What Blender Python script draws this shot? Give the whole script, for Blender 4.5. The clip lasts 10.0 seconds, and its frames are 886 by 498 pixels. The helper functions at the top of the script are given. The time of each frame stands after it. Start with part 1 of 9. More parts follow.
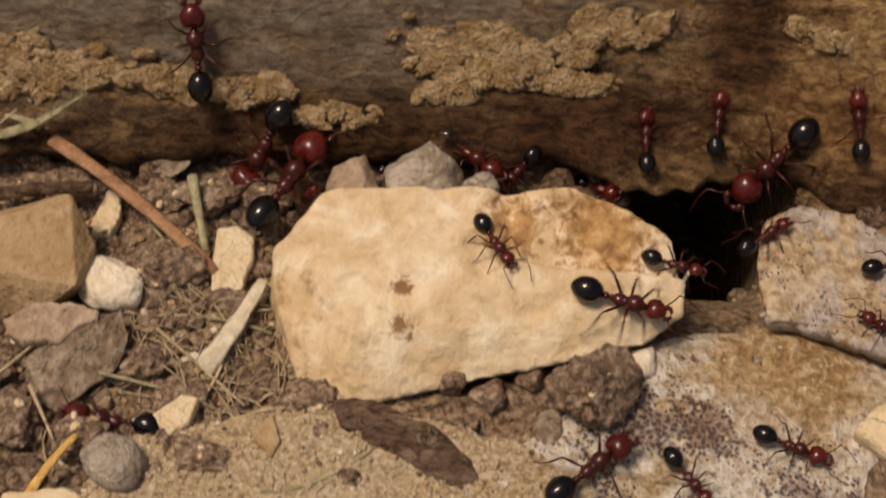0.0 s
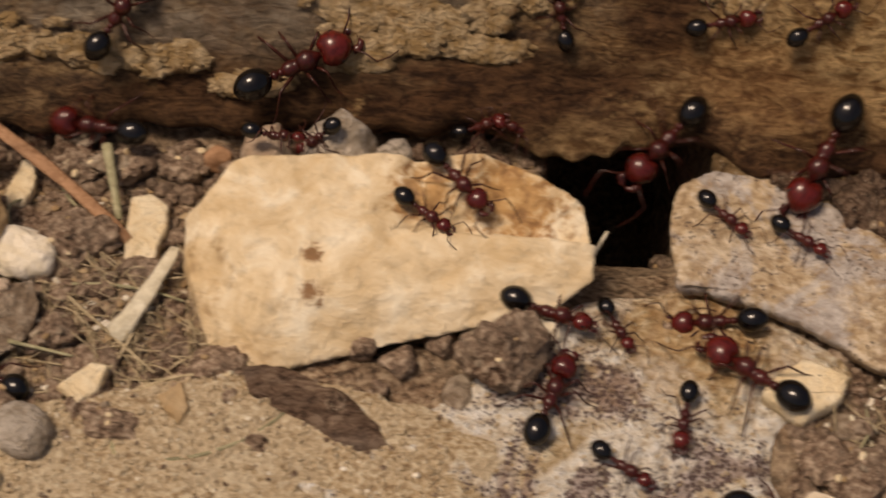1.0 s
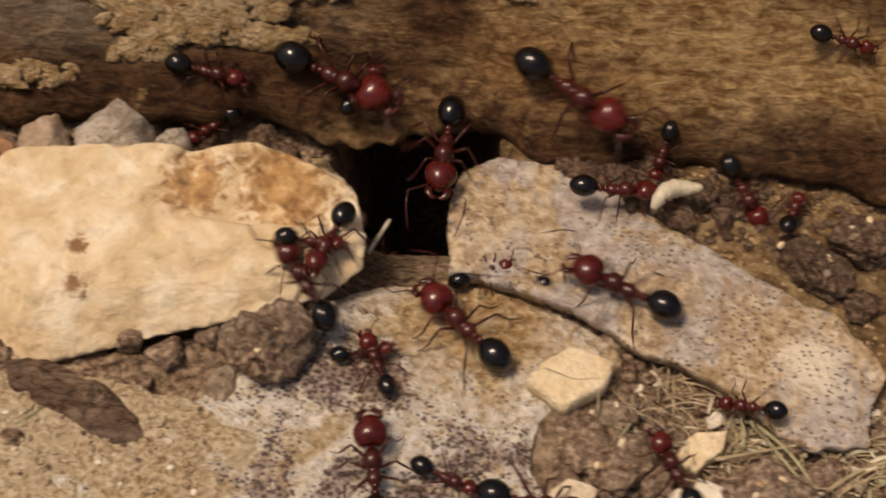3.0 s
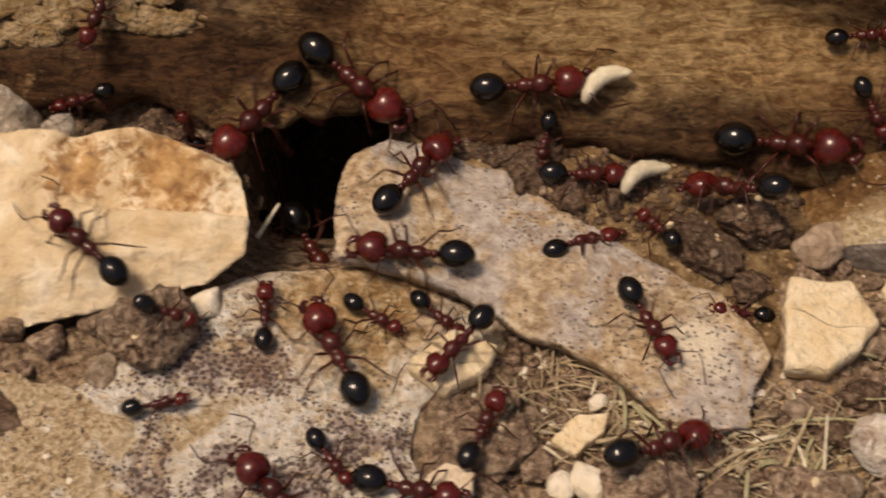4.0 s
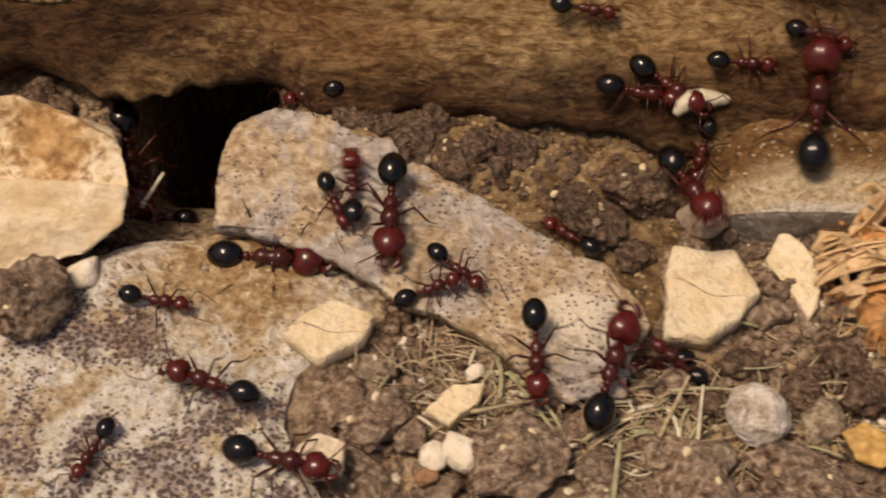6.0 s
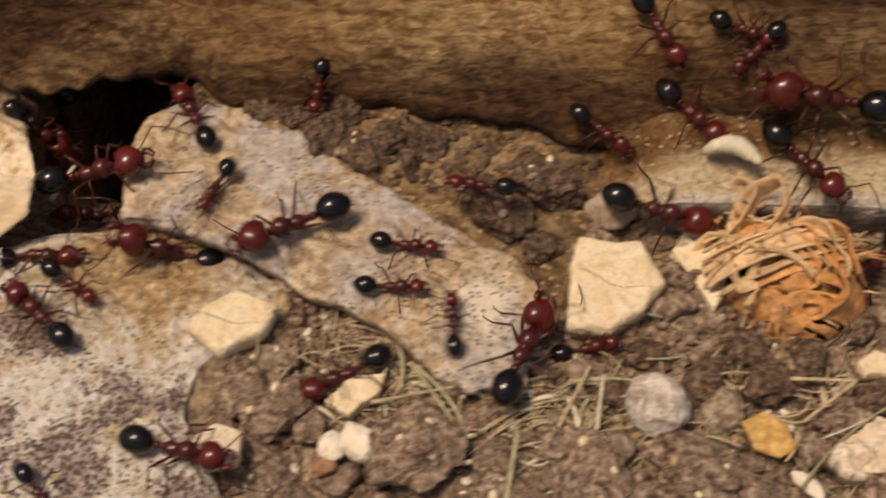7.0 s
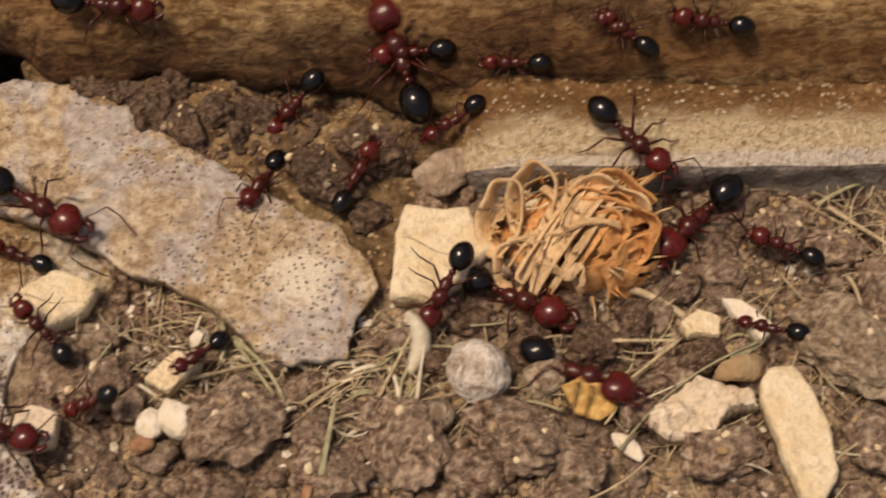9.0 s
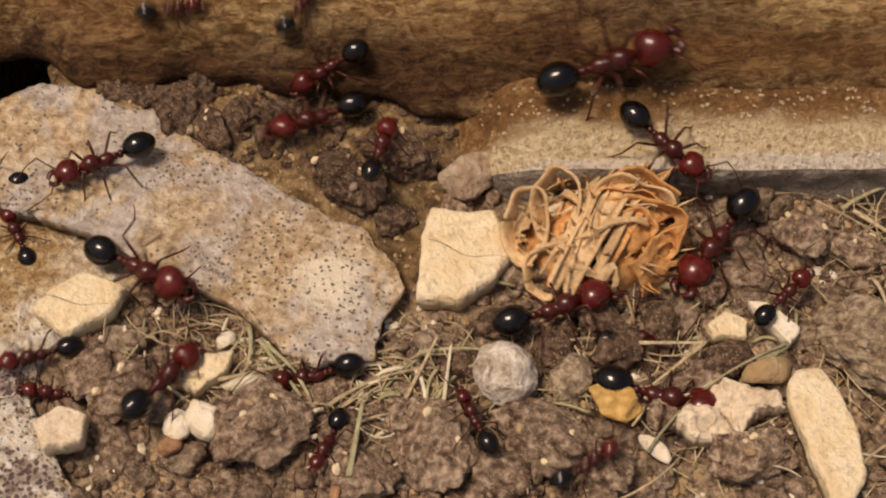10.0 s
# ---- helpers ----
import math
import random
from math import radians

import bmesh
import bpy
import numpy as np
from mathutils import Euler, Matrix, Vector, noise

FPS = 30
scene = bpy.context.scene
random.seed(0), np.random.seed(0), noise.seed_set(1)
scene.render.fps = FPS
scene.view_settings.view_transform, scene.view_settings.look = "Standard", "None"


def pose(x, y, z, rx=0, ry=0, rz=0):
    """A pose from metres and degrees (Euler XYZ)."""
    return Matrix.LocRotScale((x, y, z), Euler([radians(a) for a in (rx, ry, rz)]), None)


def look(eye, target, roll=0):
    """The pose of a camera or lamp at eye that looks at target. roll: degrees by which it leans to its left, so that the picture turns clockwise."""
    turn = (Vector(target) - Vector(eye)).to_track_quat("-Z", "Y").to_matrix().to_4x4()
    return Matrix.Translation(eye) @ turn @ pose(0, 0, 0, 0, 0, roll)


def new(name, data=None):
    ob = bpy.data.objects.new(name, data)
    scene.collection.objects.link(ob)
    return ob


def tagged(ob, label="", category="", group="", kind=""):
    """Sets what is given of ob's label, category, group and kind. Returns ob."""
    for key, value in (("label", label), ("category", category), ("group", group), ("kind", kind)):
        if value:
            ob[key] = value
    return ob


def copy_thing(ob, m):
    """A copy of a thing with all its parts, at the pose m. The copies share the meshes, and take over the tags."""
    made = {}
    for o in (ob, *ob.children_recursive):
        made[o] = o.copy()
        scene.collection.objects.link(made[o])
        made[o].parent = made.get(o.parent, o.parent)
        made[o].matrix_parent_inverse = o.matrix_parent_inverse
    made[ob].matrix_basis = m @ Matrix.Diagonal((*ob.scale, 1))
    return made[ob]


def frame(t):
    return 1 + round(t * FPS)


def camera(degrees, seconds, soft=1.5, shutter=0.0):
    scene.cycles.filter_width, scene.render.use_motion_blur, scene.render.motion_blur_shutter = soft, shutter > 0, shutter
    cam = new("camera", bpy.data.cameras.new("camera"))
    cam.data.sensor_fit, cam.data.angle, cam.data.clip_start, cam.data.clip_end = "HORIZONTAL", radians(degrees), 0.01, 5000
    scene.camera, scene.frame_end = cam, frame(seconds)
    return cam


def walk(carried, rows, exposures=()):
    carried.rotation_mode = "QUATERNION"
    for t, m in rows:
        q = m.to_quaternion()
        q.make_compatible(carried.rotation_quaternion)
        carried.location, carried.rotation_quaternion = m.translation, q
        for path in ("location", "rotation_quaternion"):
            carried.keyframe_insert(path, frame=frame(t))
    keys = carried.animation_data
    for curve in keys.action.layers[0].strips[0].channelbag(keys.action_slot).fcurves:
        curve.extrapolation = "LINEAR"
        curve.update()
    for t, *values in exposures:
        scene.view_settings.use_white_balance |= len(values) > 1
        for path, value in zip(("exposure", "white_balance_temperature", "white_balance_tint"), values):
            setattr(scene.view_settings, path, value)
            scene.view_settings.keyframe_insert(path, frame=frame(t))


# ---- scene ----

MM = 0.001

# ---- camera: seconds, place in mm, yaw, pitch, roll in degrees ----
cam = camera(32.0, 10.0, soft=1.9, shutter=0.8)
PATH = [
    (0.0, 3.52, -96.47, 126.29, 2.11, -50.28, 0.39),
    (0.5, 2.64, -97.22, 126.33, 1.55, -51.25, 0.78),
    (1.0, 11.41, -97.11, 125.57, 1.49, -51.08, 0.52),
    (1.5, 13.90, -97.70, 124.62, 1.74, -51.30, 0.32),
    (2.0, 21.47, -97.45, 124.07, 2.39, -51.25, -0.28),
    (2.5, 27.46, -96.88, 124.27, 1.01, -51.04, 0.65),
    (4.0, 44.04, -94.75, 123.70, 0.64, -52.13, -0.12),
    (4.5, 46.98, -95.28, 122.32, -0.48, -51.97, 0.52),
    (5.0, 46.85, -94.26, 122.74, -1.04, -52.80, 0.95),
    (6.5, 59.07, -94.31, 122.16, 0.03, -53.14, 0.39),
    (7.0, 63.46, -95.72, 121.42, -0.17, -52.72, 0.40),
    (7.5, 73.34, -95.19, 122.04, -0.95, -52.03, 0.25),
    (8.0, 80.65, -93.95, 121.92, -1.54, -52.87, -0.11),
    (8.5, 81.66, -94.15, 121.67, -2.00, -53.20, 0.02),
    (9.0, 77.95, -95.02, 120.83, -1.64, -53.99, -0.24),
    (9.5, 76.97, -95.01, 120.80, -1.05, -54.33, -0.56),
    (10.0, 76.14, -96.26, 120.20, -1.19, -53.33, -0.54),
]
walk(cam, [(t, pose(x * MM, y * MM, z * MM, 90 + p, 0, w) @ pose(0, 0, 0, 0, 0, r)) for t, x, y, z, w, p, r in PATH],
     exposures=[(0.0, -0.48, 8250, 21), (2.5, -0.38, 8250, 21), (5.0, -0.27, 8250, 21), (10.0, -0.23, 8250, 21)])

# ---- light: open shade under a bright, thinly clouded sky ----
SUN_ELEVATION, SUN_AZIMUTH = 70.0, -110.0
world = bpy.data.worlds.new("sky")
scene.world = world
world.use_nodes = True
sky = world.node_tree.nodes.new("ShaderNodeTexSky")
sky.sky_type, sky.sun_disc = "NISHITA", False
sky.sun_elevation, sky.sun_rotation = radians(SUN_ELEVATION), radians(SUN_AZIMUTH)
sky.air_density, sky.dust_density = 1.0, 4.0
world.node_tree.links.new(sky.outputs[0], world.node_tree.nodes["Background"].inputs[0])
world.node_tree.nodes["Background"].inputs[1].default_value = 0.088
sun = new("sun", bpy.data.lights.new("sun", "SUN"))
sun.data.energy, sun.data.angle, sun.data.color = 3.2, radians(16), (1.0, 0.93, 0.82)
sun_way = Vector((math.sin(radians(SUN_AZIMUTH)) * math.cos(radians(SUN_ELEVATION)),
                  math.cos(radians(SUN_AZIMUTH)) * math.cos(radians(SUN_ELEVATION)), math.sin(radians(SUN_ELEVATION))))
sun.matrix_world = look(sun_way * 3, (0, 0, 0))


# ---- materials ----
def material(name, rough=0.9, specular=0.3):
    mat = bpy.data.materials.new(name)
    mat.use_nodes = True
    shader = mat.node_tree.nodes["Principled BSDF"]
    shader.inputs["Roughness"].default_value = rough
    shader.inputs["Specular IOR Level"].default_value = specular
    return mat, mat.node_tree, shader


def coords(tree, stretch=(1, 1, 1), space="Object"):
    """Texture coordinates in millimetres."""
    source = tree.nodes.new("ShaderNodeTexCoord")
    mapping = tree.nodes.new("ShaderNodeMapping")
    mapping.inputs["Scale"].default_value = [1000 * s for s in stretch]
    tree.links.new(source.outputs[space], mapping.inputs[0])
    return mapping.outputs[0]


def noise_tex(tree, vec, scale, detail=5, rough=0.6, distort=0.0, contrast=1.0):
    n = tree.nodes.new("ShaderNodeTexNoise")
    n.inputs["Scale"].default_value, n.inputs["Detail"].default_value = scale, detail
    n.inputs["Roughness"].default_value, n.inputs["Distortion"].default_value = rough, distort
    tree.links.new(vec, n.inputs["Vector"])
    if contrast == 1.0:
        return n.outputs["Fac"]
    m = tree.nodes.new("ShaderNodeMapRange")
    m.inputs["From Min"].default_value, m.inputs["From Max"].default_value = 0.5 - 0.5 / contrast, 0.5 + 0.5 / contrast
    tree.links.new(n.outputs["Fac"], m.inputs["Value"])
    return m.outputs["Result"]


def cells(tree, vec, scale, randomness=1.0):
    n = tree.nodes.new("ShaderNodeTexVoronoi")
    n.inputs["Scale"].default_value, n.inputs["Randomness"].default_value = scale, randomness
    tree.links.new(vec, n.inputs["Vector"])
    return n.outputs["Distance"], n.outputs["Color"]


def ramp(tree, fac, *stops):
    n = tree.nodes.new("ShaderNodeValToRGB")
    els = n.color_ramp.elements
    while len(els) < len(stops):
        els.new(0.5)
    for e, (at, col) in zip(els, stops):
        e.position = at
        e.color = (*col, 1) if len(col) == 3 else (col[0], col[0], col[0], 1)
    tree.links.new(fac, n.inputs[0])
    return n.outputs[0]


def blend(tree, fac, a, b, mode="MIX"):
    n = tree.nodes.new("ShaderNodeMix")
    n.data_type, n.blend_type = "RGBA", mode
    for value, slot in ((fac, n.inputs[0]), (a, n.inputs[6]), (b, n.inputs[7])):
        if isinstance(value, (int, float)):
            slot.default_value = value
        elif isinstance(value, tuple):
            slot.default_value = (*value, 1)
        else:
            tree.links.new(value, slot)
    return n.outputs[2]


def calc(tree, op, a, b=0.5):
    n = tree.nodes.new("ShaderNodeMath")
    n.operation, n.use_clamp = op, True
    for value, slot in ((a, n.inputs[0]), (b, n.inputs[1])):
        if isinstance(value, (int, float)):
            slot.default_value = value
        else:
            tree.links.new(value, slot)
    return n.outputs[0]


def relief(tree, shader, height, depth, strength=1.0):
    n = tree.nodes.new("ShaderNodeBump")
    n.inputs["Strength"].default_value, n.inputs["Distance"].default_value = strength, depth * MM
    tree.links.new(height, n.inputs["Height"])
    tree.links.new(n.outputs[0], shader.inputs["Normal"])


def finish(tree, shader, colour):
    tree.links.new(colour, shader.inputs["Base Color"])


def per_object(tree, colour, amount=0.25):
    """Lighter or darker from object to object."""
    info = tree.nodes.new("ShaderNodeObjectInfo")
    light = ramp(tree, info.outputs["Random"], (0.0, (1 - amount,)), (1.0, (1.0,)))
    return blend(tree, 1.0, colour, light, "MULTIPLY")


def soil_material(name, dark, mid, light, grain=1.0, wet=0.55):
    mat, tree, shader = material(name, 0.95, 0.2)
    vec = coords(tree)
    broad = noise_tex(tree, vec, 0.12, 4)
    fine = noise_tex(tree, vec, 0.75 * grain, 7, 0.6, 0.3, 2.6)
    base = ramp(tree, fine, (0.18, dark), (0.52, mid), (0.85, light))
    base = blend(tree, ramp(tree, broad, (0.4, (0.0,)), (0.7, (0.55,))), base, light)
    damp = noise_tex(tree, vec, 0.06, 7, 0.66, 0.4, 2.4)
    base = blend(tree, ramp(tree, damp, (0.45, (0.0,)), (0.65, (wet,))), base, ramp(tree, fine, (0.2, tuple(0.5 * q for q in dark)), (0.8, tuple(0.8 * q for q in mid))))
    dist, col = cells(tree, vec, 2.6 * grain)
    pick = ramp(tree, col, (0.66, (0.0,)), (0.74, (0.85,)))
    near = ramp(tree, dist, (0.2, (1.0,)), (0.36, (0.0,)))
    base = blend(tree, calc(tree, "MULTIPLY", pick, near), base, (0.66, 0.56, 0.42))
    finish(tree, shader, per_object(tree, base, 0.15))
    rough = noise_tex(tree, vec, 2.8 * grain, 6, 0.68, 0.3, 2.2)
    height = calc(tree, "ADD", calc(tree, "MULTIPLY", fine, 0.65), calc(tree, "MULTIPLY", rough, 0.3))
    relief(tree, shader, height, 1.05 / grain)
    return mat


SOIL = soil_material("soil", (0.07, 0.038, 0.022), (0.39, 0.255, 0.16), (0.74, 0.58, 0.4), 1.4, 0.42)
CLOD = soil_material("clod", (0.09, 0.05, 0.032), (0.32, 0.21, 0.142), (0.68, 0.53, 0.39), 1.7, 0.55)
OCHRE_EARTH = soil_material("ochre_earth", (0.13, 0.066, 0.028), (0.38, 0.235, 0.11), (0.66, 0.48, 0.27), 0.9, 0.75)
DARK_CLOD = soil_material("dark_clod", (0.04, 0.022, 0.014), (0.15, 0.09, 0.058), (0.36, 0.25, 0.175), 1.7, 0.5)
PALE_CLOD = soil_material("pale_clod", (0.17, 0.11, 0.07), (0.44, 0.32, 0.21), (0.76, 0.63, 0.46), 1.6, 0.3)
SAND = soil_material("sand", (0.36, 0.23, 0.12), (0.68, 0.51, 0.31), (0.88, 0.76, 0.55), 2.2, 0.0)


def stone_material(name, base, pale, stain, stain_at=0.62, bump=0.55, scale=1.0, rough=0.85):
    mat, tree, shader = material(name, rough, 0.3)
    vec = coords(tree)
    fine = noise_tex(tree, vec, 0.8 * scale, 7, 0.58, 0.2, 2.2)
    mid = noise_tex(tree, vec, 0.24 * scale, 6, 0.62, 0.4, 1.6)
    col = blend(tree, ramp(tree, mid, (0.35, (0.0,)), (0.65, (1.0,))), base, pale)
    rust = noise_tex(tree, vec, 0.17 * scale, 6, 0.65, 0.8)
    col = blend(tree, ramp(tree, rust, (stain_at - 0.06, (0.0,)), (stain_at + 0.14, (0.85,))), col, stain)
    speck = ramp(tree, fine, (0.05, (0.66,)), (0.4, (1.0,)))
    col = blend(tree, 0.8, col, speck, "MULTIPLY")
    finish(tree, shader, per_object(tree, col, 0.12))
    relief(tree, shader, calc(tree, "ADD", calc(tree, "MULTIPLY", fine, 0.6), calc(tree, "MULTIPLY", mid, 0.4)), bump)
    return mat


TAN_STONE = stone_material("tan_stone", (0.40, 0.27, 0.14), (0.5, 0.37, 0.22), (0.3, 0.17, 0.08), 0.62)
WHITE_STONE = stone_material("white_stone", (0.78, 0.69, 0.52), (0.88, 0.82, 0.7), (0.5, 0.36, 0.2), 0.68, 0.5)
GREY_STONE = stone_material("grey_stone", (0.25, 0.18, 0.12), (0.5, 0.41, 0.31), (0.16, 0.095, 0.058), 0.6, 0.7, 2.2)
PINK_STONE = stone_material("pinkish_stone", (0.4, 0.29, 0.2), (0.56, 0.44, 0.33), (0.26, 0.17, 0.1), 0.62, 0.6, 1.4)
ASH_STONE = stone_material("ash_grey_stone", (0.4, 0.33, 0.25), (0.66, 0.59, 0.5), (0.22, 0.15, 0.09), 0.58, 0.9, 2.0)
DRY_EARTH = stone_material("dried_earth", (0.66, 0.53, 0.37), (0.82, 0.71, 0.55), (0.42, 0.3, 0.18), 0.66, 0.45, 1.6)
CHIP = stone_material("pale_chip", (0.8, 0.64, 0.4), (0.88, 0.76, 0.54), (0.62, 0.42, 0.21), 0.66, 0.5, 1.5)
QUARTZ = stone_material("brown_and_white_quartz", (0.78, 0.7, 0.58), (0.92, 0.88, 0.8), (0.22, 0.13, 0.07), 0.51, 0.5, 2.6)


def pitted(tree, vec, scale, low, high, zone, blur):
    """Dark spots that grow from pits to a net of blotches with the zone's value."""
    bend = tree.nodes.new("ShaderNodeVectorMath")
    bend.operation = "MULTIPLY_ADD"
    wobble = tree.nodes.new("ShaderNodeTexNoise")
    wobble.inputs["Scale"].default_value, wobble.inputs["Detail"].default_value = scale * 1.3, 4
    tree.links.new(vec, wobble.inputs["Vector"])
    tree.links.new(wobble.outputs["Color"], bend.inputs[0])
    bend.inputs[1].default_value = [0.9 / scale] * 3
    tree.links.new(vec, bend.inputs[2])
    dist, pick = cells(tree, bend.outputs[0], scale)
    size = ramp(tree, zone, (0.36, (low,)), (0.66, (high,)))
    n = tree.nodes.new("ShaderNodeMath")
    n.operation, n.use_clamp = "MULTIPLY_ADD", True
    d = tree.nodes.new("ShaderNodeMath")
    d.operation = "SUBTRACT"
    tree.links.new(size, d.inputs[0])
    tree.links.new(dist, d.inputs[1])
    tree.links.new(d.outputs[0], n.inputs[0])
    n.inputs[1].default_value, n.inputs[2].default_value = blur, 0.2
    return n.outputs[0]


def plate_material():
    mat, tree, shader = material("lilac_grey_slate", 0.9, 0.25)
    vec = coords(tree)
    mid = noise_tex(tree, vec, 0.075, 8, 0.68, 0.6, 2.4)
    fine = noise_tex(tree, vec, 0.9, 7, 0.62, 0.3, 2.2)
    grey = ramp(tree, fine, (0.1, (0.32, 0.27, 0.235)), (0.5, (0.47, 0.42, 0.375)), (0.85, (0.62, 0.575, 0.525)))
    tan = ramp(tree, fine, (0.1, (0.25, 0.155, 0.08)), (0.5, (0.5, 0.37, 0.225)), (0.85, (0.7, 0.58, 0.42)))
    col = blend(tree, ramp(tree, mid, (0.5, (0.0,)), (0.62, (0.95,))), grey, tan)
    cream = ramp(tree, noise_tex(tree, vec, 0.11, 8, 0.7, 0.5, 2.4), (0.62, (0.0,)), (0.74, (0.3,)))
    col = blend(tree, cream, col, ramp(tree, fine, (0.2, (0.62, 0.52, 0.38)), (0.7, (0.82, 0.74, 0.6))))
    for place, reach, tone in (((10, -4, 1), 7.0, tan), ((0, 0, 1), 5.0, tan), ((14, -8, 1), 4.5, (0.8, 0.72, 0.57)), ((-2, -5, 1), 4.0, tan)):
        off = tree.nodes.new("ShaderNodeVectorMath")
        off.operation = "DISTANCE"
        tree.links.new(vec, off.inputs[0])
        off.inputs[1].default_value = place
        far = calc(tree, "ADD", calc(tree, "MULTIPLY", off.outputs["Value"], 0.4 / reach), calc(tree, "MULTIPLY", noise_tex(tree, vec, 0.3, 8, 0.74, 0.5, 1.8), 0.6))
        col = blend(tree, ramp(tree, far, (0.5, (0.85,)), (0.72, (0.0,))), col, tone)
    brown = ramp(tree, noise_tex(tree, vec, 0.26, 8, 0.74, 0.6), (0.54, (0.0,)), (0.64, (0.75,)))
    col = blend(tree, brown, col, (0.33, 0.215, 0.115))
    spots = pitted(tree, vec, 1.7, 0.1, 0.3, noise_tex(tree, vec, 0.16, 7, 0.68, 0.3, 2.4), 9)
    col = blend(tree, calc(tree, "MULTIPLY", spots, 0.85), col, (0.12, 0.09, 0.075))
    finish(tree, shader, col)
    relief(tree, shader, calc(tree, "SUBTRACT", calc(tree, "ADD", calc(tree, "MULTIPLY", noise_tex(tree, vec, 2.6, 6, 0.65, 0.2, 2.0), 0.2), calc(tree, "MULTIPLY", fine, 0.5)), calc(tree, "MULTIPLY", spots, 0.35)), 0.6)
    return mat


def slab_material():
    mat, tree, shader = material("spotted_tan_rock", 0.9, 0.25)
    vec = coords(tree)
    mid = noise_tex(tree, vec, 0.12, 7, 0.66, 0.6, 1.6)
    fine = noise_tex(tree, vec, 0.9, 7, 0.62, 0.3, 2.6)
    tan = ramp(tree, fine, (0.1, (0.42, 0.28, 0.14)), (0.5, (0.68, 0.52, 0.32)), (0.85, (0.85, 0.74, 0.54)))
    pale = ramp(tree, fine, (0.1, (0.66, 0.53, 0.37)), (0.4, (0.9, 0.82, 0.68)), (0.85, (0.96, 0.93, 0.86)))
    col = blend(tree, ramp(tree, mid, (0.4, (0.0,)), (0.54, (1.0,))), tan, pale)
    zone = noise_tex(tree, vec, 0.085, 8, 0.7, 0.5, 3.0)
    # plum bands cross the middle of the rock
    for place, reach in (((12, 10, 4), 6.5), ((5, -1, 4), 7.5)):
        off = tree.nodes.new("ShaderNodeVectorMath")
        off.operation = "DISTANCE"
        tree.links.new(vec, off.inputs[0])
        off.inputs[1].default_value = place
        zone = calc(tree, "ADD", zone, ramp(tree, calc(tree, "MULTIPLY", off.outputs["Value"], 0.5 / reach), (0.2, (0.3,)), (0.6, (0.0,))))
    zone = calc(tree, "SUBTRACT", zone, 0.12)
    plum = ramp(tree, fine, (0.1, (0.11, 0.062, 0.056)), (0.55, (0.34, 0.225, 0.205)), (0.9, (0.66, 0.54, 0.49)))
    col = blend(tree, ramp(tree, zone, (0.55, (0.0,)), (0.76, (0.7,))), col, plum)
    spots = pitted(tree, vec, 2.0, 0.14, 0.5, zone, 8)
    col = blend(tree, calc(tree, "MULTIPLY", spots, 0.92), col, ramp(tree, fine, (0.2, (0.07, 0.042, 0.038)), (0.8, (0.2, 0.13, 0.115))))
    # a bare ochre corner without spots
    gap = tree.nodes.new("ShaderNodeVectorMath")
    gap.operation = "DISTANCE"
    tree.links.new(vec, gap.inputs[0])
    gap.inputs[1].default_value = (22, 19, 4)
    bare = calc(tree, "ADD", calc(tree, "MULTIPLY", gap.outputs["Value"], 0.038), calc(tree, "MULTIPLY", noise_tex(tree, vec, 0.35, 7, 0.7, 0.4, 1.6), 0.4))
    ochre = ramp(tree, fine, (0.1, (0.3, 0.16, 0.06)), (0.5, (0.56, 0.36, 0.17)), (0.85, (0.76, 0.58, 0.34)))
    col = blend(tree, calc(tree, "MULTIPLY", ramp(tree, bare, (0.4, (1.0,)), (0.66, (0.0,))), 0.85), col, ochre)
    finish(tree, shader, col)
    relief(tree, shader, calc(tree, "SUBTRACT", fine, calc(tree, "MULTIPLY", spots, 0.35)), 0.8)
    return mat


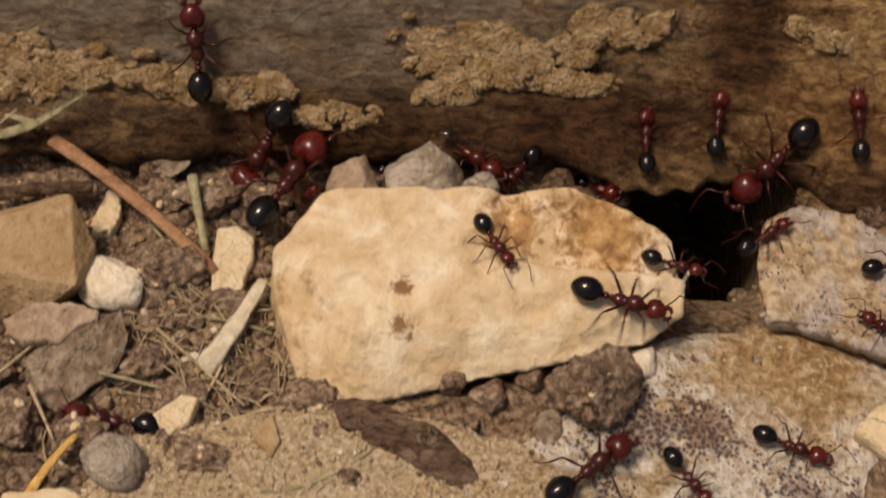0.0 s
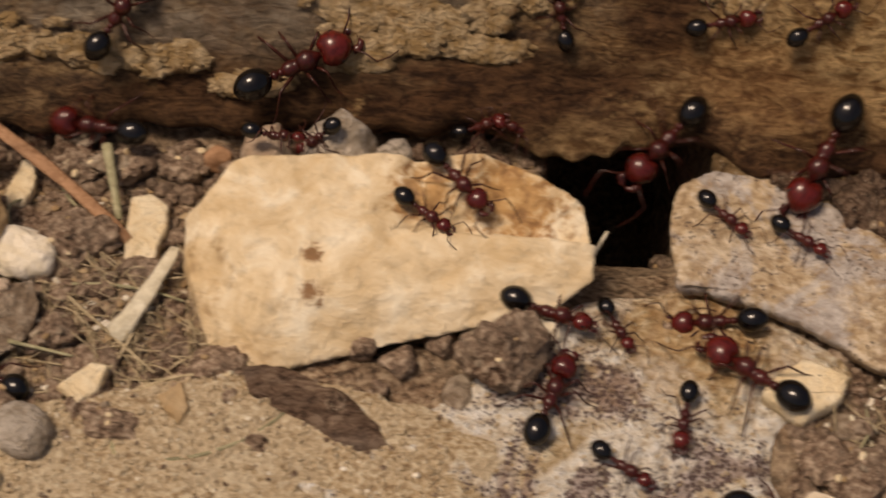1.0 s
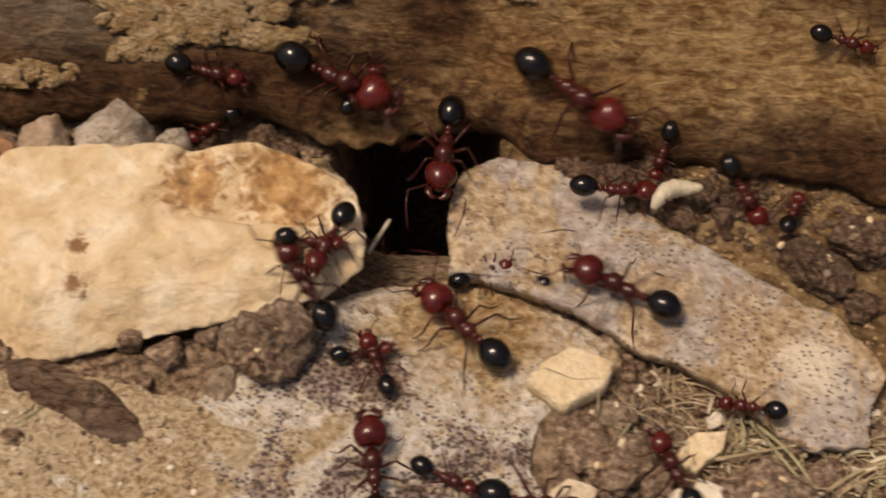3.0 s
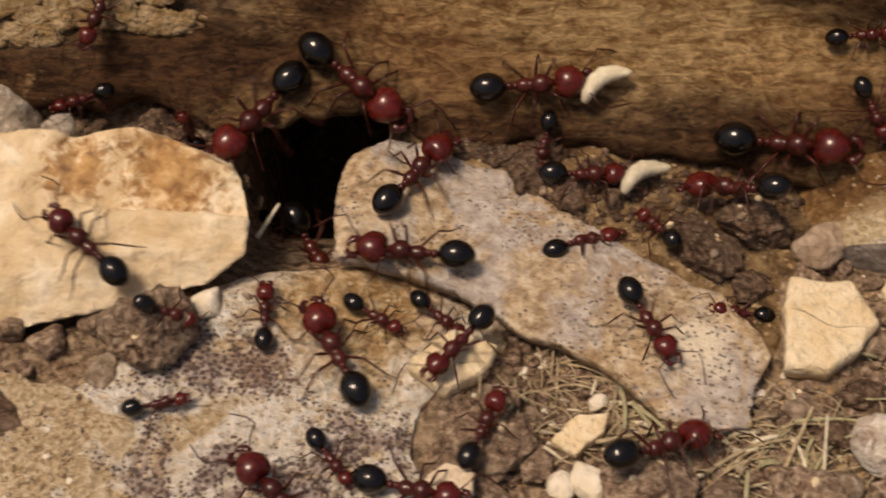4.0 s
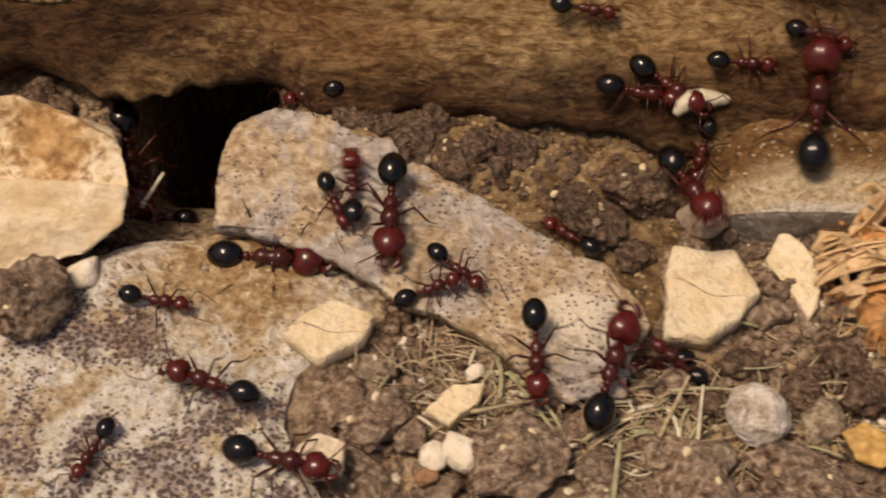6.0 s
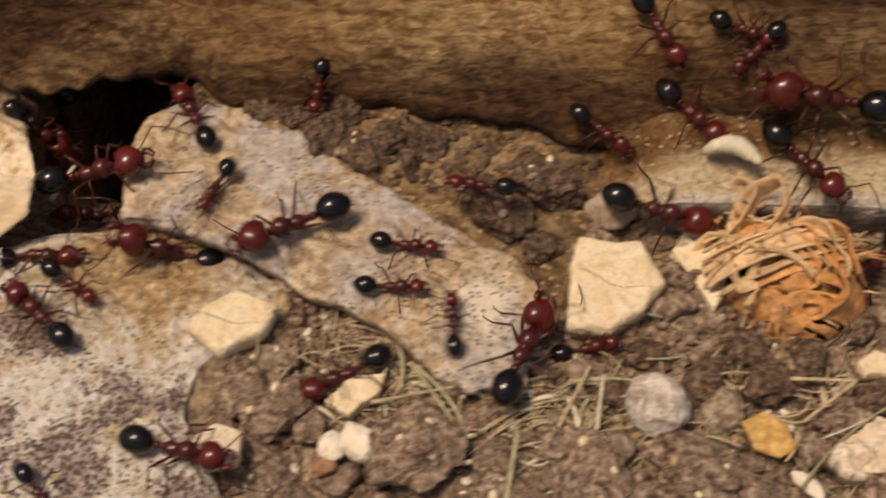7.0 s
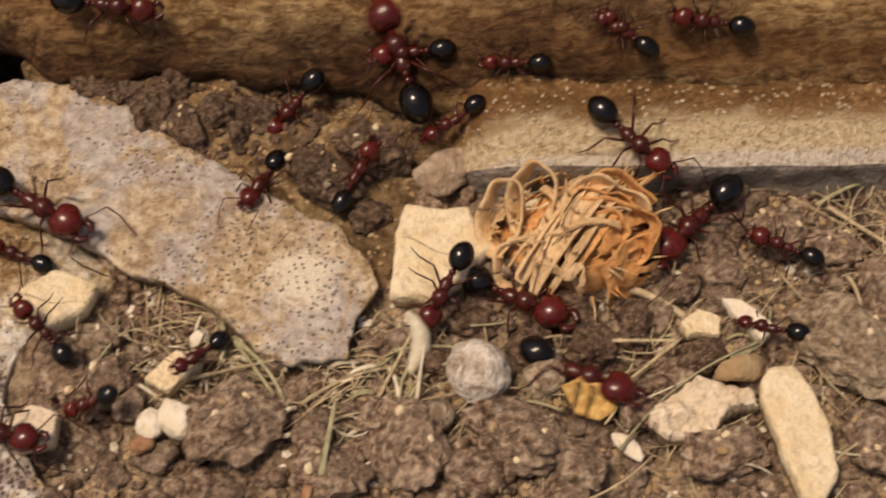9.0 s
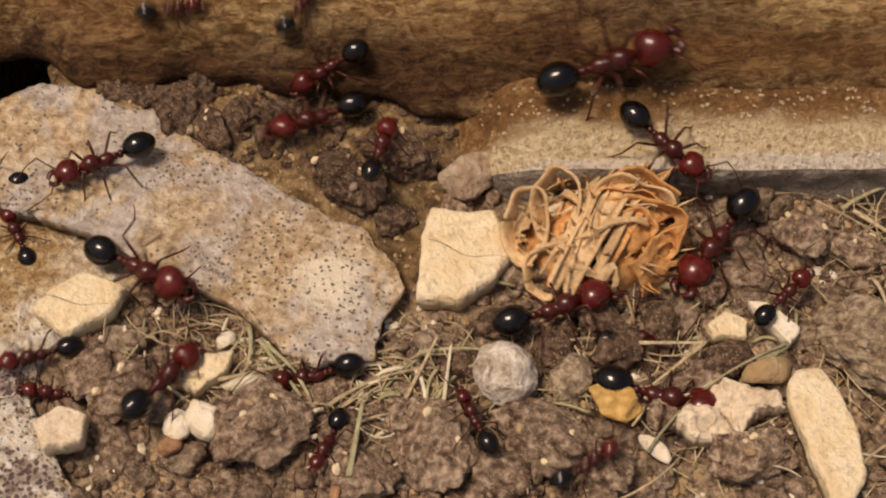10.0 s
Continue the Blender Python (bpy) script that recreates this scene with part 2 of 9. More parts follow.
def timber_material(name, dark, mid, light, stain, ochre=0.66, patches=()):
    """Weathered wood: short uneven fibres, caked dirt, ochre crust and patches of rot, painted shade or bare wood round
    the given places.
    """
    mat, tree, shader = material(name, 0.92, 0.2)
    whole = coords(tree)
    grain = noise_tex(tree, coords(tree, (0.22, 1, 1)), 0.7, 8, 0.74, 0.8, 2.4)
    broad = noise_tex(tree, coords(tree, (0.6, 1, 1)), 0.075, 8, 0.68, 0.6, 2.4)
    grit = noise_tex(tree, coords(tree, (0.6, 1, 1)), 1.1, 8, 0.72, 0.6, 2.6)
    fibre = calc(tree, "ADD", calc(tree, "MULTIPLY", grain, 0.45), calc(tree, "MULTIPLY", grit, 0.55))
    col = ramp(tree, fibre, (0.3, dark), (0.5, mid), (0.72, light))
    col = blend(tree, ramp(tree, broad, (0.45, (0.0,)), (0.75, (0.55,))), col, stain)
    grey = ramp(tree, noise_tex(tree, whole, 0.05, 7, 0.66, 0.3, 2.2), (0.45, (0.0,)), (0.65, (0.5,)))
    col = blend(tree, grey, col, ramp(tree, fibre, (0.2, tuple(0.9 * c for c in (dark[1], dark[1], dark[1]))), (0.75, (light[0] * 0.9, light[1] * 0.92, light[2]))))
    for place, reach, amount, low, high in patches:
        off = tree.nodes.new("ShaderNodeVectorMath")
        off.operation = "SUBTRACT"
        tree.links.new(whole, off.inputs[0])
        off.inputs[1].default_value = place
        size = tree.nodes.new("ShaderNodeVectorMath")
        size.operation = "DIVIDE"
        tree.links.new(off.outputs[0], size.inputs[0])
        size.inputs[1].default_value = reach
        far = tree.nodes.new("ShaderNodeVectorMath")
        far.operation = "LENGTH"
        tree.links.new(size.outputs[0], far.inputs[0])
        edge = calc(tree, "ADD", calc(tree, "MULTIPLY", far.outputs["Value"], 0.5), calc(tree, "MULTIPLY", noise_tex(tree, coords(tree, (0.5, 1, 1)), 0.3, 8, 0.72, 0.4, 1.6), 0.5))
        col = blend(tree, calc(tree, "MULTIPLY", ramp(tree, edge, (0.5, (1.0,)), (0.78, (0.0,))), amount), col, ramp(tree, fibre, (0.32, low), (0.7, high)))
    crust = calc(tree, "MULTIPLY", ramp(tree, noise_tex(tree, coords(tree, (0.6, 1, 1)), 0.2, 8, 0.74), (ochre - 0.03, (0.0,)), (ochre + 0.03, (1.0,))), 0.75)
    col = blend(tree, crust, col, (0.46, 0.3, 0.14))
    finish(tree, shader, col)
    relief(tree, shader, fibre, 1.1)
    return mat


PLATE, SLAB = plate_material(), slab_material()
# dark rotten wood, and the overhang's shade painted in along the log's foot
ROT_SHADE = ((0.034, 0.014, 0.007), (0.16, 0.076, 0.034))
DAMP = ((0.2, 0.09, 0.036), (0.48, 0.265, 0.11))
GREYED = ((0.22, 0.178, 0.13), (0.47, 0.405, 0.32))
BARE = ((0.29, 0.148, 0.052), (0.86, 0.6, 0.3))
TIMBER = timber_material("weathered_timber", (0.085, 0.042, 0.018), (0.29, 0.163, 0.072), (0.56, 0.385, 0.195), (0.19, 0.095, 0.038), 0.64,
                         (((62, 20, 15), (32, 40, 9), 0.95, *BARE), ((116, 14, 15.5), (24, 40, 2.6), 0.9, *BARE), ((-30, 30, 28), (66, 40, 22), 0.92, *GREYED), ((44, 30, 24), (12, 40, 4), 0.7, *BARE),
                          ((31, 24, 17), (5.5, 30, 10), 0.95, *ROT_SHADE), ((16, 20, 8), (18, 30, 5), 0.9, *ROT_SHADE), ((43, 20, 10), (13, 30, 5), 0.7, *DAMP), ((48, 18, 3.4), (20, 30, 4.8), 0.9, *ROT_SHADE), ((68, 17, 3.8), (20, 30, 4.6), 0.85, *ROT_SHADE), ((76, 20, 7), (14, 30, 4), 0.85, *ROT_SHADE), ((100, 12, 15), (13, 40, 7), 0.6, *ROT_SHADE),
                          ((104, 12, 11.5), (34, 30, 2.6), 0.85, *DAMP), ((90, 8, 9.5), (11, 30, 5), 0.8, *ROT_SHADE), ((96, 16, 20.5), (34, 30, 3.6), 0.85, *ROT_SHADE), ((-10, 20, 4), (50, 30, 7.0), 0.9, *ROT_SHADE), ((24, 10, 3), (10, 30, 3.0), 0.35, *BARE)))


def shelf_material():
    """Brown wood under pale sand, which lies thick along the front edge and thins out in patches towards the log."""
    mat, tree, shader = material("sandy_worn_wood", 0.95, 0.2)
    vec = coords(tree)
    fine = noise_tex(tree, vec, 1.6, 7, 0.66, 0.2, 2.4)
    mid = noise_tex(tree, coords(tree, (0.5, 1, 1)), 0.3, 7, 0.68, 0.4, 1.8)
    sand = ramp(tree, fine, (0.1, (0.5, 0.35, 0.18)), (0.45, (0.76, 0.6, 0.37)), (0.85, (0.9, 0.78, 0.56)))
    wood = ramp(tree, calc(tree, "ADD", calc(tree, "MULTIPLY", fine, 0.4), calc(tree, "MULTIPLY", mid, 0.6)), (0.25, (0.12, 0.055, 0.022)), (0.55, (0.3, 0.16, 0.066)), (0.8, (0.56, 0.37, 0.18)))
    where = tree.nodes.new("ShaderNodeSeparateXYZ")
    tree.links.new(vec, where.inputs[0])
    back = tree.nodes.new("ShaderNodeMapRange")
    back.inputs["From Min"].default_value, back.inputs["From Max"].default_value = -1.5, 5.6
    tree.links.new(where.outputs["Y"], back.inputs["Value"])
    thin = calc(tree, "ADD", calc(tree, "MULTIPLY", back.outputs[0], 0.62), calc(tree, "ADD", calc(tree, "MULTIPLY", mid, 0.34), calc(tree, "MULTIPLY", fine, 0.14)))
    edge = ramp(tree, back.outputs[0], (0.06, (1.0,)), (0.16, (0.0,)))
    sand = blend(tree, calc(tree, "MULTIPLY", edge, 0.8), sand, ramp(tree, fine, (0.2, (0.6, 0.5, 0.4)), (0.5, (0.86, 0.79, 0.69))))
    finish(tree, shader, blend(tree, ramp(tree, thin, (0.52, (0.0,)), (0.68, (1.0,))), sand, wood))
    relief(tree, shader, calc(tree, "ADD", calc(tree, "MULTIPLY", fine, 0.6), calc(tree, "MULTIPLY", mid, 0.3)), 0.9)
    return mat


SHELF = shelf_material()
CRUST = stone_material("ochre_crust", (0.4, 0.26, 0.115), (0.66, 0.5, 0.3), (0.26, 0.14, 0.055), 0.57, 0.8, 2.5)
SLATE = stone_material("slate_grey_wood", (0.2, 0.17, 0.14), (0.32, 0.28, 0.24), (0.12, 0.09, 0.07), 0.6, 0.6, 1.5)


def fibre_material(name, dark, light, rough=0.7):
    mat, tree, shader = material(name, rough, 0.3)
    grain = noise_tex(tree, coords(tree), 1.1, 6, 0.7, 0.5, 1.8)
    blotch = ramp(tree, noise_tex(tree, coords(tree), 0.3, 5, 0.6), (0.38, (0.76,)), (0.56, (1.0,)))
    finish(tree, shader, per_object(tree, blend(tree, 1.0, ramp(tree, grain, (0.2, dark), (0.75, light)), blotch, "MULTIPLY"), 0.3))
    relief(tree, shader, grain, 0.15)
    return mat


STRAW = fibre_material("dry_straw", (0.4, 0.3, 0.16), (0.78, 0.65, 0.43))
GREEN_STRAW = fibre_material("faded_green_straw", (0.3, 0.28, 0.15), (0.56, 0.52, 0.33))
NEEDLE = fibre_material("red_brown_needle", (0.3, 0.15, 0.075), (0.52, 0.3, 0.17))
WHITE_STRAW = fibre_material("white_straw", (0.7, 0.61, 0.42), (0.92, 0.86, 0.68))
BARK = timber_material("dark_bark", (0.07, 0.04, 0.025), (0.24, 0.15, 0.1), (0.42, 0.3, 0.21), (0.17, 0.095, 0.058), 0.8)
BURR = fibre_material("orange_straw", (0.6, 0.23, 0.065), (0.94, 0.53, 0.22))
PALE_BURR = fibre_material("bleached_straw", (0.64, 0.38, 0.17), (0.94, 0.7, 0.42))
SEED = fibre_material("yellow_husk", (0.5, 0.27, 0.06), (0.86, 0.56, 0.2), 0.45)
LARVA = fibre_material("cream_larva", (0.72, 0.64, 0.44), (0.88, 0.83, 0.66), 0.5)


# ---- numeric helpers, all in millimetres ----
def lattice(ix, iy, iz, seed):
    h = (ix * 374761393 + iy * 668265263 + iz * 2147483647 + seed * 974634777) & 0xFFFFFFFF
    h = ((h ^ (h >> 13)) * 1274126177) & 0xFFFFFFFF
    h = ((h ^ (h >> 16)) * 2246822519) & 0xFFFFFFFF
    return ((h ^ (h >> 15)) & 0xFFFF) / 32767.5 - 1.0


def value_noise(p, seed=0):
    q = np.floor(p).astype(np.int64)
    f = p - q
    f = f * f * (3 - 2 * f)
    out = np.zeros(len(p))
    for dx in (0, 1):
        for dy in (0, 1):
            for dz in (0, 1):
                w = (f[:, 0] if dx else 1 - f[:, 0]) * (f[:, 1] if dy else 1 - f[:, 1]) * (f[:, 2] if dz else 1 - f[:, 2])
                out += w * lattice(q[:, 0] + dx, q[:, 1] + dy, q[:, 2] + dz, seed)
    return out


def fractal(p, size, octaves=4, seed=0, gain=0.5):
    """Noise from -1 to 1 whose largest bumps are about size across."""
    p = np.asarray(p, float) / size
    out, amp, total = np.zeros(len(p)), 1.0, 0.0
    for k in range(octaves):
        out += amp * value_noise(p + 17.3 * k, seed + 31 * k)
        total += amp
        amp, p = amp * gain, p * 2.03
    return out / total


def step(a, b, x):
    t = np.clip((x - a) / (b - a), 0, 1)
    return t * t * (3 - 2 * t)


def mesh_of(name, verts, faces, mat, smooth=True):
    me = bpy.data.meshes.new(name)
    me.from_pydata((np.asarray(verts) * MM).tolist(), [], [tuple(map(int, f)) for f in faces])
    me.materials.append(mat)
    if smooth:
        me.polygons.foreach_set("use_smooth", [True] * len(me.polygons))
    me.update()
    return me


def solid(name, verts, faces, mat, label="", category="", group="", kind="", smooth=True):
    """A top-level thing from one mesh, with its origin at its base."""
    verts = np.asarray(verts, float)
    base = np.array([(verts[:, 0].min() + verts[:, 0].max()) / 2, (verts[:, 1].min() + verts[:, 1].max()) / 2, verts[:, 2].min()])
    ob = new(name, mesh_of(name, verts - base, faces, mat, smooth))
    ob.location = Vector(base * MM)
    return tagged(ob, label, category, group, kind)


def part(name, verts, faces, mat, parent, label="", smooth=True, at=(0, 0, 0)):
    """A part of a thing; its origin is at the given place of its parent."""
    ob = new(name, mesh_of(name, np.asarray(verts, float) - np.array(at), faces, mat, smooth))
    ob.parent = parent
    ob.location = Vector(at) * MM
    return tagged(ob, label)


def grid_faces(nu, nv, wrap=False):
    i, j = np.meshgrid(np.arange(nu if wrap else nu - 1), np.arange(nv - 1), indexing="ij")
    a, b = (i * nv + j).ravel(), (((i + 1) % nu) * nv + j).ravel()
    return np.stack([a, b, b + 1, a + 1], 1)


def ball(level):
    bm = bmesh.new()
    bmesh.ops.create_icosphere(bm, subdivisions=level, radius=1.0)
    v = np.array([p.co[:] for p in bm.verts])
    f = [tuple(p.index for p in q.verts) for q in bm.faces]
    bm.free()
    return v, f


BALLS = {k: ball(k) for k in (1, 2, 3, 4, 5)}


def lump(centre, size, seed, amp=0.2, rough=0.08, level=4, turn=0, facets=0, bumps=0.9):
    """An uneven lump: a crumbly clod, or with facets a broken stone. centre is that of its base."""
    v, f = BALLS[level]
    rnd = np.random.RandomState(seed)
    if facets:
        n = rnd.normal(size=(facets, 3))
        n /= np.linalg.norm(n, axis=1)[:, None]
        d = rnd.uniform(0.62, 0.92, facets)
        reach = np.full(len(v), 1.05)
        for k in range(facets):
            c = v @ n[k]
            reach = np.minimum(reach, np.where(c > 0.05, d[k] / np.maximum(c, 0.05), 9))
        v = v * reach[:, None]
    r = 1 + amp * fractal(v + seed * 3.1, bumps, 2, seed) + rough * fractal(v + seed, 0.25, 3, seed + 5)
    v = v * r[:, None] * (np.array(size) / 2)
    a = radians(turn)
    v = np.stack([v[:, 0] * math.cos(a) - v[:, 1] * math.sin(a), v[:, 0] * math.sin(a) + v[:, 1] * math.cos(a), v[:, 2]], 1)
    v[:, 2] -= v[:, 2].min()
    return v + np.array(centre), f


def outline_points(corners, count, seed=0, jag=0.0, rounding=0.0):
    c = np.array(corners, float)
    nxt = np.roll(c, -1, 0)
    seg = np.linalg.norm(nxt - c, axis=1)
    cum = np.r_[0, np.cumsum(seg)]
    s = np.linspace(0, cum[-1], count, endpoint=False)
    k = np.clip(np.searchsorted(cum, s, side="right") - 1, 0, len(c) - 1)
    p = c[k] + (nxt[k] - c[k]) * ((s - cum[k]) / seg[k])[:, None]
    for _ in range(int(rounding)):
        p = (np.roll(p, 1, 0) + 2 * p + np.roll(p, -1, 0)) / 4
    if jag:
        q = np.c_[p, np.zeros(count)]
        p = p + jag * np.c_[fractal(q, 2.5, 4, seed, 0.6), fractal(q + 50, 2.5, 4, seed, 0.6)]
    return p


def flake(corners, bottom, thick, seed=0, tilt=(0, 0), jag=0.25, rounding=2, bumps=0.25, rings=12, count=120, dome=0.0, undercut=0.0, centre=None, size=4.0):
    """A flat piece with the given outline: top, broken edge and underside."""
    p = outline_points(corners, count, seed, jag, rounding)
    c = p.mean(0) if centre is None else np.array(centre, float)
    v = []
    ks = [1 - (1 - i / rings) ** 1.3 for i in range(1, rings + 1)]
    rows = [(k, "top") for k in ks] + [(1.0, "mid"), (1.0 - undercut, "low")]
    for k, where in rows:
        q = c + (p - c) * k
        z0 = bottom + (q - c) @ np.array(tilt)
        rise = bumps * fractal(np.c_[q, np.full(count, seed)], size, 4, seed, 0.55)
        if where == "top":
            drop = 0.16 * thick * step(0.93, 1.0, k)
            z = z0 + thick + rise + dome * (1 - k * k) - drop
        elif where == "mid":
            z = z0 + thick * 0.5 + 0.5 * rise
            q = q + 0.12 * fractal(np.c_[q, np.full(count, seed + 9.0)], 1.2, 3, seed)[:, None] * (p - c) / np.linalg.norm(p - c, axis=1)[:, None]
        else:
            z = z0
        v.append(np.c_[q, z])
    zc = bottom + thick + dome + bumps * fractal(np.array([[*c, seed]]), size, 4, seed, 0.55)[0]
    v = np.vstack([[[*c, zc]]] + v)
    faces = [(0, 1 + i, 1 + (i + 1) % count) for i in range(count)]
    n = len(rows)
    for r in range(n - 1):
        a, b = 1 + r * count, 1 + (r + 1) * count
        faces += [(a + i, b + i, b + (i + 1) % count, a + (i + 1) % count) for i in range(count)]
    a = 1 + (n - 1) * count
    faces.append(tuple(a + i for i in reversed(range(count))))
    return v, faces


def hull_stone(points, seed, cuts=9, amp=0.35, rough=0.12, smooth=6):
    """A broken stone: a hull of a few corners with worn edges and an uneven skin."""
    bm = bmesh.new()
    for q in points:
        bm.verts.new(q)
    got = bmesh.ops.convex_hull(bm, input=bm.verts)
    bmesh.ops.delete(bm, geom=[g for g in got["geom_interior"] if isinstance(g, bmesh.types.BMVert)], context="VERTS")
    bmesh.ops.triangulate(bm, faces=bm.faces)
    for _ in range(5):
        long = [e for e in bm.edges if e.calc_length() > cuts * 0.1]
        if not long:
            break
        bmesh.ops.subdivide_edges(bm, edges=long, cuts=1, use_grid_fill=True)
        bmesh.ops.triangulate(bm, faces=bm.faces)
    for _ in range(smooth):
        bmesh.ops.smooth_vert(bm, verts=bm.verts, factor=0.5, use_axis_x=True, use_axis_y=True, use_axis_z=True)
    bm.normal_update()
    v = np.array([p.co[:] for p in bm.verts])
    n = np.array([p.normal[:] for p in bm.verts])
    f = [tuple(p.index for p in q.verts) for q in bm.faces]
    bm.free()
    v = v + n * (amp * fractal(v, 5.0, 3, seed) + rough * fractal(v, 1.2, 3, seed + 3))[:, None]
    return v, f


def tube(points, radii, sides=6, flat=1.0):
    """A closed tube along points; flat below 1 presses it into a blade."""
    p = np.array(points, float)
    n = len(p)
    r = np.broadcast_to(np.asarray(radii, float), (n,))
    t = np.gradient(p, axis=0)
    t /= np.linalg.norm(t, axis=1)[:, None] + 1e-9
    up = np.array([0, 0, 1.0]) if abs(t[:, 2]).max() < 0.95 else np.array([0.3, 0.9, 0.2])
    side = np.cross(t, up)
    side /= np.linalg.norm(side, axis=1)[:, None] + 1e-9
    over = np.cross(side, t)
    a = np.arange(sides) * 2 * math.pi / sides
    v = (p[:, None] + r[:, None, None] * (np.cos(a)[None, :, None] * side[:, None] + flat * np.sin(a)[None, :, None] * over[:, None])).reshape(-1, 3)
    f = []
    for i in range(n - 1):
        for k in range(sides):
            f.append((i * sides + k, i * sides + (k + 1) % sides, (i + 1) * sides + (k + 1) % sides, (i + 1) * sides + k))
    f.append(tuple(reversed(range(sides))))
    f.append(tuple((n - 1) * sides + k for k in range(sides)))
    return v, f


def joined(pieces):
    vs, fs, base = [], [], 0
    for v, f in pieces:
        vs.append(np.asarray(v))
        fs += [tuple(int(i) + base for i in q) for q in f]
        base += len(v)
    return np.vstack(vs), fs


def curve_line(a, b, sag=0.0, bend=0.0, count=9):
    a, b = np.array(a, float), np.array(b, float)
    t = np.linspace(0, 1, count)[:, None]
    d = b - a
    side = np.array([-d[1], d[0], 0]) / (np.linalg.norm(d[:2]) + 1e-9)
    return a + d * t + (4 * t * (1 - t)) * (np.array([0, 0, sag]) + side * bend)


# ---- the ground ----
def ground_height(x, y):
    p = np.stack([x, y, np.zeros_like(x)], 1)
    z = 1.0 * fractal(p, 14, 3, 3) + 0.75 * fractal(p, 3.2, 3, 5) + 0.35 * fractal(p, 1.1, 2, 8)
    z = z - 0.4
    # the mouth of the nest, which runs in under the timber
    z = z - np.exp(-((x - 28.8) / 8.2) ** 6) * np.interp(y, (-4, -1, 4, 9, 14, 20, 30, 50, 66), (0, 2, 5.5, 9.5, 15, 28, 46, 46, 0))
    # a gap under the pale rock's edge
    z = z - 2.6 * np.exp(-((x - 5) / 12) ** 2 - ((y + 6.0 - 0.25 * (x - 5)) / 2.6) ** 2)
    # the soil sinks a little towards the open side
    z = z + np.clip((y + 20) * 0.04, -1.5, 0.6)
    return z


def build_ground():
    def line(a, b, fine, far):
        inner = np.arange(a, b + fine / 2, fine)
        out = far * np.cumprod(np.full(22, 1.62)) / 1.62
        return np.r_[a - out[::-1], inner, b + out]
    xs, ys = line(-64, 142, 0.42, 2.0), line(-48, 28, 0.42, 2.0)
    X, Y = np.meshgrid(xs, ys, indexing="ij")
    Z = ground_height(X.ravel(), Y.ravel())
    v = np.stack([X.ravel(), Y.ravel(), Z], 1)
    ob = new("ground", mesh_of("ground", v, grid_faces(len(xs), len(ys)), SOIL))
    tagged(ob, "bare brown crumbly soil with fine pale grit", "ground", kind="structure")


build_ground()


def profile_grid(xs, profile, lengthwise, amp, seed, nv=110, fine_to=75, dents=(), even=False):
    """The skin of a long piece whose section, given by a function of x, runs along x."""
    v = []
    for x in xs:
        r = np.array(profile(x), float)
        cum = np.r_[0, np.cumsum(np.linalg.norm(np.diff(r, axis=0), axis=1))]
        s = np.interp(np.linspace(0, 1, nv), [0, 0.8, 1], [0, min(fine_to, cum[-1] * 0.8), cum[-1]])
        if even:
            s = np.interp(np.linspace(0, len(r) - 1, nv), np.arange(len(r)), cum)
        v.append(np.c_[np.full(nv, x), np.interp(s, cum, r[:, 0]), np.interp(s, cum, r[:, 1])])
    v = np.vstack(v)
    q = v * np.array([lengthwise, 1, 1])
    d = amp * fractal(q, 7, 3, seed) + 0.55 * amp * fractal(q, 1.8, 3, seed + 2) + 0.5 * fractal(v, 9, 3, seed + 4)
    d += 0.35 * amp * fractal(v, 1.3, 3, seed + 6)
    for x, z, wide, high, deep in dents:
        d -= deep * np.exp(-((v[:, 0] - x) / wide) ** 2 - ((v[:, 2] - z) / high) ** 2)
    v[:, 1] -= d * 0.85
    v[:, 2] += d * 0.5
    return v


def log_front(x):
    """Where the log's face meets the soil."""
    return 20.5 + 0.7 * math.sin(x * 0.05 + 1.0) - 4.6 * float(step(28, 48, x)) + 1.6 * float(step(58, 90, x)) - 12.1 * float(step(58, 98, x)) - 0.8 * float(step(100, 130, x))


LOG_FACE = ((8.5, -8), (6.4, -2), (4.2, 1.0), (2.2, 3.2), (1.1, 5.0), (0.9, 7.0), (1.5, 10), (3.4, 14), (7.0, 21), (12, 28), (19, 35), (31, 42), (52, 49), (80, 48), (104, 34), (108, -8))


FACE_FINE = [(float(np.interp(z, [q for _, q in LOG_FACE[:9]], [p for p, _ in LOG_FACE[:9]])), float(z)) for z in np.arange(-8, 20, 0.8)] + list(LOG_FACE[9:])


def log_section(x):
    y = log_front(x)
    flat = float(step(72, 92, x))
    out = []
    mouth = math.exp(-((x - 27.0) / 9.0) ** 4)
    lip = 8.0 * math.exp(-((x - 25.0) / 9.0) ** 4) * (1 + 0.1 * math.sin(x * 0.6) + 0.05 * math.sin(x * 1.7 + 1))
    # away from the nest mouth the face bulges out over its foot
    foot = (1 - mouth) * (1 - flat) * (1 + 0.12 * math.sin(x * 0.33) + 0.08 * math.sin(x * 0.9 + 2))
    for a, b in FACE_FINE:
        spread = foot * 5.6 * math.exp(-((b - 2.5) / 4.4) ** 2) if b < 14 else 0
        out.append((y + a * (1 - flat * float(step(9, 4, b))) - spread - (lip * math.exp(-((b - 2.8 - 0.4 * math.sin(x * 0.5)) / 3.0) ** 2) if a < 40 else 0), b))
    return out


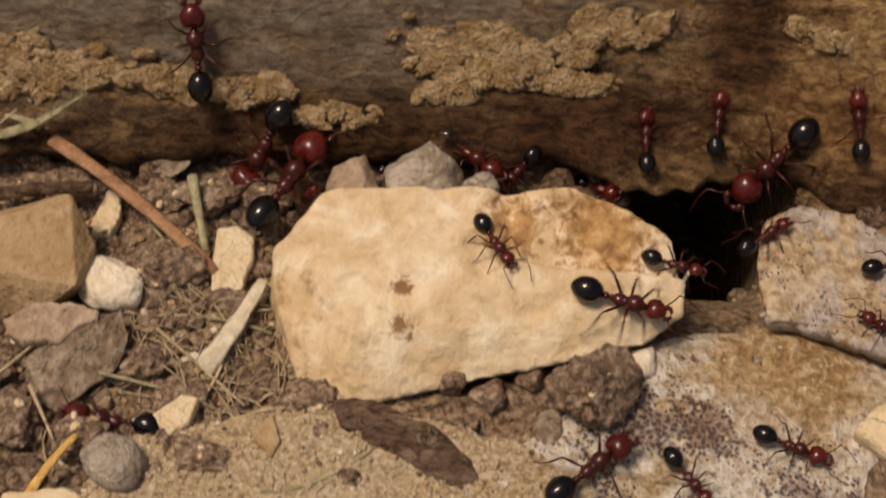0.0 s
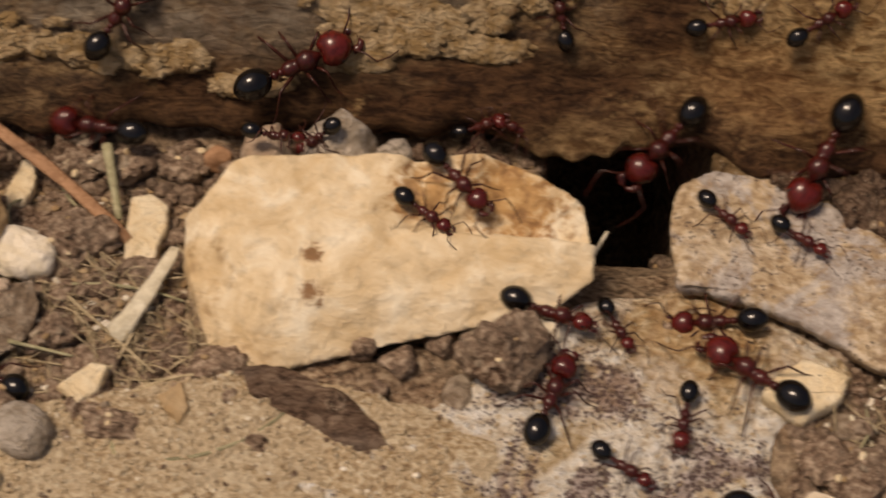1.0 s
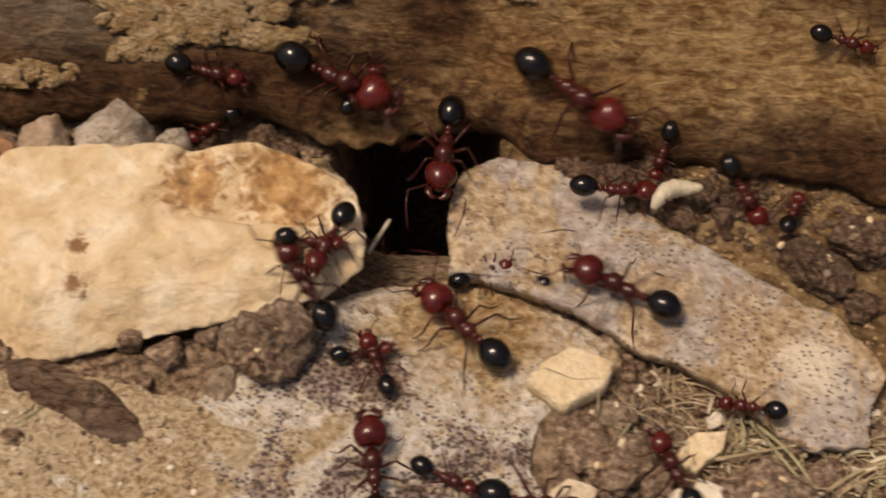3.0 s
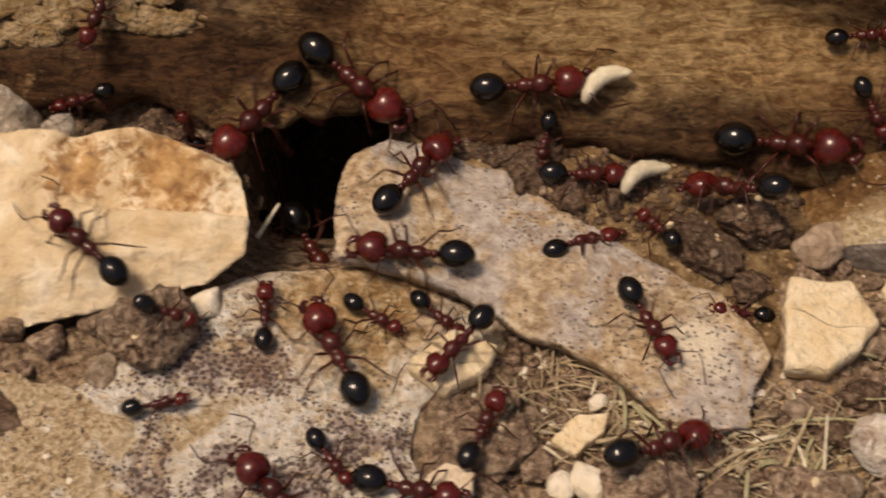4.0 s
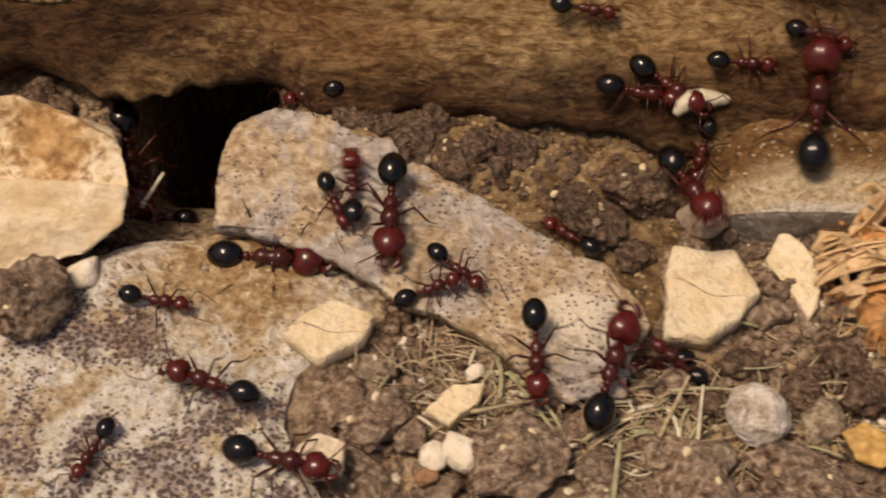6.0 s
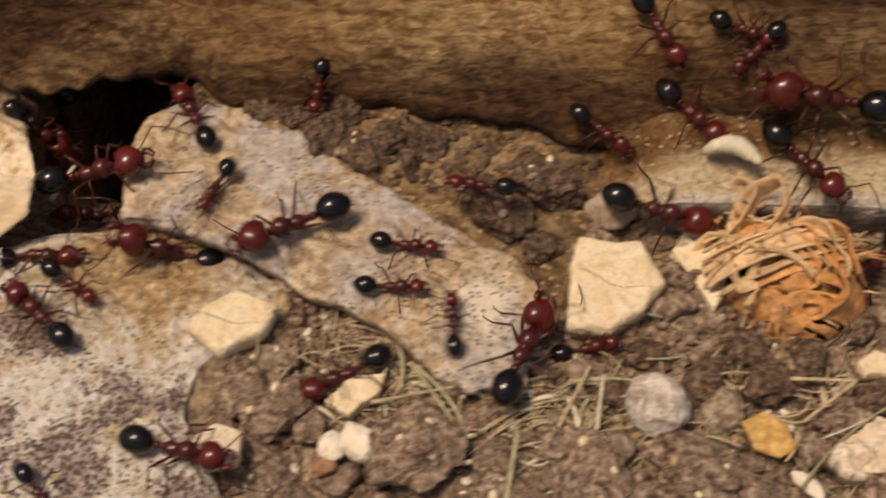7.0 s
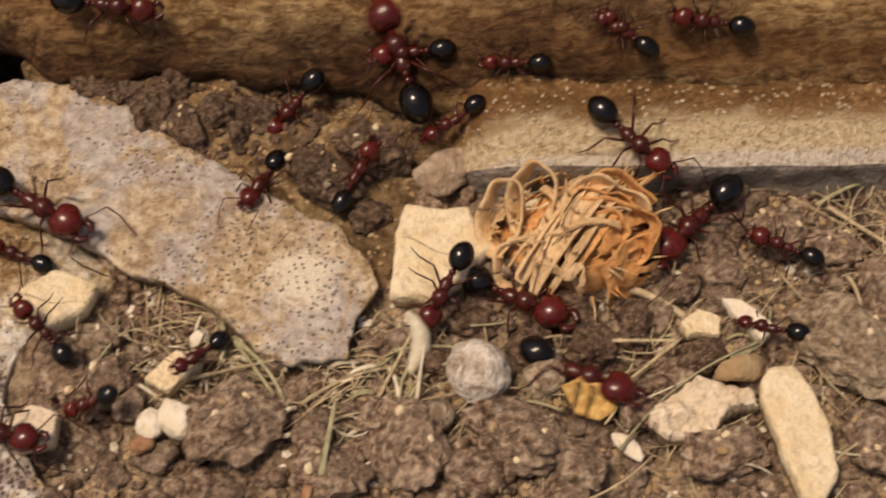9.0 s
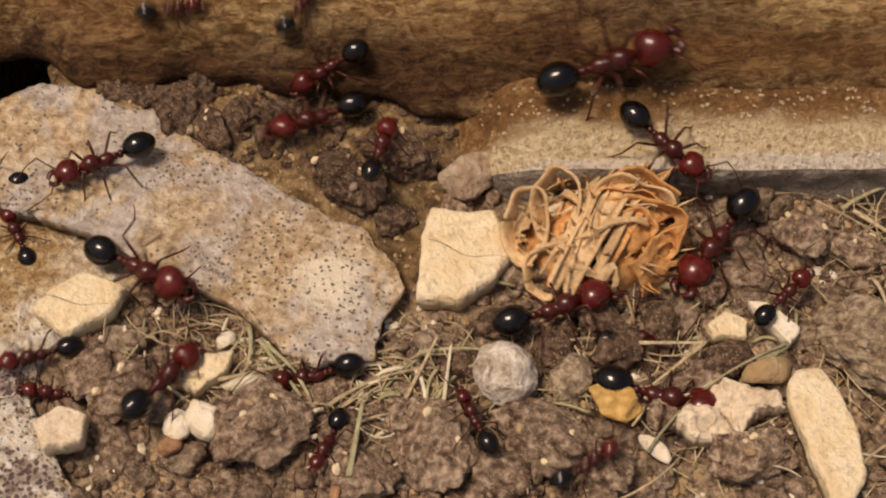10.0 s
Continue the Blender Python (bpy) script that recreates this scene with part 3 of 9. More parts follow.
def build_log():
    xs = np.r_[np.linspace(-300, -66, 30), np.arange(-65, 150.1, 0.5), np.linspace(152, 380, 24)]
    nv = 120
    v = profile_grid(xs, log_section, 0.25, 0.85, 21, nv, 70,
                     ((84, 17.5, 13, 3.2, 4.0), (62, 2, 12, 2.5, 0.8), (8, 3, 10, 3, 0.8), (-20, 5, 14, 2.5, 0.8), (112, 20, 16, 2.4, 2.5), (10, 12, 9, 2, 1.0)))
    f = [tuple(q) for q in grid_faces(len(xs), nv)]
    f += [tuple(range(nv - 1, -1, -1)), tuple((len(xs) - 1) * nv + k for k in range(nv))]
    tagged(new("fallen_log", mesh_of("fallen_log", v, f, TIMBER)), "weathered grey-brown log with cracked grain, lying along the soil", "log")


build_log()


def ledge_section(x):
    near = 1 - float(step(74, 88, x))
    y = -1.8 - 0.01 * (x - 100) + 5.0 * near + 0.9 * math.sin(x * 0.7) * near
    top = 5.0 + 0.3 * math.sin(x * 0.09) - 9.5 * near
    return [(y + 0.4, -9), (y + 0.1, -2), (y, top - 0.5), (y + 0.15, top), (y + 0.7, top + 0.35), (y + 3.2, top + 1.5), (y + 6.4, top + 2.8), (y + 8.6, top + 3.2), (y + 16, top + 2.0), (y + 22, top - 4)]


def build_ledge():
    xs = np.r_[np.arange(72, 150, 0.5), np.linspace(151, 380, 40)]
    nv = 91
    v = profile_grid(xs, ledge_section, 0.3, 0.7, 33, nv, 20, (), True)
    ledge = new("timber_ledge")
    ledge.location = (0.1, 0, 0)
    tagged(ledge, "broken ledge of pale worn timber above a slate-grey cut face", "timber")
    cells_of = grid_faces(len(xs), nv)
    row = cells_of[:, 0] % nv
    for name, mat, label, chosen in (("cut_face", SLATE, "slate-grey cut face", row < 30), ("shelf", SHELF, "pale sandy shelf that turns brown towards the log", row >= 30)):
        faces = cells_of[chosen]
        used = np.unique(faces)
        w = v[used] - np.array([100, 0, 0])
        part(name, w, [tuple(q) for q in np.searchsorted(used, faces)], mat, ledge, label)


build_ledge()


def build_crusts():
    """Ochre crusts that cling to the log: thin broken plates over one another."""
    rnd = np.random.RandomState(4)
    for x0, z0, wide, high, slant, count in ((3.5, 13.6, 7.5, 2.2, -0.05, 90), (2.5, 11.4, 5, 1.4, -0.1, 30), (13.0, 11.2, 3.4, 0.9, 0, 22), (-47, 12.4, 10, 1.8, -0.08, 56), (-34, 11.0, 9, 1.2, -0.1, 36),
                                             (17.7, 15.8, 5, 0.8, 0, 22), (-11.5, 7.6, 4, 0.9, 0, 20), (-1.2, 9.4, 3.4, 0.8, 0, 14), (38.4, 18, 3, 1.0, 0, 12), (-22, 9.6, 6, 1.0, 0, 22), (-46, 9.6, 8, 1.0, 0, 22)):
        pieces = []
        for k in range(int(1.5 * count)):
            x = x0 + rnd.normal() * wide * 0.5
            z = max(2.0, z0 + slant * (x - x0) + rnd.normal() * high * 0.5)
            section = np.array(log_section(x)[:34])
            y = np.interp(z, section[:, 1], section[:, 0]) - 0.15
            size = rnd.uniform(0.3, 1.1) if k % 3 else rnd.uniform(1.2, 2.6)
            w, f = lump((0, 0, 0), (size * rnd.uniform(1.3, 2.4), size * 1.1, rnd.uniform(0.16, 0.34)), k + int(abs(x0)) * 7, 0.7, 0.5, 3, rnd.uniform(-35, 35), 6)
            c, s = math.cos(radians(68)), math.sin(radians(68))
            w = np.stack([w[:, 0], w[:, 1] * c - w[:, 2] * s, w[:, 1] * s + w[:, 2] * c], 1)
            pieces.append((w + np.array([x, y + 0.05, z]), f))
        v, f = joined(pieces)
        solid("bark_crust", v, f, CRUST, "flaky ochre crust clinging to the log", "crust", "ochre crusts on the log", "stuff")


build_crusts()


# ---- flat rocks and the sand between them ----
v, f = flake([(18, -5), (24, -2.6), (33, -1.0), (41, -3.0), (46, -7.0), (50.0, -10.8), (45.0, -13.6), (41.0, -17), (40.0, -23), (44, -30), (54, -46), (-28, -46), (-8, -27), (3, -19), (11, -14)],
             -3.0, 3.9, 41, (0.0, 0.02), 0.5, 3, 0.5, 40, 260, centre=(22, -24), size=5)
solid("spotted_slab", v, f, SLAB, "tan flat rock with plum-brown speckled patches, sunk in soil", "rock")

v, f = flake([(-30, -17), (-22, -15), (-12, -13), (0, -14), (8, -16), (16, -20), (12, -28), (0, -36), (-10, -48), (-40, -48), (-34, -26)],
             -1.2, 2.2, 42, (0, 0.03), 0.8, 4, 0.45, 30, 200, centre=(-14, -28), size=3)
solid("sand_patch", v, f, SAND, "patch of coarse tan sand on the soil", "sand", kind="stuff")

v, f = flake([(31.8, 4.7), (33.0, 9.5), (34.5, 11.6), (37.6, 13.2), (41.7, 13.2), (47.0, 10.9), (50.4, 8.9), (54.3, 4.9), (57.6, 3.3), (60.9, 0.2), (65.2, -2.9), (70.4, -6.0),
              (73.1, -9.0), (74.3, -12.2), (72.2, -16.0), (71.3, -20.3), (66.5, -21.3), (63.3, -19.5), (58.4, -14.5), (55.0, -12.3), (50.7, -11.0),
              (48.1, -8.7), (44.3, -5.7), (38.8, -3.7), (32.4, -2.4)],
             1.3, 1.7, 51, (-0.05, -0.012), 0.7, 1, 0.45, 40, 320, undercut=0.03, centre=(52, -4.0), size=5)
solid("grey_plate", v, f, PLATE, "thin lilac-grey stone plate with dark specks and tan patches", "stone plate")


v, f = flake([(37, 15.5), (40, 12.0), (47.0, 9.6), (53.0, 4.6), (59.5, -0.6), (66.0, -5.2), (71.5, -9.0), (75.5, -12.5), (77.5, -6), (80, -1.5), (86, 1.0), (86, 7), (78, 11), (66, 15), (52, 18), (40, 20)],
             -3.0, 4.7, 47, (-0.035, 0.07), 0.7, 3, 0.9, 30, 220, dome=0.5, centre=(62, 5), size=5)
EARTH = solid("packed_earth", v, f, OCHRE_EARTH, "packed ochre earth at the foot of the log", "earth", kind="stuff")


# ---- the pale rock over the nest mouth ----
def build_main_rock():
    v, f = hull_stone([(-15.4, 3.6, 7.6), (-12.6, 7.9, 9.0), (-11.0, 8.4, 9.2), (4.0, 8.0, 9.6), (12.6, 8.9, 10.2), (17.9, 7.0, 9.4), (23.2, 4.8, 8.4), (23.9, 2.4, 7.6),
                       (24.6, -0.2, 6.9), (24.4, -3.4, 5.2), (20.4, -5.8, 3.4), (12.4, -5.6, 2.6), (1.2, -9.7, 1.2), (-8.6, -12.3, 0.0), (-10.2, -12.0, 0.2), (-14.2, -9.2, 0.0),
                       (-18.0, 0.6, 0.6), (-17.6, 3.6, 4.6), (-16.4, -3.4, 3.2), (-8.4, -7.0, 5.4), (-12.4, 0.6, 8.0), (3.2, -2.4, 7.2), (-14, 12, 0), (20, 12, 1.5), (21, 2, 1.8)], 7, 5, 0.3, 0.18, 1)
    # the stained hollow runs out through the narrow end
    top = step(3.5, 6.5, v[:, 2])
    a, b = np.array([5.0, 2.0]), np.array([26.0, 1.2])
    way = (b - a) / np.linalg.norm(b - a)
    t = ((v[:, :2] - a) @ way) / np.linalg.norm(b - a)
    d = (v[:, :2] - a) @ np.array([-way[1], way[0]]) + 0.5 * fractal(v, 3.0, 3, 70)
    cut = np.where(d > 0, np.exp(-(d / 4.2) ** 2), np.exp(-(d / 0.8) ** 2))
    v[:, 2] -= top * cut * step(-0.12, 0.3, t) * (2.5 + 0.6 * fractal(v, 2.4, 3, 71))
    # a nick in the far edge and shallow chips all over
    v[:, 2] -= 1.5 * top * np.exp(-((v[:, 0] - 6.6) / 1.8) ** 2 - ((v[:, 1] - 7.8) / 2.2) ** 2)
    v[:, 2] -= 0.45 * top * step(0.1, 0.45, fractal(v + 9, 4.5, 3, 73))
    # a ragged break across the narrow end
    v[:, 0] -= 0.8 * step(21, 24, v[:, 0]) * (0.5 + 0.5 * fractal(v, 2.2, 3, 77))
    mat, tree, shader = material("pale_ochre_limestone", 0.8, 0.35)
    vec = coords(tree)
    fine, mid = noise_tex(tree, vec, 0.7, 7, 0.58, 0.2, 2.0), noise_tex(tree, vec, 0.2, 7, 0.66, 0.5, 2.2)
    col = ramp(tree, mid, (0.15, (0.58, 0.43, 0.245)), (0.5, (0.7, 0.565, 0.37)), (0.85, (0.82, 0.74, 0.57)))

    def stain(place, reach, ragged):
        sub = tree.nodes.new("ShaderNodeVectorMath")
        sub.operation = "DISTANCE"
        tree.links.new(vec, sub.inputs[0])
        sub.inputs[1].default_value = place
        far = calc(tree, "MULTIPLY", sub.outputs["Value"], 0.5 / reach)
        return ramp(tree, calc(tree, "ADD", far, calc(tree, "MULTIPLY", noise_tex(tree, vec, 0.7, 8, 0.75, 0.5, 1.5), ragged)),
                    (0.22 + ragged * 0.5, (1.0,)), (0.44 + ragged * 0.5, (0.0,)))
    base = Vector((0.5 * (v[:, 0].min() + v[:, 0].max()), 0.5 * (v[:, 1].min() + v[:, 1].max()), v[:, 2].min()))
    brown = stain(Vector((7.0, 5.0, 8.4)) - base, 5.0, 1.0)
    brown2 = stain(Vector((16.0, 5.0, 7.6)) - base, 6.8, 1.1)
    # the stain fills the hollow and stops at the bright bar before it
    side = tree.nodes.new("ShaderNodeVectorMath")
    side.operation = "DOT_PRODUCT"
    tree.links.new(vec, side.inputs[0])
    side.inputs[1].default_value = (-way[1], way[0], 0)
    bar = tree.nodes.new("ShaderNodeMapRange")
    start = float(np.dot(np.array([-way[1], way[0]]), a - np.array(base[:2])))
    bar.inputs["From Min"].default_value, bar.inputs["From Max"].default_value = start - 1.0, start + 0.4
    tree.links.new(side.outputs["Value"], bar.inputs["Value"])
    brown, brown2 = calc(tree, "MULTIPLY", brown, bar.outputs[0]), calc(tree, "MULTIPLY", brown2, bar.outputs[0])
    col = blend(tree, calc(tree, "MULTIPLY", calc(tree, "MAXIMUM", brown, brown2), 0.9), col, ramp(tree, fine, (0.15, (0.24, 0.105, 0.032)), (0.6, (0.46, 0.255, 0.09)), (0.9, (0.62, 0.41, 0.19))))
    ochre = calc(tree, "MAXIMUM", stain(Vector((-16.5, -3.5, 3.0)) - base, 5.5, 0.9), stain(Vector((-9.5, -11.5, 1.5)) - base, 3.0, 0.9))
    col = blend(tree, calc(tree, "MULTIPLY", ochre, 0.6), col, ramp(tree, fine, (0.2, (0.36, 0.21, 0.085)), (0.7, (0.62, 0.44, 0.23))))
    for place, reach in ((Vector((-3.7, -6.2, 5.6)) - base, 1.5), (Vector((-4.0, -2.6, 7.0)) - base, 1.4)):
        col = blend(tree, calc(tree, "MULTIPLY", stain(place, reach, 1.1), 0.9), col, (0.2, 0.09, 0.03))
    col = blend(tree, 0.8, col, ramp(tree, fine, (0.1, (0.76,)), (0.45, (1.0,))), "MULTIPLY")
    finish(tree, shader, col)
    relief(tree, shader, calc(tree, "ADD", calc(tree, "MULTIPLY", fine, 0.5), calc(tree, "MULTIPLY", mid, 0.5)), 0.4)
    solid("pale_rock", v, f, mat, "pale ochre limestone rock stained brown in its hollow", "rock")


build_main_rock()

# ---- broken stones ----
v, f = hull_stone([(-38.4, 7.1, 8.4), (-39.7, 6.4, 8.4), (-46.5, 3.0, 8.0), (-35.8, 3.4, 4.6), (-35.9, 1.4, 1.0), (-36.5, -2.5, 5.4), (-41.2, -3.7, 1.6), (-42.1, -3.7, 0.2), (-46.9, -2.4, 0.6), (-46.7, -1.3, 5.6), (-39.0, 9.5, 0), (-50, 10, 1)], 12, 6, 0.18, 0.1, 1)
solid("tan_stone", v, f, TAN_STONE, "angular tan stone with smooth broken faces on the soil", "stone")
v, f = lump((-34.2, 0.6, 0.0), (6.0, 6.8, 5.2), 13, 0.3, 0.12, 4, 40, 11)
solid("white_stone", v, f, WHITE_STONE, "rounded cream-white stone beside the tan stone", "stone")
v, f = hull_stone([(-40.6, -9.8, 2.4), (-39.7, -9.1, 3.4), (-35.4, -7.5, 4.2), (-31.8, -4.2, 4.2), (-30.6, -6.5, 3.2), (-31.3, -9.7, 1.8), (-34.9, -12.9, 1.4), (-37.2, -14.6, 0.4), (-38.7, -13.8, 1.0), (-40.9, -10.5, 0.4), (-32.5, -4, 0), (-39, -4, 0)], 14, 5, 0.35, 0.4, 1)
solid("rough_stone", v, f, GREY_STONE, "rough grey-brown pitted stone half in soil", "stone")
v, f = flake([(-42.7, -6.7), (-40.7, -4.3), (-37.4, -3.9), (-33.7, -5.0), (-33.7, -6.2), (-35.7, -6.9), (-37.1, -8.3), (-39.8, -8.7), (-42.2, -8.0)], 3.4, 1.3, 15, (0, 0.1), 0.9, 1, 0.7, 12, 120, size=2)
solid("stone_flake", v, f, PINK_STONE, "thin grey stone flake under the tan stone", "stone")

for corners, bottom, thick, tilt, mat, name, label in (
    ([(-36.9, 13.4), (-35.4, 13.0), (-34.8, 10.0), (-35.6, 7.4), (-37.2, 7.0), (-37.8, 8.6)], 0.4, 1.5, (0.05, 0.1), CHIP, "stone_chip", "narrow cream stone chip leaning on soil"),
    ([(-24.3, 8.4), (-22.0, 9.0), (-20.4, 7.6), (-19.9, 4.0), (-21.2, -1.2), (-23.6, -0.8), (-24.2, 3.0)], 0.4, 1.7, (0.04, 0.06), CHIP, "stone_chip", "long cream stone chip lying flat beside straw"),
    ([(-27.6, -15.6), (-25.0, -12.6), (-23.0, -13.0), (-23.6, -15.8), (-25.4, -17.0)], 0.0, 1.9, (0, 0.05), CHIP, "stone_chip", "small angular cream stone chip"),
    ([(-18.0, -16.2), (-15.8, -14.9), (-14.6, -17.4), (-15.2, -19.2)], 0.0, 1.8, (0, 0.1), TAN_STONE, "stone_chip", "small pointed tan stone chip on sand"),
    ([(39.7, -14.6), (41.8, -12.0), (43.9, -10.6), (48.3, -12.0), (47.4, -14.6), (43.6, -17.5)], 0.8, 2.3, (-0.02, 0.06), CHIP, "stone_chip", "pale cream lozenge-shaped stone chip with a crack"),
    ([(46.4, -15.4), (50.4, -15.6), (49.6, -18.2), (46.6, -18.0)], 0.0, 1.3, (0, 0.05), GREY_STONE, "stone_chip", "dull tan stone chip sunk in soil"),
    ([(76.8, -3.9), (80.2, -4.3), (82.9, -4.0), (84.2, -6.6), (85.1, -8.9), (82.6, -12.0), (79.4, -14.6), (75.2, -14.2), (75.8, -8.6)], 0.3, 2.6, (-0.05, 0.05), CHIP, "stone_chip", "flat cream stone chip with a fine crack"),
    ([(88.2, -1.3), (90.0, -2.8), (91.4, -5.4), (90.6, -9.4), (89.4, -11.4), (88.2, -9.0), (86.0, -4.6)], 0.2, 1.5, (0.05, 0.06), CHIP, "stone_chip", "long cream stone splinter on dark soil"),
    ([(52.9, -21.8), (55.8, -18.9), (58.6, -18.7), (57.6, -21.2), (55.4, -23.2)], 0.0, 1.6, (0, 0.03), CHIP, "stone_chip", "small cream oval stone chip among straw"),
    ([(108.0, -24.8), (109.2, -23.0), (111.4, -22.7), (112.8, -24.8), (113.6, -29.0), (113.6, -34.0), (112.2, -36.2), (110.0, -35.8), (108.8, -30.0)], 0.2, 2.2, (0.0, 0.02), CHIP, "stone_chip", "long rounded cream piece of stone"),
    ([(106.3, -15.2), (108.0, -15.4), (110.6, -18.0), (109.6, -19.8), (107.4, -17.6)], 0.3, 1.7, (0, 0.1), WHITE_STONE, "stone_chip", "grey-white splinter of stone"),
    ([(101.9, -17.4), (103.6, -16.2), (105.7, -17.0), (105.4, -19.0), (102.6, -18.9)], 0.2, 1.7, (0, 0.05), CHIP, "stone_chip", "cream crumb of stone on soil"),
    ([(41.4, -26.4), (43.6, -24.6), (46.2, -25.6), (45.8, -28.4), (42.6, -29.0)], 0.6, 2.0, (0, 0.05), DRY_EARTH, "stone_chip", "pale rounded stone at the slab's edge"),
    ([(-39.5, -24.6), (-34.0, -23.6), (-31.0, -25.2), (-31.4, -29), (-39.6, -29.4)], 0, 2.4, (0, 0.05), CHIP, "stone_chip", "flat cream stone at the edge of the sand"),
):
    v, f = flake(corners, bottom, thick, len(label) + int(abs(corners[0][0]) * 10), tilt, 0.45, 2, 0.22, 12, 110, undercut=0.06)
    solid(name, v, f, mat, label, "stone chip", "pale stone chips")

# rounded pebbles: centre of the base, size, turn
for x, y, z, sx, sy, sz, mat, label in (
    (-29.9, -20.6, -0.6, 6.6, 5.4, 4.2, ASH_STONE, "smooth oval grey-brown pebble"),
    (83.2, -22.2, -0.4, 5.6, 5.8, 4.8, QUARTZ, "round white and brown mottled pebble"),
    (89.0, -22.6, -0.4, 5.0, 4.4, 3.4, PALE_CLOD, "small rough sandy pebble"),
    (79.4, -26.4, -0.3, 3.2, 3.0, 2.6, GREY_STONE, "small round grey pebble"),
    (53.8, -26.2, -0.2, 2.6, 3.2, 2.2, WHITE_STONE, "small round white pebble"),
    (56.3, -25.8, -0.2, 3.2, 4.8, 2.6, WHITE_STONE, "pale grey-white upright pebble"),
    (57.7, -17.2, 0.0, 2.2, 1.6, 1.4, WHITE_STONE, "tiny bright white pebble"),
    (1.4, -9.2, -0.7, 3.2, 3.4, 2.8, CLOD, "dark grey pebble under the rock's edge"),
    (5.0, -10.6, -0.7, 3.8, 3.8, 3.0, CLOD, "rough brown pebble under the rock's edge"),
    (10.8, -14.2, -0.2, 4.2, 2.8, 1.8, GREY_STONE, "flat grey pebble on the slab"),
    (8.9, -8.4, -0.7, 2.8, 3.0, 2.8, CLOD, "small brown pebble under the rock"),
    (19.8, -6.6, 0.2, 3.4, 4.6, 2.6, WHITE_STONE, "grey-white pebble at the slab's edge"),
    (-9.6, 12.0, -0.4, 8.0, 6.4, 10.0, PINK_STONE, "pale pinkish stone behind the rock"),
    (-2.6, 12.4, -0.4, 10.4, 7.6, 10.6, ASH_STONE, "rough grey stone behind the rock"),
    (3.4, 12.2, -0.4, 4.4, 4.2, 8.6, ASH_STONE, "small pale stone behind the rock"),
    (81.0, 0.4, -0.2, 6.2, 4.4, 4.4, PINK_STONE, "pale pinkish stone at the ledge's end"),
    (-44.0, -20.0, -0.3, 5.0, 4.0, 3.0, GREY_STONE, "brown pebble on soil"),
    (70.0, -31.0, -0.4, 3.0, 2.4, 1.8, WHITE_STONE, "pale pebble on soil"),
    (96.0, -29.6, 0.0, 3.4, 1.6, 1.0, WHITE_STONE, "flat pale sliver on soil"),
    (-13.0, -23.6, 0.2, 2.2, 1.4, 0.9, WHITE_STONE, "white grain on sand"),
):
    v, f = lump((x, y, z), (sx, sy, sz), int(abs(x * 13 + y * 7)), 0.2, 0.16 if mat is CLOD else 0.09, 4 if sx > 4 else 3, int(x * 7) % 180, 0 if "round" in label or "smooth" in label else 9)
    solid("pebble", v, f, mat, label, "pebble", "pebbles")

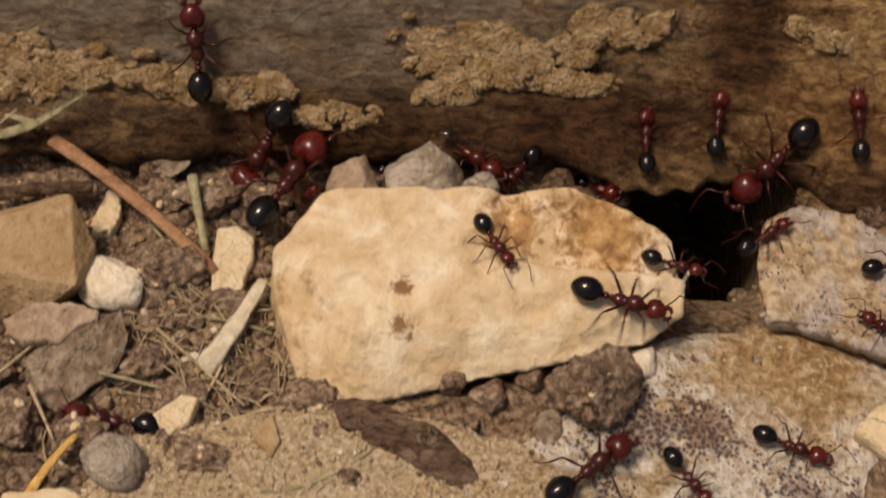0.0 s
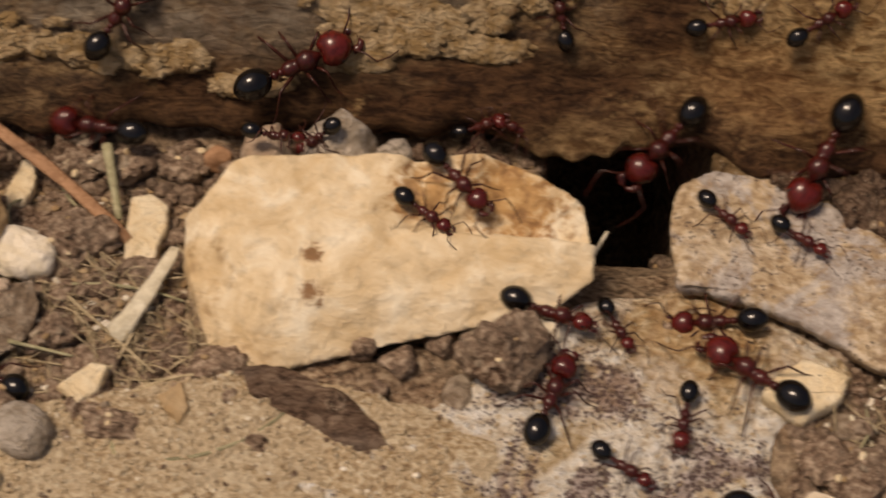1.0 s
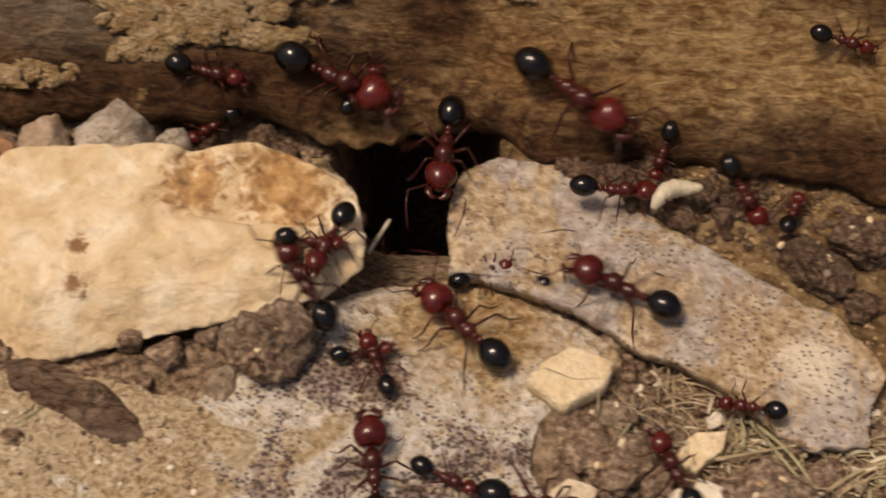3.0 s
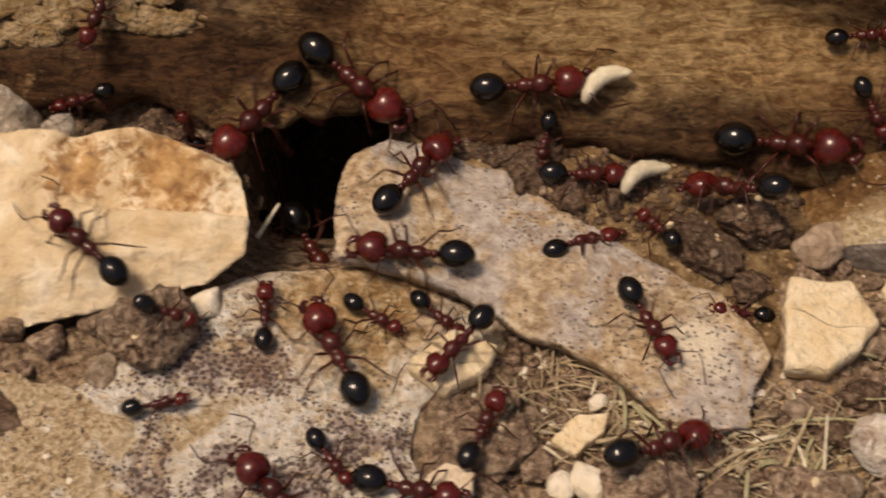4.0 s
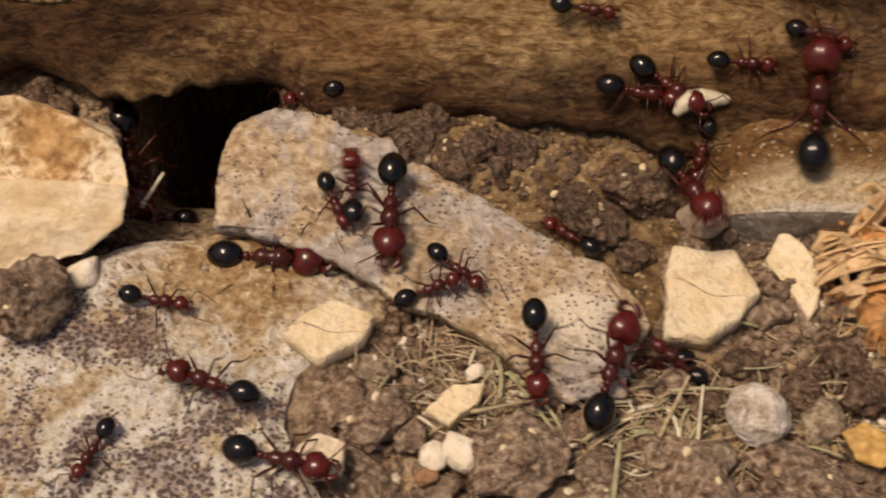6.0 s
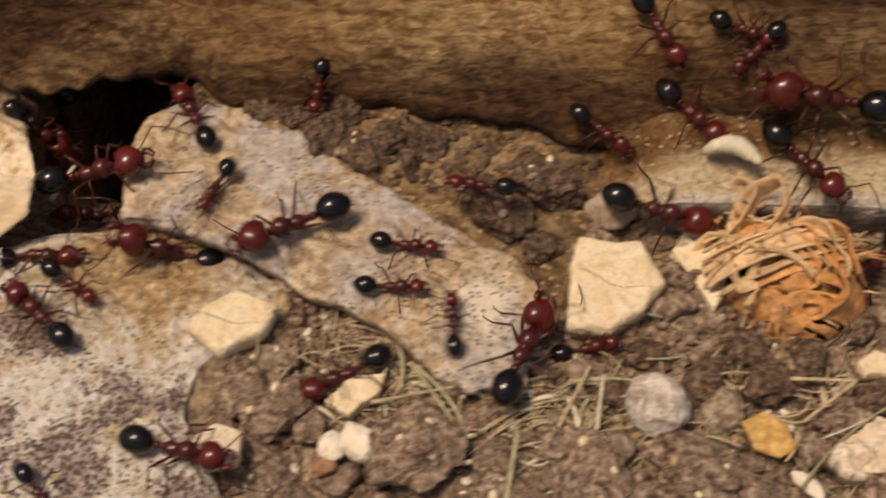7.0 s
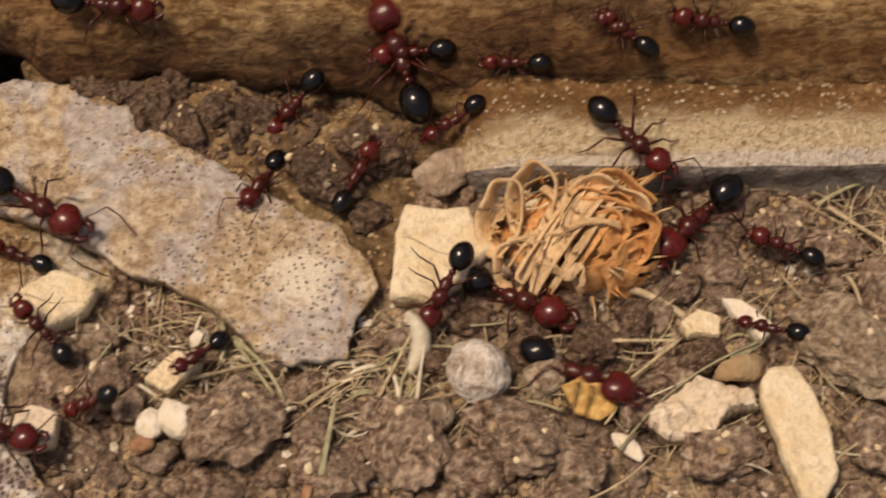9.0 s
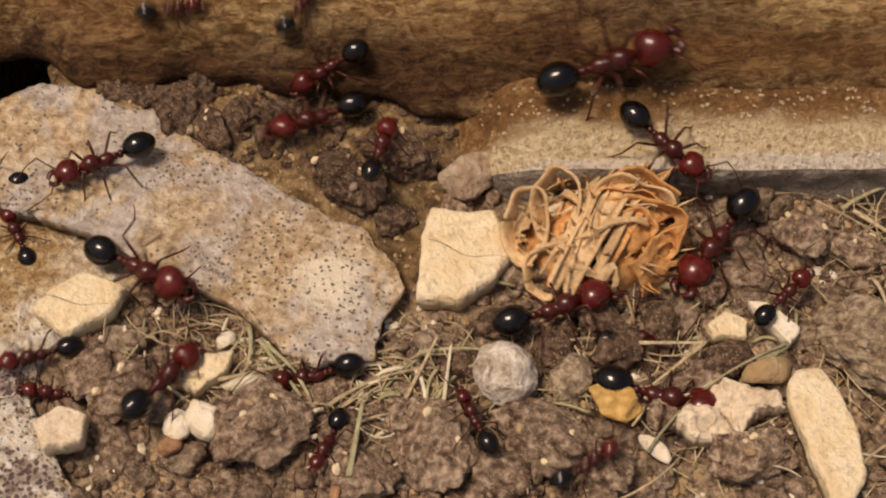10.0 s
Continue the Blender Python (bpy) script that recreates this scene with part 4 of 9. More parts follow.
# crumbly clods of soil
CLODS = [(15.2, -10.8, 7.6, 7.4, 8.2), (-45.4, 18.3, 4.4, 4.2, 4), (-35.3, 18.6, 4.2, 4, 3.4), (-39.4, 19.8, 3, 3, 2.6), (-29.4, 2.4, 9, 8, 5), (-40.5, 14.2, 7.5, 4, 3.2),
         (-25.0, 13.6, 6, 5, 4), (-41.2, -15.8, 6, 6, 3.6), (-34.0, -17.6, 5, 5, 3.4), (-22.5, -19.2, 5.6, 4, 2.8), (-12.7, -12.2, 6, 4.5, 2.6), (-29.6, -8.4, 5.4, 5, 3.4),
         (-29.8, -4.4, 3.2, 3.2, 2.8), (-31.0, 13.0, 5, 5, 3.6), (-20.0, 14.8, 6, 5, 4), (-46.6, 12.6, 5, 4, 4), (-26.0, -11.5, 4, 3.4, 2.6), (-44.5, -10.0, 5, 5, 3),
         (68.6, 0.2, 7.8, 7.0, 6.6), (74.0, 2.6, 7.0, 6.0, 6.4), (73.4, -4.0, 4.6, 3.6, 3.6), (79.3, -2.6, 5, 3.6, 2.4), (51.6, 9.2, 6, 4.4, 5.6), (44.0, 13.4, 5.6, 4, 6.4), (48.6, 11.6, 5, 3.6, 6.0), (57.6, 8.4, 5, 4, 5.6), (53.2, 11.6, 5.4, 4, 6.0), (62.0, 8.6, 5, 4, 5.4), (55.4, 6.8, 6.6, 4.6, 5.4), (46.6, 11.6, 5, 3.4, 5.4), (60.6, 6.0, 3.4, 3, 4.6), (93.4, -19.4, 4.6, 4.4, 3.4),
         (97.8, -17.2, 5, 4.4, 3.0), (92.4, -15.6, 5.4, 4, 3), (103.6, -20.8, 4.4, 4, 3.2), (106.4, -11.8, 4.4, 4.4, 3.4), (61.4, -26.6, 9, 8, 4.4), (76.6, -29.4, 8.4, 6.6, 4.2),
         (86.3, -28.4, 8.6, 6, 4), (104.4, -30.6, 8, 5, 3.6), (49.0, -21.6, 7, 5.4, 3.2), (112.6, -7.0, 6, 5, 4), (121.6, -14.6, 7, 6, 4.6), (79.0, -20.6, 4.0, 4.0, 2.8),
         (67.1, -22.8, 5, 4, 2.4), (97.0, -26.2, 3.8, 3.4, 2.6), (88.4, -18.6, 6, 4.6, 2.8), (116.8, -20.4, 11.5, 8.4, 5.6), (74.0, -26.0, 5.4, 5, 3), (83.0, -16.0, 5, 3.4, 2.2),
         (108.5, -22.6, 4.0, 3.6, 2.4), (117.5, -30.0, 6, 5, 3.6), (91.6, -31.4, 6, 4, 3), (69.6, -31.0, 7, 5, 3.6), (125.0, -22.0, 6, 6, 4), (99.8, -11.6, 4, 3.4, 2.8),
         (45.6, -20.4, 5, 4, 2.6), (52.0, -24.0, 4, 3.4, 2), (118.0, -9.0, 5.4, 4.4, 3.4), (126.0, -8.0, 6, 5, 3.4)]
# a row of small ones along the foot of the timber
foot_rnd = np.random.RandomState(12)
for x in list(np.arange(-48, 14, 2.9)):
    s = foot_rnd.uniform(2.0, 4.6)
    CLODS.append((x + foot_rnd.normal(), log_front(x) - foot_rnd.uniform(3.2, 6.5), s, s * 0.85, s * 0.9))
for k, (x, y, sx, sy, sz) in enumerate(CLODS):
    v, f = lump((x, y, -0.9), (sx * 1.05, sy * 1.05, sz * 0.85 + 0.5), 200 + k, 0.24, 0.2, 4 if sx < 4.6 else 5, k * 37 % 180, 8, 0.6)
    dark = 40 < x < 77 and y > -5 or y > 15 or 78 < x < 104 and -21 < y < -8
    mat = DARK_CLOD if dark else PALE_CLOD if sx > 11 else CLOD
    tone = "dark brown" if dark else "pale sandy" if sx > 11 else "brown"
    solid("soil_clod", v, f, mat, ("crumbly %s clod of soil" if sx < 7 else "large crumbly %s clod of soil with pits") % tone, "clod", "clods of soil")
v, f = flake([(97.6, -28.4), (99.6, -26.0), (103.0, -24.4), (106.2, -24.8), (107.6, -26.2), (105.0, -27.4), (102.6, -29.6)], 0.3, 2.0, 61, (0, 0.06), 1.3, 1, 1.3, 16, 150, size=1.6)
solid("earth_crust", v, f, DRY_EARTH, "flat pale piece of dried earth", "dried earth")
v, f = lump((106.8, -22.6, 0.0), (4.6, 3.6, 3.0), 88, 0.2, 0.1, 3, 20, 7)
solid("rusty_stone", v, f, TAN_STONE, "small rust-brown stone beside the cream piece", "stone")
v, f = lump((53.2, -28.2, 0.0), (2.4, 1.8, 1.2), 89, 0.2, 0.1, 3, 20, 7)
solid("orange_crumb", v, f, NEEDLE, "tiny orange crumb of brick", "crumb")
v, f = lump((-15.8, 14.6, 0.0), (3.0, 3.0, 3.0), 90, 0.2, 0.1, 3, 20, 7)
solid("red_crumb", v, f, NEEDLE, "small rust-red crumb behind the rock", "crumb")

# ---- straws, needles and other litter ----
def soil_at(x, y):
    return float(ground_height(np.array([float(x)]), np.array([float(y)]))[0])


def stalk(name, a, b, r, mat, label, category="straw", flat=1.0, sag=0.0, bend=0.0, taper=0.6, group="dry straws"):
    p = curve_line(a, b, sag, bend)
    radii = 0.75 * r * np.linspace(1, taper, len(p)) * (1 + 0.1 * np.sin(np.arange(len(p)) * 2.1))
    v, f = tube(p, radii, 8, flat)
    return solid(name, v, f, mat, label, category, group)


stalk("pine_needle", (-42.9, 17.2, 5.6), (-23.6, 2.6, 1.9), 1.15, NEEDLE, "broad red-brown flat needle lying on clods", "needle", 0.35, 0.6, 0.4, 0.8, "needles")
stalk("straw", (-23.4, -9.0, 1.0), (-18.4, 1.0, 3.0), 1.75, WHITE_STRAW, "broad whitish blade of straw with a torn end", "straw", 0.25, 0.3, -0.4, 0.45)
stalk("straw", (-27.4, 13.8, 4.2), (-25.0, 5.2, 2.2), 0.8, GREEN_STRAW, "faded green stalk of straw", "straw", 0.8)
stalk("straw", (-28.6, -4.6, 1.6), (-18.8, -12.9, 0.7), 0.28, STRAW, "thin dry brown stalk of straw")
stalk("straw", (-33.2, -10.8, 2.4), (-27.0, -11.4, 1.0), 0.3, GREEN_STRAW, "thin faded green stalk of straw")
stalk("straw", (-44.0, -13.0, 2.6), (-38.6, -7.0, 3.6), 0.3, STRAW, "thin dry brown stalk of straw")
stalk("straw", (-39.6, -12.6, 2.4), (-36.0, -18.8, 2.6), 0.3, STRAW, "thin dry brown stalk of straw")
stalk("straw", (-37.4, -24.6, 1.8), (-33.6, -18.6, 3.4), 0.75, SEED, "yellow bent blade of grass", "straw", 0.4, 0.6)
stalk("straw", (-29.2, -2.8, 1.2), (-17.0, -4.6, 1.4), 0.3, GREEN_STRAW, "thin faded green stalk of straw", bend=0.8)
stalk("straw", (-17.4, -22.9, 0.9), (-5.2, -16.8, 1.2), 0.3, GREEN_STRAW, "thin curved grey-green stalk on the sand", bend=-1.6, sag=0.2)
stalk("straw", (-20.4, -15.4, 0.9), (-13.6, -13.2, 1.2), 0.3, STRAW, "thin dry yellow stalk of straw", bend=0.6)
stalk("straw", (-23.4, -13.2, 1.0), (-21.4, -4.0, 1.4), 0.25, STRAW, "thin dry yellow stalk of straw", bend=-0.8)
fur = np.random.RandomState(77)
line = np.array([(-52.0, 17.6, 5.6), (-48.0, 16.9, 6.4), (-44.5, 17.3, 7.6), (-41.5, 18.2, 9.2), (-39.0, 18.8, 10.8)])
line = np.stack([np.interp(np.linspace(0, 4, 40), np.arange(5), line[:, k]) for k in range(3)], 1)
pieces = [tube(line, np.interp(np.arange(40), [0, 12, 39], [0.5, 0.75, 0.15]), 8, 0.5)]
for k in range(420):
    root = line[fur.randint(0, 40)] + 0.3 * fur.normal(size=3)
    pieces.append(tube([root, root + fur.normal(size=3) * 0.35 + np.array([0.3, 0, 0.15])], [0.035, 0.012], 3))
solid("grass_blade", *joined(pieces), GREEN_STRAW, "furry grey-green blade of grass against the log", "grass blade", "grass blades")
stalk("grass_blade", (-54.0, 21.6, 7.0), (-44.0, 18.0, 6.6), 1.2, GREEN_STRAW, "broad grey-green blade of grass", "grass blade", 0.4, 0.4, 0, 0.5, "grass blades")
stalk("straw", (-49.4, 16.8, 6.8), (-46.4, 18.6, 8.6), 0.16, WHITE_STRAW, "thin pale bristle across the furry blade")
stalk("straw", (57.2, -21.6, 0.9), (66.2, -19.9, 1.5), 0.28, STRAW, "thick dry yellow stalk of straw")
stalk("straw", (60.8, -17.6, 1.3), (64.8, -23.6, 0.9), 0.32, GREEN_STRAW, "thin faded green stalk of straw")
stalk("straw", (67.0, -24.8, 0.9), (77.2, -21.2, 1.4), 0.3, STRAW, "thin dry yellow stalk of straw", bend=1.0)
stalk("straw", (75.6, -19.5, 1.3), (83.8, -19.9, 1.4), 0.28, GREEN_STRAW, "thin faded green stalk of straw", bend=0.5)
stalk("straw", (95.4, -19.5, 2.0), (101.6, -19.8, 2.2), 0.28, STRAW, "flat dry brown stalk of straw", flat=0.5)
stalk("straw", (101.4, -20.0, 2.4), (96.4, -23.6, 1.4), 0.28, STRAW, "flat dry brown stalk of straw", flat=0.5)
stalk("straw", (95.2, -30.4, 1.2), (108.6, -20.8, 3.0), 0.2, GREEN_STRAW, "long thin curved green-grey stalk", bend=1.4)
stalk("straw", (120.0, -28.8, 1.6), (125.0, -24.0, 2.0), 0.34, STRAW, "thin dry yellow stalk of straw")
stalk("straw", (117.0, -4.2, 1.4), (131.0, -1.4, 2.0), 0.3, GREEN_STRAW, "thin curved green stalk by the ledge", bend=1.6)
stalk("straw", (118.0, -4.6, 1.6), (126.0, -12.4, 1.8), 0.3, STRAW, "thin dry yellow stalk of straw")
stalk("straw", (125.2, -4.6, 1.8), (122.0, -11.2, 1.6), 0.3, STRAW, "thin dry yellow stalk of straw")
stalk("straw", (119.0, -13.0, 1.8), (130.0, -6.0, 2.2), 0.26, STRAW, "thin dry yellow stalk of straw", bend=-0.6)
stalk("straw", (106.0, -22.2, 2.4), (109.0, -20.4, 2.6), 0.7, GREEN_STRAW, "short green blade beside the rusty stone", flat=0.4)
stalk("straw", (74.0, -24.6, 1.2), (77.2, -18.6, 2.6), 0.28, STRAW, "pale frayed stalk of straw", flat=0.5)
stalk("straw", (77.4, -25.6, 1.2), (78.4, -19.6, 2.6), 0.28, WHITE_STRAW, "pale frayed stalk of straw", flat=0.5)
stalk("straw", (69.2, -32.6, 2.4), (70.4, -25.6, 3.0), 0.4, GREEN_STRAW, "upright green-brown stalk of straw", flat=0.6)
stalk("straw", (61.1, -17.9, 1.3), (65.7, -24.3, 1.3), 0.31, GREEN_STRAW, "flat faded green blade of straw", flat=0.3, bend=0.5, sag=0.2)
stalk("straw", (59.7, -15.9, 1.3), (59.8, -20.4, 1.3), 0.34, GREEN_STRAW, "short flat green blade of straw", flat=0.3, bend=0.3, sag=0.2)
stalk("straw", (59.4, -15.9, 1.3), (55.0, -20.5, 1.3), 0.14, STRAW, "thin curved yellow stalk of straw", flat=0.6, bend=1.2, sag=0.2)
stalk("straw", (69.1, -25.9, 1.3), (74.8, -25.7, 1.3), 0.14, WHITE_STRAW, "thin looped pale stalk of straw", flat=1.0, bend=-2.6, sag=0.2)
stalk("straw", (67.7, -28.1, 1.3), (74.8, -25.7, 1.3), 0.22, STRAW, "thin dry yellow stalk of straw", flat=0.6, bend=0.6, sag=0.2)
stalk("straw", (67.9, -31.2, 1.3), (67.8, -34.4, 1.3), 0.80, NEEDLE, "broad orange-brown sliver of bark", flat=0.3, bend=0.2, sag=0.2)
stalk("straw", (71.9, -24.0, 1.3), (73.8, -23.9, 1.3), 0.50, GREEN_STRAW, "small pale green scrap of leaf", flat=0.2, bend=0.1, sag=0.2)
stalk("straw", (75.0, -21.1, 1.3), (75.8, -25.3, 1.3), 0.31, WHITE_STRAW, "frayed white-green blade of straw", flat=0.3, bend=0.4, sag=0.2)
stalk("straw", (77.2, -21.1, 1.3), (76.1, -24.9, 1.3), 0.25, GREEN_STRAW, "frayed green blade of straw", flat=0.3, bend=-0.4, sag=0.2)
stalk("straw", (104.3, -32.1, 1.3), (108.2, -33.3, 1.3), 0.15, WHITE_STRAW, "thin white stalk of straw", flat=0.6, bend=0.4, sag=0.2)
stalk("straw", (113.5, -32.4, 1.3), (118.0, -29.7, 1.3), 0.22, STRAW, "thin dry yellow stalk of straw", flat=0.6, bend=0.3, sag=0.2)
stalk("straw", (113.4, -31.0, 1.3), (117.2, -31.6, 1.3), 0.15, WHITE_STRAW, "thin pale stalk of straw", flat=0.6, bend=-0.3, sag=0.2)
stalk("straw", (118.3, -12.8, 1.8), (118.9, -17.0, 1.8), 0.31, STRAW, "flat pale yellow stalk of straw", flat=0.4, bend=0.2, sag=0.2)
stalk("straw", (88.8, -18.8, 1.3), (92.8, -18.8, 1.3), 0.19, STRAW, "thin grey stalk of straw", flat=0.6, bend=0.3, sag=0.2)
stalk("straw", (95.7, -24.7, 1.3), (94.1, -27.8, 1.3), 0.25, STRAW, "flat dry yellow stalk of straw", flat=0.6, bend=0.3, sag=0.2)
stalk("straw", (91.7, -35.2, 1.3), (98.0, -31.0, 1.3), 0.19, STRAW, "thin dry yellow stalk of straw", flat=0.6, bend=-0.5, sag=0.2)
stalk("straw", (102.5, -23.1, 1.3), (95.6, -26.1, 1.3), 0.15, WHITE_STRAW, "thin pale stalk of straw", flat=0.6, bend=0.3, sag=0.2)
stalk("straw", (23.8, 3.5, -1.0), (26.0, 6.8, 0.6), 0.4, WHITE_STRAW, "broken pale stalk in the nest mouth", flat=0.5)
v, f = flake([(-10.2, -12.4), (-6.4, -12.2), (-0.4, -15.0), (3.2, -18.2), (4.6, -20.6), (1.4, -21.4), (-3.8, -18.4), (-8.9, -15.6)], 0.5, 1.1, 63, (0, 0.02), 0.45, 1, 0.5, 14, 120, dome=0.35, size=2.0)
solid("bark_strip", v, f, BARK, "dark brown strip of rotten bark on the sand", "bark")
stalk("twig", (-48.5, 9.8, 4.4), (-37.7, 11.7, 4.2), 1.1, BARK, "short reddish-brown twig on clods", "twig", 0.8, 0.2, 0.2, 0.9, "twigs")

# an empty yellow husk
v, f = flake([(90.4, -24.2), (92.4, -23.4), (94.6, -24.6), (95.2, -26.4), (93.6, -27.4), (91.4, -26.6)], 1.4, 0.6, 71, (0.1, 0.3), 0.25, 0, 0.15, 8, 60, 0.25, 0.1)
solid("seed_husk", v, f, SEED, "half of a yellow-brown seed husk", "seed husk")
for x, y, sx, sy, a in ((-27.4, 12.6, 7, 3, 30), (-31.0, 16.4, 6, 3, -20)):
    v, f = flake([(x - sx / 2, y), (x - 1, y + sy / 2), (x + sx / 2, y + 0.6), (x + 1, y - sy / 2)], 2.4, 0.25, int(sx * 9), (0.1, 0.1), 0.6, 1, 0.5, 8, 60)
    solid("dead_leaf", v, f, GREY_STONE, "curled grey-brown scrap of dead leaf", "leaf", "dead leaves")


def scatter(name, count, seed, mat, label, sizes, area, keep, level=1, lift=-0.25):
    """Loose crumbs over the soil."""
    rnd = np.random.RandomState(seed)
    shapes = [lump((0, 0, 0), (1, 1, 1), seed + k, 0.35, 0.2, level, 0, 5) for k in range(14)]
    xs = rnd.uniform(area[0], area[1], count * 3)
    ys = rnd.uniform(area[2], area[3], count * 3)
    dens = fractal(np.stack([xs, ys, np.zeros_like(xs)], 1), 11, 3, seed)
    ok = [i for i in range(count * 3) if dens[i] > rnd.uniform(-0.6, 0.3) and keep(xs[i], ys[i])][:count]
    zs = ground_height(xs, ys)
    pieces = []
    for i in ok:
        w, f = shapes[i % len(shapes)]
        s = rnd.uniform(*sizes) * rnd.uniform(0.6, 1.0)
        t = rnd.uniform(0, 6.3)
        c, d = math.cos(t), math.sin(t)
        w = w * np.array([s * rnd.uniform(0.8, 1.5), s, s * rnd.uniform(0.5, 0.9)])
        w = np.stack([w[:, 0] * c - w[:, 1] * d, w[:, 0] * d + w[:, 1] * c, w[:, 2]], 1)
        pieces.append((w + np.array([xs[i], ys[i], zs[i] + lift * s]), f))
    v, f = joined(pieces)
    return solid(name, v, f, mat, label, name.split("_")[-1], kind="stuff", smooth=level > 1)


def open_soil(x, y):
    if 37 < x < 84 and y > np.interp(x, (37, 47, 59, 71, 76, 80, 84), (13, 9.6, 0, -8, -12, -2, 0)):
        return False
    if y > log_front(x) - 4.5 or ((x - 27) / 7.5) ** 2 + ((y - 7.5) / 11) ** 2 < 1:
        return False
    if -3 < x < 21 and -13.5 < y < -3:
        return False
    if -17 < x < 23 and -10 + (x + 10) * 0.25 < y < 12:
        return False
    if y < -2 and (4 + 0.9 * max(0, -20 - y) * -1) < x < 43 and y < -6 - 0.35 * (20 - min(x, 20)):
        return False
    return True


def on_top(ob, x, y):
    """The height of a thing's surface at a place, or None."""
    hit, place, _, _ = ob.ray_cast(Vector((x * MM, y * MM, 0.05)) - ob.location, Vector((0, 0, -1)))
    return (place.z + ob.location.z) / MM if hit else None


def strewn(name, count, seed, mat, label, sizes, area, ob):
    """Loose grains that lie on one thing."""
    rnd = np.random.RandomState(seed)
    pieces = []
    for k in range(count * 3):
        x, y, s, t = rnd.uniform(area[0], area[1]), rnd.uniform(area[2], area[3]), rnd.uniform(*sizes), rnd.uniform(0, 6.3)
        z = on_top(ob, x, y)
        if z is None or len(pieces) >= count:
            continue
        w, f = lump((0, 0, 0), (s * 1.3, s, s * 0.7), k % 17, 0.35, 0.2, 1, math.degrees(t), 5)
        pieces.append((w + np.array([x, y, z - 0.2 * s]), f))
    v, f = joined(pieces)
    return solid(name, v, f, mat, label, name.split("_")[-1], kind="stuff", smooth=False)


bpy.context.view_layer.update()
bits = np.random.RandomState(31)
for clod in [ob for ob in scene.objects if ob.name.startswith("soil_clod") and ob.dimensions.x > 5.6 * MM]:
    x0, y0, size = clod.location.x / MM, clod.location.y / MM, clod.dimensions.x / MM
    for k in range(5 if size < 11 else 16):
        x, y, r = x0 + bits.uniform(-0.36, 0.36) * size, y0 + bits.uniform(-0.36, 0.36) * size * 0.8, bits.uniform(0.35, 0.9)
        z = on_top(clod, x, y)
        if z is not None:
            v, f = lump((0, 0, 0), (r * 1.5, r, r * 0.8), k, 0.3, 0.2, 2, bits.uniform(0, 180), 6)
            part("stone_bit", v + np.array([x - x0, y - y0, z - clod.location.z / MM - 0.3 * r]), f, (CHIP, GREY_STONE, PALE_CLOD, TAN_STONE)[k % 4], clod, "small stone bit set in the soil")
# fine cracks across two of the cream chips
for chip in [ob for ob in scene.objects if ob.name.startswith("stone_chip") and "crack" in ob["label"]]:
    x0, y0, w, h = chip.location.x / MM, chip.location.y / MM, chip.dimensions.x / MM, chip.dimensions.y / MM
    line = [(x0 + (u - 0.5) * 0.92 * w, y0 + h * (0.1 - 0.22 * u + 0.04 * math.sin(9 * u))) for u in np.linspace(0, 1, 22)]
    line = [(x, y, z) for x, y in line for z in [on_top(chip, x, y)] if z is not None]
    v, f = tube(np.array(line) - np.array([x0, y0, chip.location.z / MM]), np.interp(np.arange(len(line)), [0, 5, len(line) - 1], [0.02, 0.05, 0.015]), 5, 0.4)
    part("crack", v, f, DARK_CLOD, chip, "dirt-filled crack")
strewn("sand_grains", 1300, 21, SAND, "coarse tan grains of sand", (0.25, 0.75), (-36, 10, -40, -12), bpy.data.objects["sand_patch"])
strewn("brown_grains", 130, 22, CLOD, "brown crumbs on the sand", (0.25, 0.7), (-36, 10, -40, -12), bpy.data.objects["sand_patch"])
strewn("white_grains", 50, 23, WHITE_STONE, "whitish grains on the sand", (0.25, 0.7), (-36, 10, -40, -12), bpy.data.objects["sand_patch"])
strewn("slab_grains", 260, 24, SAND, "sandy grains on the flat rock", (0.2, 0.6), (0, 46, -34, -4), bpy.data.objects["spotted_slab"])
strewn("earth_crumbs", 260, 27, DARK_CLOD, "dark crumbs on the packed earth", (0.3, 1.3), (44, 84, 2, 18), EARTH)
strewn("earth_grit", 260, 28, TAN_STONE, "fine tan grit on the packed earth", (0.2, 0.6), (40, 84, -10, 16), EARTH)
strewn("shelf_grains", 420, 25, SAND, "sandy grains on the timber shelf", (0.2, 0.5), (-18, 40, -2, 7), bpy.data.objects["shelf"]).location.x += 0.1
scatter("soil_crumbs", 3200, 5, CLOD, "loose brown crumbs of soil", (0.6, 2.4), (-60, 138, -44, 22), open_soil, 2)
scatter("soil_lumps", 520, 9, CLOD, "small rounded lumps of brown soil", (1.8, 4.2), (-60, 138, -44, 20), open_soil, 3)
scatter("fine_crumbs", 5200, 6, CLOD, "fine loose brown crumbs of soil", (0.3, 0.9), (-60, 138, -44, 22), open_soil, 1)
scatter("pale_grit", 4200, 7, TAN_STONE, "fine tan and cream grit on the soil", (0.3, 1.1), (-60, 138, -44, 20), open_soil, 1)
scatter("white_grit", 1100, 8, WHITE_STONE, "scattered small whitish grains of stone", (0.4, 1.5), (-60, 138, -44, 18), open_soil, 1)


